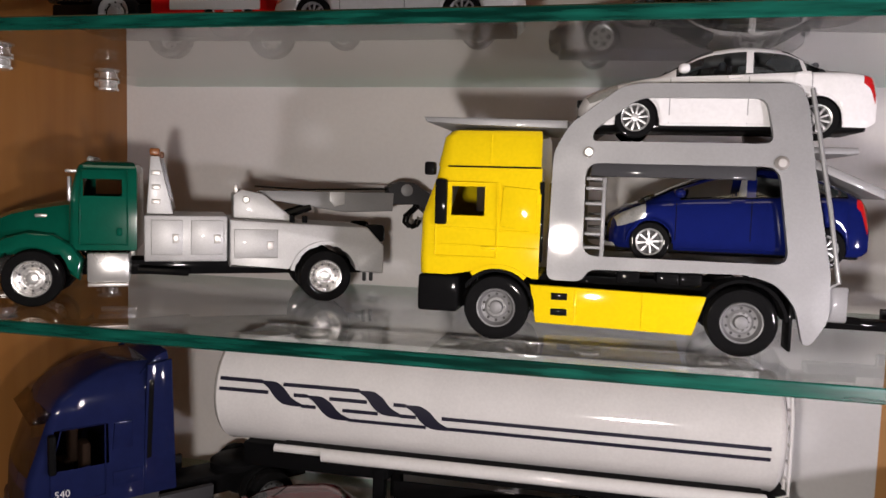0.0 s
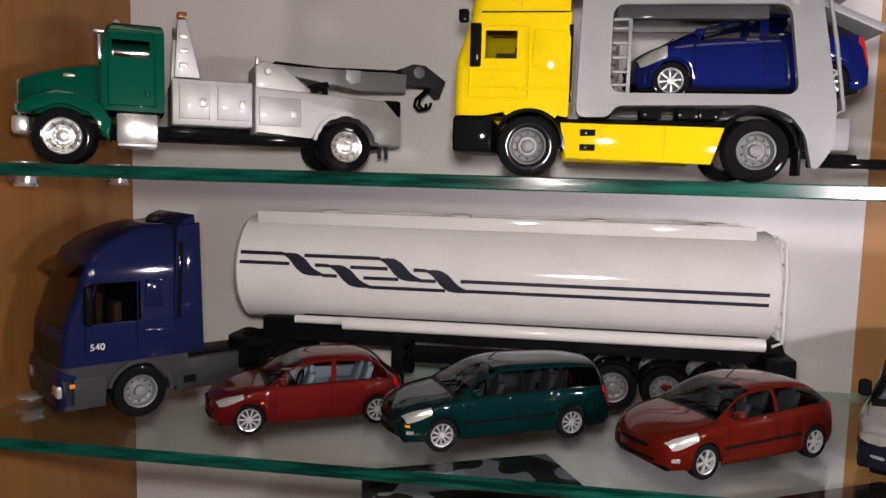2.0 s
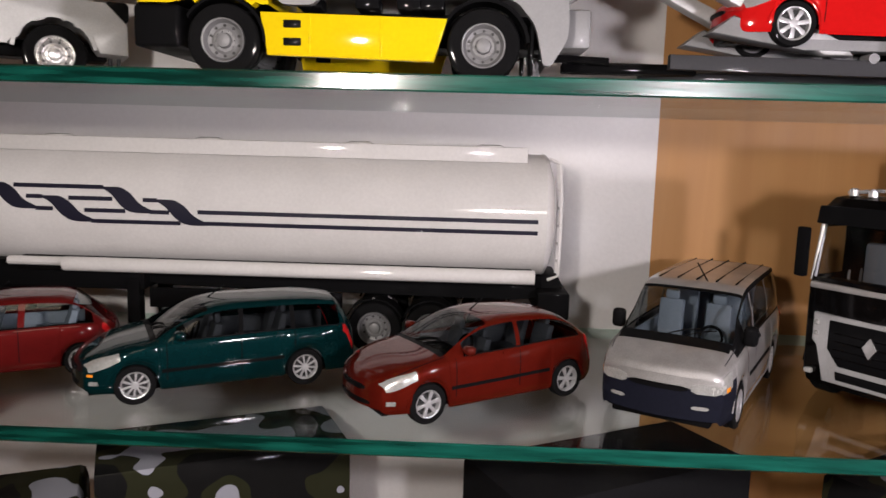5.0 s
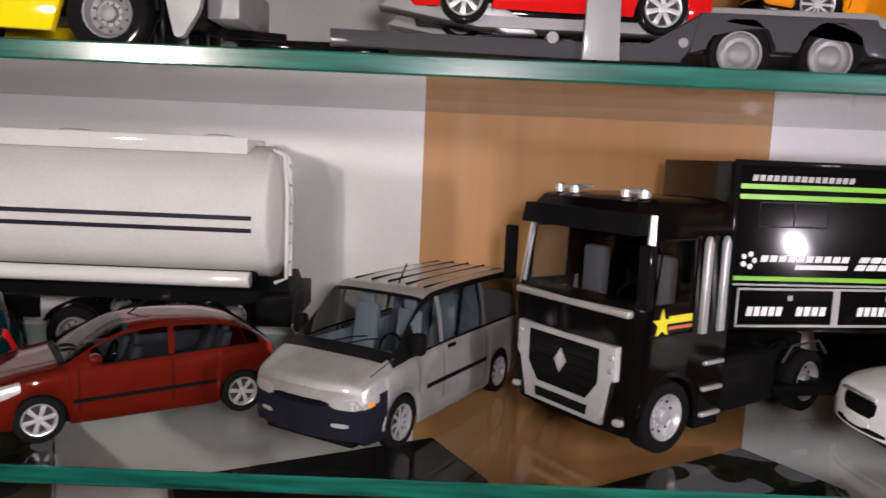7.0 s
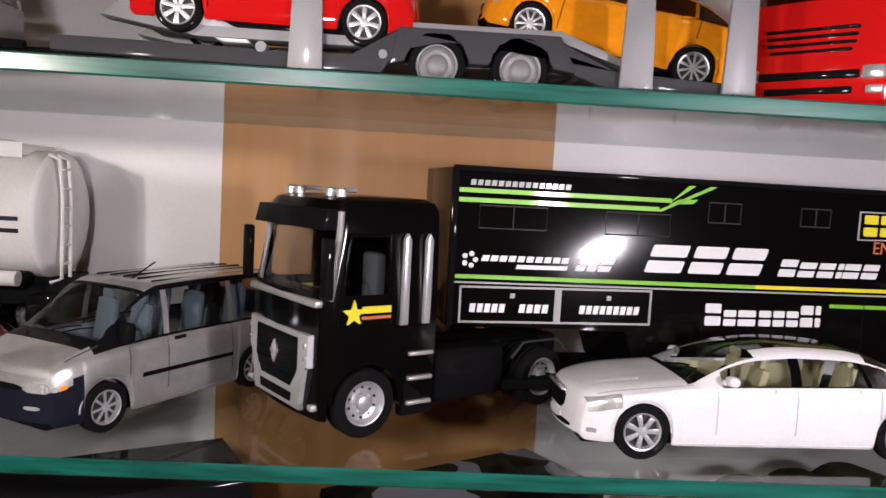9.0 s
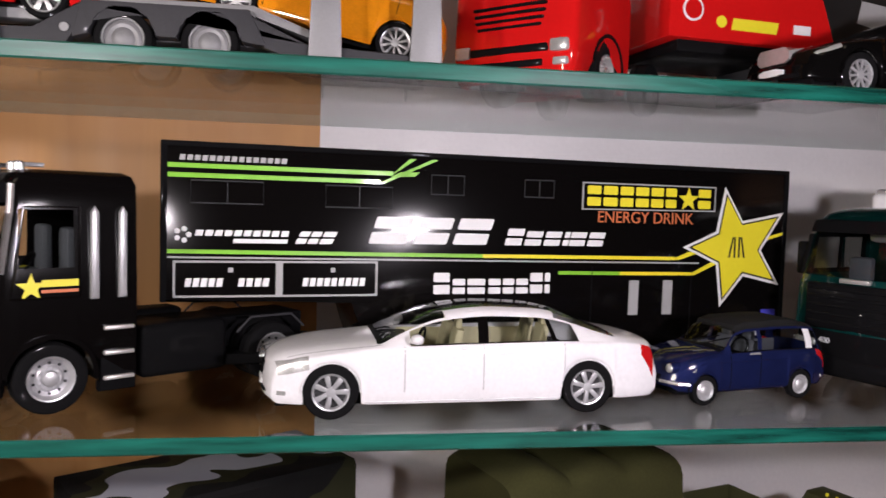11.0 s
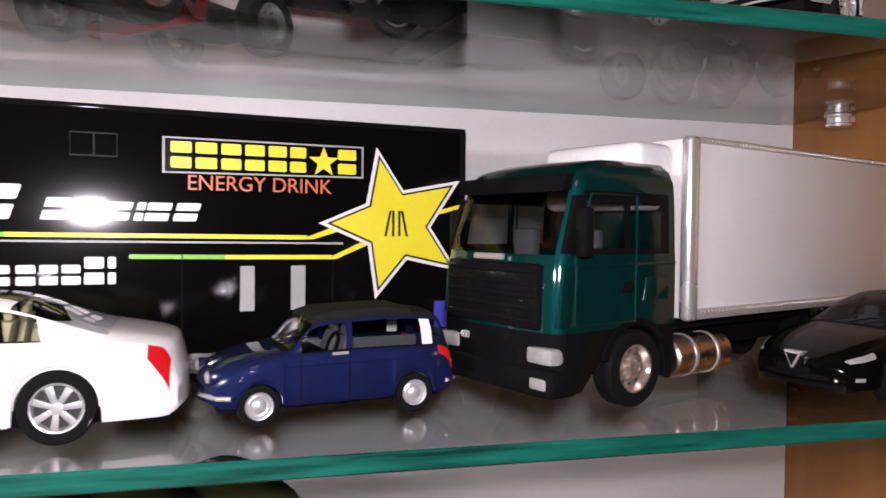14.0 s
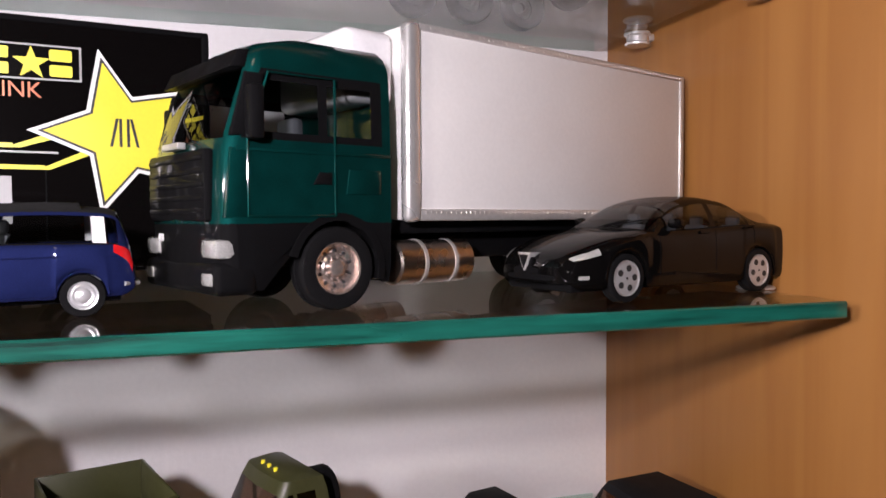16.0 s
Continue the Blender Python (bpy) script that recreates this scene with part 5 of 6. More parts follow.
def carrier_trailer():
    ob = thing("model_car_trailer", pose(0.239, 0.286 + 0.026, SHELVES["up"]), "dark grey car transporter trailer model with pale posts", "model trailer", "model trailers")
    for s in (-1, 1):
        y0, y1 = s * 26, s * 22
        part("side_beam", prism([(-126, 7), (-126, 12), (-60, 11.4), (-56, 10.4), (-28, 11), (-14, 20.4), (42, 19.6), (60, 10.5), (104, 9.2), (104, 5), (58, 5), (46, 9), (38, 17), (27.9, 20.2), (14, 17.3), (0, 17.3), (-14, 14), (-18, 6), (-60, 6)], y0, y1, 0.5), DARKPL, ob)
        part("ramp_rail", prism([(-112, 20), (-80, 15), (-16, 14.5), (-12, 21.8), (40, 21.4), (66, 12), (70, 13.5), (42, 24), (-14, 24), (-22, 17.5), (-78, 18), (-104, 26)], s * 22, s * 12, 0.5), GREYPL, ob)
        part("ramp_arm", prism([(-124, 40), (-119, 43), (-66, 18), (-62, 13.5), (-72, 13.5)], s * 21, s * 13, 0.8), SILVERPL, ob)
        part("ramp_pin", lathe([(-26.6, 1.8), (-20, 1.8)], 14, "y", (-58, 0, 12)) if s < 0 else lathe([(20, 1.8), (26.6, 1.8)], 14, "y", (-58, 0, 12)), GREYPL, ob)
        part("side_pin", lathe([(-26.8, 1.5), (-25, 1.5)], 12, "y", (-18, 0, 12)) if s < 0 else lathe([(25, 1.5), (26.8, 1.5)], 12, "y", (-18, 0, 12)), GREYPL, ob)
        for x in (-49, 61, 96):
            part("post", prism([(x, 5.5), (x + 11.5, 5.5), (x + 9.5, 60), (x + 2, 60)], s * 28.2, s * 26.4, 0.4), GREYPL, ob)
            part("foot_peg", lathe([(-0.3, 0.8), (5.4, 0.8)], 8, "z", (x + 4, s * 27.3, 0.3)), BLACKPL, ob)
        arcs = [(x + 10.7 * math.cos(math.radians(a)), 9.6 + 10.7 * math.sin(math.radians(a))) for x in (28, 0) for a in range(5, 176, 10)]
        part("wheel_housing", prism([(-16, 9), (-13, 21.4), (41, 21.4), (47, 9.5)] + arcs, s * 26.3, s * 18, 0.4), DARKPL, ob)
    part("floor_plate", box(-112, 66, -20, 20, 10, 12, 0.4), DARKPL, ob)
    part("tail_plate", prism([(48, 11), (104, 6), (104, 4), (48, 8)], -22, 22, 0.3), DARKPL, ob)
    part("drawbar", box(-160, -110, -3.5, 3.5, 7, 11, 0.8), BLACKPL, ob)
    part("upper_deck_rail", tube([(-100, -22, 45), (90, -22, 52)], 1.2), GREYPL, ob)
    truck_wheels(ob, (0, 28), 25.5, 9.6, 6.5, "steel", RIMGREY, 0.72)


carrier_trailer()


def red_lorry():
    ob = thing("model_race_lorry", pose(0.4165, 0.309, SHELVES["up"], 0, 0, 46) @ Matrix.Translation((0, 0.027, 0)), "bright red lorry tractor model with black chassis", "model lorry", "model lorries")
    us = (0, 0.1, 0.5, 0.85, 1)
    cab(ob, BRIGHTRED, [(5, -29, 26, 20), (8, -31, 27, 20), (21, -31, 27.5, 20), (36, -30.4, 27.5, 20), (42, -30, 27.5, 20), (44, -29.6, 27.2, 20), (62, -24, 26.5, 20), (70, -22, 25.5, 20), (78, -14, 22, 18)], us, 4, [("side_window", 0.5, 0.85, 5, 6)], (5, 6), [(0, 11.6, 13.4)], [], SMOKED, 2, None, 2)
    for z0, z1, w in ((10, 12.6, 15), (15.4, 18.4, 17), (25, 26.2, 14), (27.6, 28.8, 15), (30.2, 31.4, 15.5), (32.8, 34, 16)):
        part("grille_slot", box(-33.2, -29, -w, w, z0, z1, 0.5), BLACKPL, ob)
    for s in (-1, 1):
        part("headlight", box(-32.4, -27, s * 25, s * 17.5, 15, 20, 1), LENS, ob)
        part("fog_light", box(-32.4, -27, s * 25, s * 19, 10, 13, 0.8), LENS, ob)
        arch_guard(ob, 0, 11.6, 13.2, s * 27.7, s * 18, BLACKPL, -10, 170, 1.6)
    part("chassis", box(-26, 58, -11, 11, 9, 18, 0.8), BLACKPL, ob)
    truck_wheels(ob, (0, 50), 27, 11.6, 8, "truck", CHROME, 0.6)
    tr = thing("model_race_trailer", pose(0.446, 0.3185, SHELVES["up"], 0, 0, 8), "bright red race team trailer model with coloured stickers", "model trailer", "model trailers")
    body = part("body", box(0, 255, 0, 54, 30, 92, 1), BRIGHTRED, tr)
    part("floor_frame", box(6, 252, 3, 51, 25, 30, 0.6), BLACKPL, tr)
    part("tool_box", box(60, 120, 2, 50, 10, 26, 0.8), DARKPL, tr)
    part("logo_disc", lathe([(-0.3, 5), (0, 5)], 28, "y", (11, 0, 42)), DECALWHITE, tr)
    part("logo_disc", lathe([(-0.5, 4), (0, 4)], 28, "y", (11, 0, 42)), BRIGHTRED, tr)
    part("logo_disc", lathe([(-0.3, 2.5), (0, 2.5)], 20, "y", (25, 0, 38)), DECALYEL, tr)
    part("logo_bar", plate([(30, 35), (53, 35), (54, 40), (31, 40)], 0), DECALYEL, tr)
    part("logo_bar", plate([(62, 36), (71, 36), (71, 40), (62, 40)], 0), DECALWHITE, tr)
    part("dark_panel", plate([(84, 34), (126, 34), (136, 80), (66, 80)], 0), DECALBLK, tr)
    part("logo_bar", plate([(96, 44), (118, 40), (120, 52), (98, 54)], 0, None, 0.4), DECALGREY, tr)
    part("logo_bar", plate([(160, 36), (200, 36), (200, 42), (160, 42)], 0), DECALWHITE, tr)
    for x in (172, 200, 228):
        for y in (8, 46):
            wheel(tr, x, y - 27 if y < 27 else y - 27, 11, 11, 7, "truck", RIMGREY, 0.6).location += Vector((0, 0.027, 0))


red_lorry()


# ---- middle shelf lorries ----
def blue_tanker():
    m = pose(-0.2095, 0.2835, SHELVES["mid"], 0, 0, 49) @ Matrix.Translation((0, 0.0265, 0))
    ob = thing("model_tractor_unit", m, "dark blue lorry tractor model with roof spoiler", "model lorry", "model lorries")
    us = (0, 0.05, 0.36, 0.42, 0.60, 0.80, 0.88, 0.95, 1)
    cab(ob, CABBLUE, [(8, -31, 25, 22), (14, -32.5, 26, 22), (27, -33, 26.5, 22), (38, -32.5, 26.5, 22), (43.5, -31.5, 26.5, 22), (45, -31, 26.3, 22), (62.5, -25, 25.6, 22), (66, -24, 25.4, 22), (69, -23.6, 25.2, 22), (75, -20, 24.4, 22), (81, -12, 23, 22), (85.5, -2, 21, 22), (87.5, 6, 18.5, 21)], us, 4, [("side_window", 0.42, 0.88, 5, 6)], (4, 7), [(0, 12, 14.2)], [("grille_panel", 2, 3, DKBLUEPL, False)], SMOKED, 2, DARKPL, 2)
    part("front_bumper", box(-34.6, -25, -26.6, 26.6, 7.5, 26, 3, 3), CABBLUE, ob)
    part("number_bar", box(-35, -33, -6, 6, 10, 12.5, 0.3), DARKPL, ob)
    part("sun_visor", prism([(-30, 66), (-24, 71), (-21, 70), (-24, 66)], -24, 24, 0.5), SMOKED, ob)
    for s in (-1, 1):
        part("bumper_side", prism([(-32, 8), (-15, 8), (-14.5, 22), (-32.8, 22)], s * 26.6, s * 20, 0.8), DARKPL, ob)
        part("headlight", box(-35, -29, s * 26.2, s * 18, 14, 19.5, 1), LENS, ob)
        part("indicator", box(-30, -27.5, s * 27, s * 25, 18, 20, 0.5), AMBER, ob)
        part("mirror", box(-24, -21, s * 26.6, s * 31, 45, 62, 0.8), BLACKPL, ob)
        part("sleeper_panel", prism([(2, 50.5), (10.5, 50.5), (10.5, 62.5), (3, 62.5)], s * 26.7, s * 25, 0.5), CABBLUE, ob)
        part("locker_panel", prism([(2, 34), (15, 34), (15, 40.5), (2, 40.5)], s * 26.9, s * 25, 0.4), CABBLUE, ob)
        part("air_deflector", prism([(15, 27), (30, 27), (28, 88.5), (17, 87), (16, 60)], s * 26.9, s * 24, 0.7), CABBLUE, ob)
        part("deflector_slot", prism([(16.5, 44), (18.6, 44), (20, 80), (17.8, 80)], s * 27.2, s * 26.5, 0.2), BLACKPL, ob)
        seam_line(ob, [(-23, 31), (-1, 31), (-1, 63), (-18.5, 63), (-23, 45)], s * 26.75, CABBLUE)
        arch_guard(ob, 0, 12, 13.2, s * 26.6, s * 18, DARKPL, -5, 165, 1.8)
        sk = part("side_skirt", prism([(15, 24), (48, 24), (48, 9), (17, 9)], s * 26, s * 22, 0.6), DARKPL, ob)
        part("step_hole", box(20, 26, s * 26.4, s * 23, 12.5, 16, 0.3), BLACKPL, sk)
    part("roof_spoiler", prism([(14, 82), (28, 86), (27, 92), (22, 90)], -23, 23, 0.8), CABBLUE, ob)
    part("chassis", box(-16, 105, -10, 10, 12, 22, 0.8), BLACKPL, ob)
    part("fifth_wheel", lathe([(22, 14), (25, 14), (26, 12)], 28, "z", (70, 0, 0)), BLACKPL, ob)
    writing(ob, "540", 4.2, pose(-0.0215, -0.02675, 0.0335, 90, 0, 0), DECALWHITE)
    cab_inside(ob, -31, 22, 25, 29)
    truck_wheels(ob, (0, 78), 26.8, 12, 8, "truck", RIMGREY, 0.62, (78,))
    # tank semi-trailer
    tk = thing("model_tank_trailer", pose(-0.055, 0.367, SHELVES["mid"], 0, 0, 0.6), "glossy white tank trailer model with dark blue stripes", "model trailer", "model trailers")
    cz, rz, x0, x1, q = 61.8, 28.2, -134.5, 136.5, 1.0
    tank = lathe([(x0 - 4, 0.01), (x0 - 3.6, 12), (x0 - 2, 22), (x0, 26.6), (x0 + 1, 27.6), (x0 + 2.2, 28.2), (x0 + 3, 27.9), (x1 - 3, 27.9), (x1 - 2.2, 28.2), (x1 - 1, 27.6), (x1, 26.4), (x1 + 2, 21), (x1 + 3.4, 11), (x1 + 3.8, 0.01)], 72, "x", (0, 0, cz), None, q)
    part("tank", tank, TANKWHITE, tk)

    def ycyl(z, out):
        dz = (z - cz) / q
        return -math.sqrt(max(0.1, (rz - 0.3 + out) ** 2 - dz * dz))

    def band(pts, material, nm="stripe"):
        """A printed band on the tank: pairs (x, low z, high z) along it."""
        bm = bmesh.new()
        cols = []
        for x, a, b in pts:
            col = []
            for k in range(4):
                z = a + (b - a) * k / 3
                col.append(bm.verts.new((x, ycyl(z, 0.22), z)))
            cols.append(col)
        for A, B in zip(cols, cols[1:]):
            for k in range(3):
                bm.faces.new((A[k], B[k], B[k + 1], A[k + 1]))
        part(nm, bm, material, tk)

    upper = curve([(0, 0), (6.8, 0.1), (11.8, -1.9), (17.4, -7.2), (22.4, -9.6)])
    lower = curve([(0, -0.6), (3.9, -2.8), (8.8, -8.0), (12.8, -10.5), (17.4, -11.0), (22.4, -10.9)])
    for x, z in ((-109, 71.9), (-84.4, 66.8), (-58.2, 71.2), (-34.6, 66.4)):
        band([(x + 22.4 * k / 16, z + lower(22.4 * k / 16), z + upper(22.4 * k / 16)) for k in range(17)], DECALNAVY, "stripe_swirl")
    for xa, xb, z in ((-131, -108, 71.5), (-131, -104.4, 66.6), (-97, -57.6, 71.0), (-91, -83.8, 66.4), (-72.5, -53.2, 66.1), (-87, -79.2, 61.3), (-65.6, -47.6, 61.0), (-63, -23.8, 56.3), (-37, -28.6, 60.9), (-40, -33.8, 66.0), (-16.2, 130.5, 61.4), (-13, 130.5, 56.5)):
        n = max(1, int((xb - xa) / 20))
        band([(xa + (xb - xa) * k / n, z - 0.9, z + 0.9) for k in range(n + 1)], DECALNAVY)
    part("walkway", box(-126, 126, -15, 15, 87, 91.8, 0.8), TANKWHITE, tk)
    for s in (-1, 1):
        part("walkway_rail", box(-126, 126, s * 16, s * 15, 86, 92.6, 0.4), TANKWHITE, tk)
        part("hose_tube", tube([(-76, s * 26.5, 37), (130, s * 26.5, 37)], 3.2, 14), TANKWHITE, tk)
        part("hose_tube", tube([(-102, s * 24.5, 37.6), (-76, s * 24.5, 37.6)], 2, 10), TANKWHITE, tk)
    for x in (-90, -20, 50, 110):
        part("manhole", lathe([(91.4, 6), (93, 6), (93.6, 4)], 20, "z", (x, 0, 0)), TANKWHITE, tk)
    for y in (-14, -6):
        part("ladder_rail", tube([(136, y, 88), (140.5, y, 86), (141.8, y, 70), (141.8, y, 36), (137, y, 34)], 0.8), TANKWHITE, tk)
    for z in (42, 50, 58, 66, 74, 82):
        part("ladder_rung", tube([(141.8, -14, z), (141.8, -6, z)], 0.6, 6), TANKWHITE, tk)
    part("chassis", prism([(-110, 30), (-100, 36), (142, 36), (146, 26), (120, 24), (-40, 26), (-60, 30)], -13, 13, 0.6), BLACKPL, tk)
    part("side_guard", box(-40, 46, -24, -22.6, 18, 27, 0.5), BLACKPL, tk)
    part("landing_leg", box(-52, -46, -20, -14, 2, 30, 0.6), BLACKPL, tk)
    part("landing_leg", box(-52, -46, 14, 20, 2, 30, 0.6), BLACKPL, tk)
    part("front_frame", box(-122, -44, -19, 19, 24.5, 37, 1), BLACKPL, tk)
    part("cradle", box(-100, 130, -22, 22, 33, 39, 1), BLACKPL, tk)
    part("rear_bumper", box(132, 146, -25, 25, 18, 30, 0.8), BLACKPL, tk)
    truck_wheels(tk, (60.5, 85.5, 110.5), 26, 11.8, 9, "truck", RIMGREY, 0.62)
    for x in (60.5, 85.5, 110.5):
        for s in (-1, 1):
            arch_guard(tk, x, 11.8, 12.8, s * 26, s * 16, BLACKPL, 25, 155, 0.8)


blue_tanker()


def black_race_lorry():
    m = pose(0.221, 0.2735, SHELVES["mid"], 0, 0, 35) @ Matrix.Translation((0, 0.0268, 0))
    ob = thing("model_race_lorry", m, "black lorry tractor model with silver grille frame", "model lorry", "model lorries")
    us = (0, 0.08, 0.42, 0.5, 0.62, 0.90, 1)
    cab(ob, BLACK, [(7, -15.5, 26, 27), (11, -16.6, 27, 27), (36, -16.6, 27.4, 27), (43, -16.4, 27.4, 27), (46, -16.2, 27.3, 27), (47.5, -16, 27.2, 27), (66, -12.6, 26.6, 27), (68.5, -12.2, 26.5, 27), (74.5, -12.4, 26, 27), (77.5, -10, 24.5, 26), (78.8, -5, 21, 24)], us, 3.2, [("side_window", 0.5, 0.90, 5, 6)], (5, 7), [(0, 11.5, 13.8)], [], CLEARPL, bulge=2.2)
    # grille frame
    fx = -19.2

    def front_plate(nm, pts, x0, x1, material, r=0.4):
        o = part(nm, prism([(y, z) for y, z in pts], -x1, -x0, r), material, ob)
        o.matrix_basis = pose(0, 0, 0, 0, 0, 90)

    outline = [(-22, 34.6), (-22, 24), (-19.2, 23), (-17, 9.2), (17, 9.2), (19.2, 23), (22, 24), (22, 34.6)]
    front_plate("grille_frame", [(-y, z) for y, z in outline], fx, -15, SATIN, 0.7)
    front_plate("grille_net", [(-15.6, 32.8), (-15.6, 22), (-11, 16), (11, 16), (15.6, 22), (15.6, 32.8)], fx - 0.35, -15, BLACKPL)
    front_plate("intake_slot", [(-12, 14), (-11.4, 10.8), (11.4, 10.8), (12, 14)], fx - 0.35, -15, BLACKPL)
    for s in (-1, 1):
        for z in (27, 31):
            part("frame_lamp", box(fx - 0.6, fx + 0.6, s * 20.4 - 0.9, s * 20.4 + 0.9, z - 0.9, z + 0.9, 0.5), LENS, ob)
        part("fog_light", box(fx + 0.6, -14, s * 21.5, s * 24.5, 10.5, 12.5, 0.6), LENS, ob)
    for z in (19, 22, 25, 28):
        part("grille_bar", box(fx - 0.6, fx, -13.5, 13.5, z, z + 0.5, 0.2, 1), BLACK, ob)
    part("emblem", prism([(0, -4), (2.6, 0), (0, 4), (-2.6, 0)], -0.5, 0.5, 0.3), CHROME, ob).matrix_basis = Matrix.Translation(((fx - 0.8) * MM, 0, 0.0255)) @ pose(0, 0, 0, 0, 0, 90)
    part("screen_sill", box(-18.8, -15.4, -25, 25, 43.6, 46, 0.8), STEEL, ob)
    part("visor", prism([(-17.5, 68), (-12.5, 68), (-12, 74.5), (-16, 74.5)], -25.6, 25.6, 0.8), BLACKPL, ob)
    for s in (-1, 1):
        part("corner_trim", tube([(-14.2, s * 26.4, 46), (-11.4, s * 25.7, 66), (-11, s * 25.6, 74)], 1.1), STEEL, ob)
        part("mirror", box(-19, -16, s * 27.5, s * 32, 47, 66, 0.8), BLACKPL, ob)
        for x in (11.5, 20.5):
            part("tailpipe", prism([(x, 37), (x + 2.6, 37), (x + 2.6, 65.5), (x + 1.3, 67.5), (x, 65.5)], s * 29.4, s * 27.2, 0.6), RIMSILV, ob)
        part("logo_star", prism([(math.cos(math.pi / 2 + k * math.pi / 5) * (4.6 if k % 2 == 0 else 1.9) - 6, 41.5 + math.sin(math.pi / 2 + k * math.pi / 5) * (4.6 if k % 2 == 0 else 1.9)) for k in range(10)], s * 27.75, s * 27.3, 0), DECALYEL, ob)
        part("logo_bar", prism([(-3, 41.5), (8, 41.5), (8, 43.8), (-3, 43.8)], s * 27.7, s * 27.3, 0), DECALYEL, ob)
        part("logo_bar", prism([(-3, 39.6), (8, 39.6), (8, 40.6), (-3, 40.6)], s * 27.7, s * 27.3, 0), DECALORG, ob)
        seam_line(ob, [(-12, 38), (8.5, 38), (8.5, 67), (-8, 67), (-10.4, 47)], s * 27.55, BLACK)
        part("step_box", prism([(15, 5), (27, 5), (27, 34), (15, 34)], s * 27, s * 22, 0.8), BLACKPL, ob)
        for z in (9, 17.5, 26):
            part("step", box(16, 26, s * 28.4, s * 24, z, z + 1.4, 0.4), STEEL, ob)
        part("fuel_tank", box(29, 62, s * 26, s * 13, 7, 26, 2.5, 3), BLACKPL, ob)
        part("roof_lamp_bar", tube([(-7, s * 20, 79.5), (-7, s * 12, 80.5), (2, s * 12, 80.5)], 0.8), CHROME, ob)
        for k in range(2):
            part("roof_lamp", lathe([(78.5, 1.8), (80.8, 1.8), (81.4, 1.0)], 12, "z", (-7, s * (11 + 7 * k), 0)), CHROME, ob)
        arch_guard(ob, 0, 11.5, 13, s * 27.5, s * 18, BLACK, -10, 175, 1.6)
        part("rear_guard", tube([(66, s * 25, 20), (72, s * 25, 25.5), (90, s * 25, 25.5), (96, s * 25, 20)], 0.5), DARKPL, ob)
    part("chassis", box(-12, 104, -11, 11, 12, 24, 0.8), BLACKPL, ob)
    cab_inside(ob, -15, 27, 26, 36)
    truck_wheels(ob, (0, 81), 27.4, 11.5, 8, "truck", RIMSILV, 0.64, (81,))

    tr = thing("model_race_trailer", pose(0.253, 0.3045, SHELVES["mid"], 0, 0, 9.36), "glossy black race team trailer model with green and yellow graphics", "model trailer", "model trailers")
    lo, hi, w = 32.5, 91, 54
    part("body", prism([(-5, lo), (66, lo), (72, 12), (274, 9), (274, hi), (-5, hi)], 0, w, 1.0), BLACK, tr)
    part("roof_edge", box(-5.4, 274.4, -0.4, 1.4, hi - 1.2, hi + 0.8, 0.5), BLACKPL, tr)
    part("corner_post", box(-5.5, -3, -0.4, 3, lo, hi, 0.7), BLACKPL, tr)
    part("rear_post", box(272, 274.6, -0.5, 3, 12, hi, 0.7), BLACKPL, tr)

    def decal(nm, pts, m_, t=0.22):
        part(nm, plate(pts, 0, None, t), m_, tr)

    def bar(nm, x0, x1, z0, z1, m_, slant=0.0, t=0.22):
        decal(nm, [(x0, z0), (x1, z0), (x1 + slant, z1), (x0 + slant, z1)], m_, t)

    def line(nm, pts, h, m_):
        for (xa, za), (xb, zb_) in zip(pts, pts[1:]):
            decal(nm, [(xa, za - h), (xb, zb_ - h), (xb, zb_ + h), (xa, za + h)], m_)

    def blocks(nm, x0, x1, z0, z1, n, m_, slant, gap=0.18):
        """Plain blocks in a row, in place of small print."""
        step = (x1 - x0) / n
        for k in range(n):
            bar(nm, x0 + k * step, x0 + (k + 1 - gap) * step, z0, z1, m_, slant)

    def word(nm, x0, x1, z0, h, spec_, m_, slant=0.0):
        """Plain double bars of uneven width and height, in place of a brand's name."""
        total = sum(w_ for w_, _ in spec_)
        x = x0
        for w_, tall in spec_:
            wd = (x1 - x0) * w_ / total
            a_, b_ = x, x + wd * 0.84
            x += wd
            for f0, f1 in ((0.0, 0.43), (0.57, 1.0)):
                za, zb_ = z0 + h * tall * f0, z0 + h * tall * f1
                sa, sb = slant * tall * f0, slant * tall * f1
                decal(nm, rounded([(a_ + sa, za), (b_ + sa, za), (b_ + sb, zb_), (a_ + sb, zb_)], h * 0.07, 2), m_)

    line("green_line", [(-3, 82.9), (81, 82.9)], 0.85, DECALGREEN)
    decal("green_line", [(80, 82.0), (82.5, 83.6), (90.6, 89), (87.8, 89)], DECALGREEN)
    line("green_line", [(-3, 79.4), (76, 79.4)], 0.85, DECALGREEN)
    decal("green_line", [(74.5, 78.6), (77, 78.6), (99.8, 89), (97, 89)], DECALGREEN)
    decal("green_line", [(80, 81.5), (90, 82), (92, 83.8), (84, 83.6)], DECALGREEN)
    blocks("web_bar", 1, 40, 84.8, 86.8, 15, DECALGREY, 0.3, 0.25)
    for x0, x1, z0, z1 in ((5, 31, 69.3, 77.6), (54.5, 81, 69, 77.4), (97, 111, 75.2, 83), (138, 151.5, 75.4, 82.6)):
        win = part("window_frame", tube([(x0, 0, z0), (x1, 0, z0), (x1, 0, z1), (x0, 0, z1), (x0, 0, z0), (x1, 0, z0)], 0.3, 6), DARKPL, tr)
        part("window_bar", box((x0 + x1) / 2 - 0.2, (x0 + x1) / 2 + 0.2, -0.3, 0.2, z0, z1, 0.1, 1), DARKPL, win)
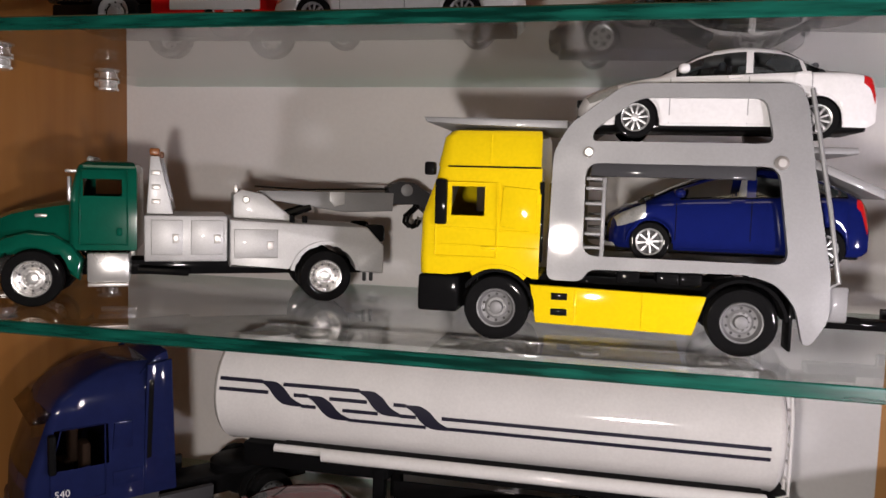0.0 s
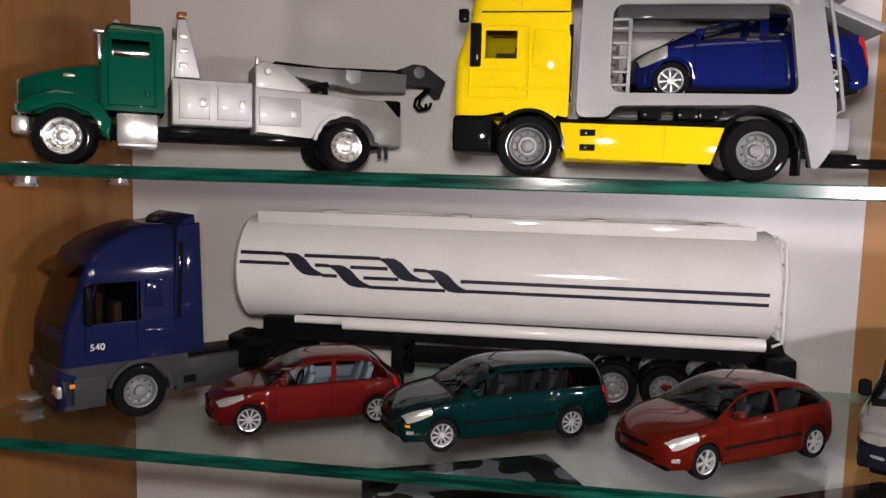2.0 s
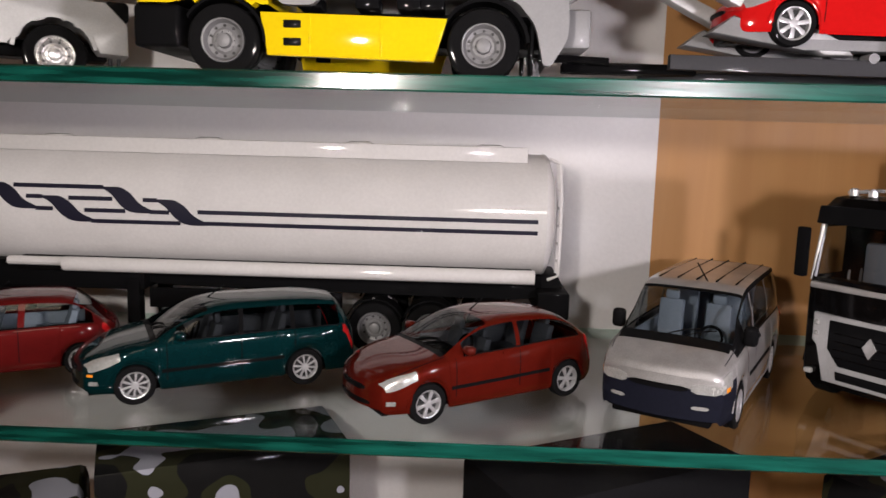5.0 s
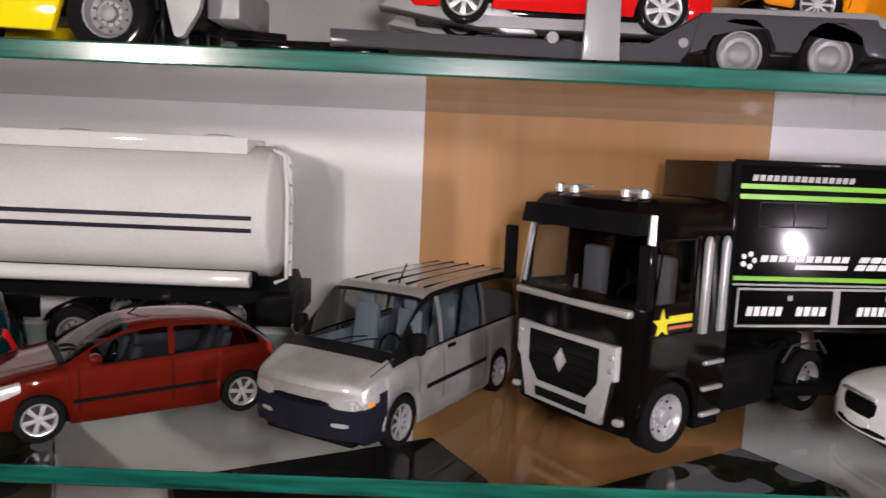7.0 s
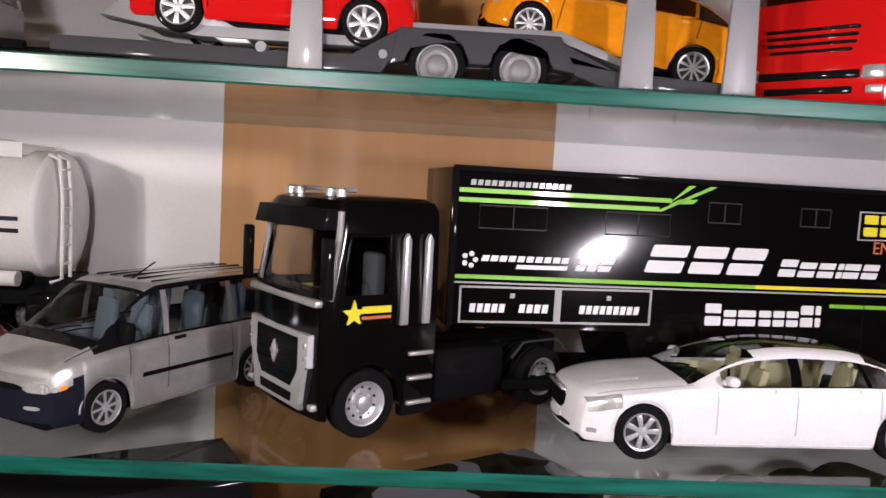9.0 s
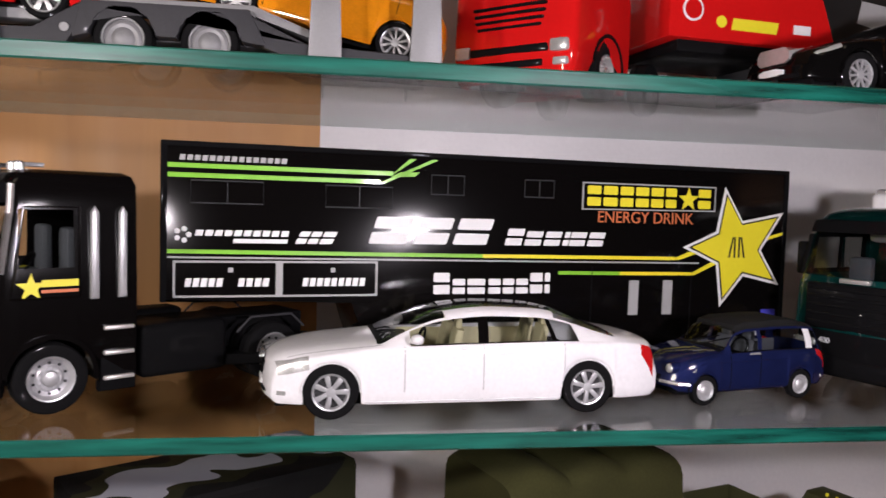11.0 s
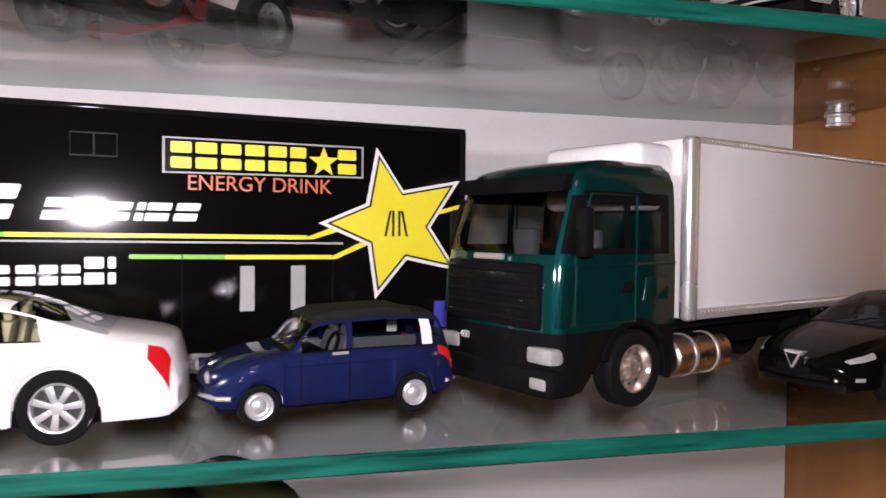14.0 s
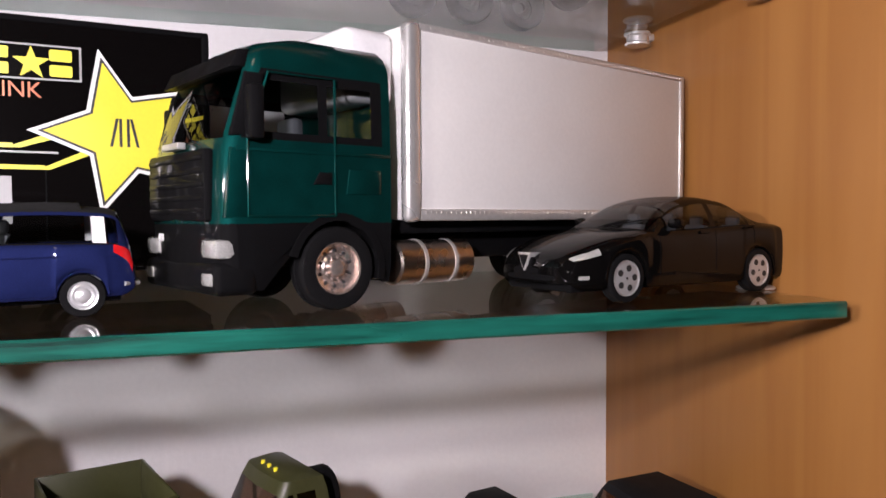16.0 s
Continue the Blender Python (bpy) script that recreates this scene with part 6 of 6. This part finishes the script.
    for k in range(5):
        a = 2 * math.pi * k / 5
        part("logo_dot", lathe([(-0.25, 1.0), (0, 1.0)], 10, "y", (2.2 + 2.2 * math.cos(a), 0, 57.6 + 2.2 * math.sin(a))), DECALWHITE, tr)
    blocks("logo_bar", 6.5, 41, 57.2, 59.4, 10, DECALWHITE, 0.6, 0.22)
    bar("logo_bar", 20, 40, 54.6, 56.2, DECALWHITE, 0.4)
    word("logo_bar", 43, 58, 54.6, 4.8, [(1, 1), (1, 1), (1.3, 1)], DECALWHITE, 2.4)
    word("logo_block", 71.5, 124, 55.0, 10.8, [(1.1, 1), (1, 1), (1.05, 1)], DECALWHITE, 3.6)
    word("logo_block", 129.5, 177, 55.0, 7.0, [(1, 1), (1, 0.86), (1, 0.86), (0.35, 0.86), (1, 0.86), (1, 0.86)], DECALWHITE, 2.0)
    word("logo_block", 99, 151.6, 34.6, 8.8, [(1.15, 1), (0.9, 0.72), (1.3, 0.72), (0.9, 0.72), (0.85, 0.72), (0.9, 0.72), (0.95, 1), (0.4, 1)], DECALWHITE)
    line("green_line", [(-3, 51.4), (120, 50.4)], 0.75, DECALGREEN)
    line("yellow_line", [(120, 50.4), (213, 49.9)], 0.75, DECALYEL)
    decal("yellow_line", [(211, 49.2), (215, 49.2), (224, 52.0), (221, 53.2)], DECALYEL)
    line("grey_line", [(-3, 49.2), (150, 48.2), (226, 47.8)], 0.35, DECALGREY)
    line("green_line", [(155, 43.4), (185, 43.1)], 0.75, DECALGREEN)
    line("yellow_line", [(185, 43.1), (222, 42.9)], 0.75, DECALYEL)
    decal("yellow_line", [(220, 42.2), (223.5, 42.2), (236, 47.6), (233, 48.4)], DECALYEL)
    decal("yellow_line", [(262, 58.5), (273, 61.5), (273, 63), (262, 60)], DECALYEL)
    for x0, x1, z0, z1 in ((-1, 75.6, 47.2, 48.0), (-1, 75.6, 34.2, 35.0), (-1, -0.2, 34.2, 48.0), (74.8, 75.6, 34.2, 48.0), (36.0, 38.6, 35, 47.2)):
        bar("locker_frame", x0, x1, z0, z1, DECALGREY, 0, 0.3)
    for x0, x1 in ((3, 17), (22, 34), (46, 71)):
        blocks("logo_bar", x0, x1, 38.2, 41.4, max(3, int((x1 - x0) / 2.6)), DECALWHITE, 0.5, 0.25)
    for x in (18.5, 57):
        bar("latch", x, x + 1.8, 43.6, 45.4, DECALGREY)
    for x0, x1 in ((190, 194.8), (207.4, 212.4)):
        bar("vent_panel", x0, x1, 24.5, 40, DECALGREY)
    bar("door_gap", 171, 171.5, 12, 46, BLACKPL)
    bar("door_gap", 222, 222.5, 12, 42, BLACKPL)
    o_ = [(1, 1), (1.05, 1), (1, 1), (1, 1), (0.95, 1), (0.85, 1)]
    word("logo_block", 167.5, 213.5, 72.6, 8.8, o_, DECALYEL)
    word("logo_block", 224, 232, 72.6, 8.8, [(1, 1)], DECALYEL)
    decal("logo_star", [(218.8 + math.cos(math.pi / 2 + k * math.pi / 5) * (5.6 if k % 2 == 0 else 2.3), 76.6 + math.sin(math.pi / 2 + k * math.pi / 5) * (5.6 if k % 2 == 0 else 2.3)) for k in range(10)], DECALYEL, 0.32)
    decal("logo_outline", [(165, 70.8), (233.5, 71.4), (233.5, 82.8), (165, 82.8)], DECALGREY, 0.08)
    decal("logo_outline", [(165.8, 71.4), (232.8, 72), (232.8, 82.2), (165.8, 82.2)], BLACK, 0.15)
    writing(tr, "ENERGY DRINK", 7.2, Matrix.Translation((0.1725, -0.0003, 0.0655)) @ pose(0, 0, 0, 90, 0, 0) @ Matrix.Diagonal((0.97, 1, 1, 1)), DECALORG)
    star = [(238.5, 83.0), (249.0, 67.6), (272, 72.0), (260.0, 54.0), (271.4, 37.4), (250.6, 41.8), (238.4, 27.4), (235.4, 47.2), (217, 55), (234.6, 62.4)]
    decal("star_edge", star, DECALWHITE, 0.25)
    cx, cz = 246.5, 55.2
    decal("star", [(cx + (x - cx) * 0.90, cz + (z - cz) * 0.90) for x, z in star], DECALBLK, 0.32)
    decal("star", [(cx + (x - cx) * 0.84, cz + (z - cz) * 0.84) for x, z in star], DECALYEL, 0.4)
    for x, lean in ((244.6, 0), (247.0, 0), (241.6, 2.0), (250.0, -2.0)):
        part("star_mark", plate([(x, 50.5), (x + 0.9, 50.5), (x + 0.9 + lean, 60), (x + lean, 60)], 0, None, 0.5), DECALBLK, tr)
    part("floor_frame", box(0, 272, 3, 51, 8, 12, 0.5), BLACKPL, tr)
    for x in (176, 202, 228):
        for y, s in ((3.5, -1), (50.5, 1)):
            t = wheel(tr, x, s * 1.0, 10, 10, 7, "truck", RIMGREY, 0.6)
            t.location.y = y * MM
    part("landing_leg", box(108, 113, 8, 14, 1, 12, 0.5), BLACKPL, tr)
    part("corner_label", plate([(262, 16), (270, 16), (270, 26), (262, 26)], 0, None, 0.3), mat("label_blue", (0.05, 0.05, 0.4), 0.4), tr)


black_race_lorry()


def box_lorry():
    m = pose(0.5575, 0.2755, SHELVES["mid"], 0, 0, 22) @ Matrix.Translation((0, 0.0268, 0))
    ob = thing("model_box_lorry", m, "dark green lorry model with white box body", "model lorry", "model lorries")
    us = (0, 0.06, 0.14, 0.38, 0.44, 0.50, 0.84, 0.92, 1)
    cab(ob, SCGREEN, [(7, -32, 25.5, 18), (12, -33.5, 26.5, 18), (24.5, -34, 26.8, 18), (26, -34, 26.8, 18), (43, -33.2, 26.8, 18), (46.5, -32.5, 26.6, 18), (48.5, -32, 26.5, 18), (62, -27.5, 26, 18), (65, -26.5, 25.8, 18), (68.5, -26, 25.4, 18), (72, -22, 24, 17.5), (74.5, -13, 21.5, 16.5), (75.3, -6, 18, 15)], us, 4, [("window_trim", 0.06, 1.0, 5, 8, BLACKPL), ("side_window", 0.50, 0.92, 6, 7), ("rear_side_window", 0.14, 0.44, 6, 7)], (5, 8), [(0, 11.8, 14.4)], [("lower_grille", 0, 2, BLACKPL, True)], DIMGLASS, 2, BLACKPL, 2)
    part("grille_panel", box(-36.2, -33, -21, 21, 25, 44, 1.2), BLACKPL, ob)
    for z in (27, 30.5, 34, 37.5, 41):
        part("grille_bar", box(-36.5, -35, -20, 20, z, z + 1.6, 0.4), BLACKPL, ob)
    part("name_bar", box(-37.4, -35, -6, 6, 44.6, 46.4, 0.3), STEEL, ob)
    part("sun_visor", prism([(-30.5, 64.5), (-25.5, 65), (-24.5, 70), (-28, 69.5)], -24, 24, 0.8), BLACKPL, ob)
    writing(ob, "400", 3.2, Matrix.Translation((-0.0361, 0.014, 0.0195)) @ pose(0, 0, 0, 90, 0, -90), DECALWHITE)
    part("front_bumper", box(-36, -24, -26.6, 26.6, 6, 14.5, 2, 3), BLACKPL, ob)
    for s in (-1, 1):
        part("headlight", box(-35.6, -29, s * 26.4, s * 16, 15.5, 20.5, 1.2), LENS, ob)
        part("fog_light", box(-36.6, -32, s * 25, s * 18.5, 8.5, 12, 0.8), LENS, ob)
        part("corner_panel", prism([(-33.2, 26), (-27, 26), (-25.5, 44), (-31.5, 44)], s * 27.1, s * 24, 0.8), SCGREEN, ob)
        part("pillar_trim", prism([(-31.5, 47), (-25, 47), (-22, 63.5), (-27, 63.5)], s * 26.8, s * 25, 0.5), BLACKPL, ob)
        part("mirror", box(-28, -24, s * 27, s * 31.5, 46, 60, 1), BLACKPL, ob)
        part("hatch", prism([(2.5, 32.5), (14.5, 32.5), (14.5, 39.5), (3.5, 39.5)], s * 27.2, s * 25.5, 0.5), SCGREEN, ob)
        part("door_handle", prism([(-8, 35), (-2, 35), (-2, 38.5), (-6, 38.5)], s * 27.2, s * 25.5, 0.5), BLACKPL, ob)
        part("swage_line", prism([(-30, 43.2), (18, 43.2), (18, 44.2), (-30, 44.2)], s * 27.25, s * 26, 0.3), SCGREEN, ob)
        seam_line(ob, [(-27, 26.5), (-1, 26.5), (-1, 64), (-21, 64), (-27, 46)], s * 26.95, SCGREEN)
        arch_guard(ob, 0, 11.8, 13.4, s * 27, s * 18, BLACKPL, -15, 165, 2.2)
        tank = part("fuel_tank", lathe([(23, 6.2), (23.6, 7), (52, 7), (52.6, 6.2)], 28, "x", (0, s * 18.5, 12)), mat("bronze_metal", (0.52, 0.45, 0.40), 0.2, 1), ob)
        for x in (32, 44):
            part("tank_strap", lathe([(x, 7.3), (x + 1.2, 7.3)], 28, "x", (0, s * 18.5, 12)), STEEL, tank)
    part("chassis", box(-16, 165, -11, 11, 12, 22, 0.8), BLACKPL, ob)
    part("subframe", box(20, 164, -20, 20, 21, 25.5, 0.8), BLACKPL, ob)
    bx = part("box_body", box(24, 167, -27.5, 27.5, 25.2, 83.5, 0.6), BOXWHITE, ob)
    for s in (-1, 1):
        part("box_post", box(23, 28.6, s * 28.6, s * 24, 24.6, 84.2, 1.6, 3), CHROME, bx)
        part("box_post", box(164.6, 167.6, s * 28.2, s * 25, 24.6, 84.2, 0.8), STEEL, bx)
        part("box_rail", box(28, 166, s * 28.2, s * 26, 82, 84.2, 0.6), STEEL, bx)
        rail = part("box_rail", box(28, 166, s * 28.2, s * 26, 25, 28.6, 0.5), STEEL, bx)
        bm = bmesh.new()
        for k in range(68):
            box(30 + k * 2, 30.9 + k * 2, s * 28.45, s * 28.1, 27.2, 27.9, 0, 1, bm)
        tagged(part("rivets", bm, STEEL, rail), kind="stuff")
        for z in (83.0,):
            bm = bmesh.new()
            for k in range(68):
                box(30 + k * 2, 30.9 + k * 2, s * 28.45, s * 28.1, z - 0.4, z + 0.3, 0, 1, bm)
            tagged(part("rivets", bm, STEEL, bx), kind="stuff")
    part("cooling_unit", box(6, 24, -21, 21, 60, 82, 3, 3), WHITE, ob)
    cab_inside(ob, -32, 18, 25.5, 30)
    truck_wheels(ob, (0, 118), 27, 11.8, 8, "truck", mat("rose_chrome", (0.86, 0.74, 0.68), 0.12, 0.9, 0.3), 0.62, (118,))


box_lorry()


# ---- army models on the lowest shelf ----
def army_truck(m, L, W, H, skin, label, arched=0, cabx=0, cab_h=0, cab_mat=None):
    ob = thing("model_army_lorry", m, label, "model lorry", "model army lorries")
    body = bmesh.new()
    n = 10
    xs = [L * k / 24 for k in range(25)]
    rows = []
    for x in xs:
        sag = (0.06 * H * abs(math.sin(math.pi * x / L * arched)) - 0.06 * H) if arched else 0
        row = [(x, -W / 2, 16)]
        for k in range(n + 1):
            a = math.pi * k / n
            c, s_ = math.cos(a), math.sin(a)
            if not arched:
                row.append((x, -W / 2 * max(-1, min(1, 1.6 * c)), H * 0.80 + H * 0.20 * min(1, 1.45 * s_)))
                continue
            row.append((x, -W / 2 * (abs(c) ** 0.36) * (1 if c > 0 else -1), H * 0.74 + (H * 0.26 + sag) * (s_ ** 0.5)))
        row.append((x, W / 2, 16))
        rows.append([body.verts.new(p) for p in row])
    for A, B in zip(rows, rows[1:]):
        for k in range(len(A) - 1):
            body.faces.new((A[k], A[k + 1], B[k + 1], B[k]))
    body.faces.new(rows[0])
    body.faces.new(rows[-1][::-1])
    part("canvas_cover", body, skin, ob)
    part("chassis", box(-40 if cabx else 0, L, -12, 12, 9, 16, 0.6), OLIVE, ob)
    if cab_h:
        us = (0, 0.2, 0.8, 1)
        cab(ob, cab_mat or skin, [(12, -cabx, W * 0.42, -4), (cab_h * 0.55, -cabx, W * 0.44, -4), (cab_h * 0.62, -cabx + 1, W * 0.44, -4), (cab_h * 0.88, -cabx + 5, W * 0.42, -4), (cab_h * 0.96, -cabx + 6.5, W * 0.40, -5), (cab_h, -cabx + 10, W * 0.34, -7)], us, 2.5, [("side_window", 0.2, 0.8, 2, 3)], (2, 3), glass=SMOKED, bulge=1)
        for y in (-4, 0, 4):
            part("roof_lamp", lathe([(cab_h - 1, 0.7), (cab_h + 0.6, 0.6)], 8, "z", (-cabx + 12, y, 0)), DECALYEL, ob)
    truck_wheels(ob, (-cabx * 0.6,) if cabx else (), W / 2, 10, 7, "steel", OLIVE, 0.55)
    truck_wheels(ob, (L * 0.45, L * 0.75), W / 2, 10, 7, "steel", OLIVE, 0.55)
    return ob


def army_car(m, label, skin, L=80, W=40, H=58, extras=True):
    ob = thing("model_army_car", m, label, "model car", "model army cars")
    us = (0, 0.2, 0.5, 0.56, 0.86, 1)
    cab(ob, skin, [(8, 2, W / 2, L), (H * 0.55, 0, W / 2, L), (H * 0.58, 18, W / 2 - 0.5, L), (H * 0.9, 26, W / 2 - 2.5, L - 3), (H * 0.97, 28, W / 2 - 3.5, L - 4), (H, 32, W / 2 - 7, L - 8)], us, 3, [("side_window", 0.2, 0.5, 2, 3), ("side_window", 0.56, 0.86, 2, 3)], (2, 3), [(14, 9, 11), (L - 16, 9, 11)], glass=SMOKED, bulge=1)
    for y in (-5, 0, 5) if extras else ():
        part("roof_lamp", lathe([(H - 1.6, 0.8), (H + 0.5, 0.7)], 8, "z", (30, y, 0)), DECALYEL, ob)
    if extras:
        t = wheel(ob, L + 4, 0, H * 0.72, 10, 7, "steel", OLIVE, 0.55)
        t.matrix_basis = pose((L + 3) * MM, 0, H * 0.75 * MM, 0, 0, 90)
    truck_wheels(ob, (14, L - 16), W / 2, 9, 6.5, "steel", OLIVE, 0.55)
    return ob


zl = SHELVES["low"]
CHARCOAL = mat("charcoal_paint", (0.009, 0.009, 0.010), 0.75, 0, 0.1, spec=0.12)
army_car(pose(-0.253, 0.300, zl, 0, 0, 25), "charcoal black army car model with boxy roof", CHARCOAL, 88, 44, 50, False)
army_truck(pose(-0.109, 0.318, zl, 0, 0, 25), 104, 52, 75, CAMO, "army lorry model with camouflage cover and cab", 0, 50, 63)
army_truck(pose(0.0595, 0.306, zl, 0, 0, 28), 115, 52, 75, CHARCOAL, "charcoal army lorry model with dark canvas cover")
army_truck(pose(0.216, 0.308, zl, 0, 0, 32), 108, 54, 74, CAMO, "army lorry model with dark camouflage cover")
army_truck(pose(0.370, 0.313, zl, 0, 0, 20), 88, 54, 85, CANVAS, "olive army lorry model with ribbed canvas cover", 3)
army_car(pose(0.513, 0.315, zl, 0, 0, 20), "olive green army car model with spare wheel", OLIVE, 46, 38, 57)
tr = thing("model_army_trailer", pose(0.474, 0.315, zl, 0, 0, 18), "open olive army trailer model", "model trailer")
for y in (-22, 21):
    part("side_board", box(0, 34, y, y + 1, 34, 57, 0.3), OLIVE, tr)
part("tail_board", box(33, 34, -22, 22, 34, 57, 0.3), OLIVE, tr)
part("head_board", box(0, 1, -22, 22, 34, 57, 0.3), OLIVE, tr)
part("floor_board", box(0, 34, -22, 22, 32, 34.5, 0.3), OLIVE, tr)
part("chassis", box(2, 32, -10, 10, 10, 32, 0.5), OLIVE, tr)
truck_wheels(tr, (10, 26), 22, 10, 7, "steel", OLIVE, 0.55)
army_car(pose(0.59, 0.31, zl, 0, 0, 14), "low olive army vehicle model with dark roof", CHARCOAL, 46, 36, 38, False)
army_car(pose(0.65, 0.315, zl, 0, 0, 8), "low dark green army vehicle model", CHARCOAL, 60, 40, 34, False)

# lorry on the topmost shelf
tl = thing("model_lorry", pose(-0.2098, 0.29, SHELVES["top"], 0, 0, 4), "red and black lorry model on the topmost shelf", "model lorry", "model lorries")
part("chassis", box(-30, 70, 2, 48, 8, 15, 0.8), BLACKPL, tl)
part("cab_shell", box(16, 72, 0, 54, 9, 60, 3, 3), BRIGHTRED, tl)
part("bumper_plate", box(26, 66, -0.8, 1, 12, 16, 0.5), DECALWHITE, tl)
part("nose", box(-34, 15.5, 2, 50, 15.5, 44, 3, 3), BLACK, tl)
for x in (0, 52):
    for y, s in ((3, -1), (50, 1)):
        t = wheel(tl, x, s, 11, 11, 7, "truck", RIMSILV, 0.62)
        t.location.y = y * MM
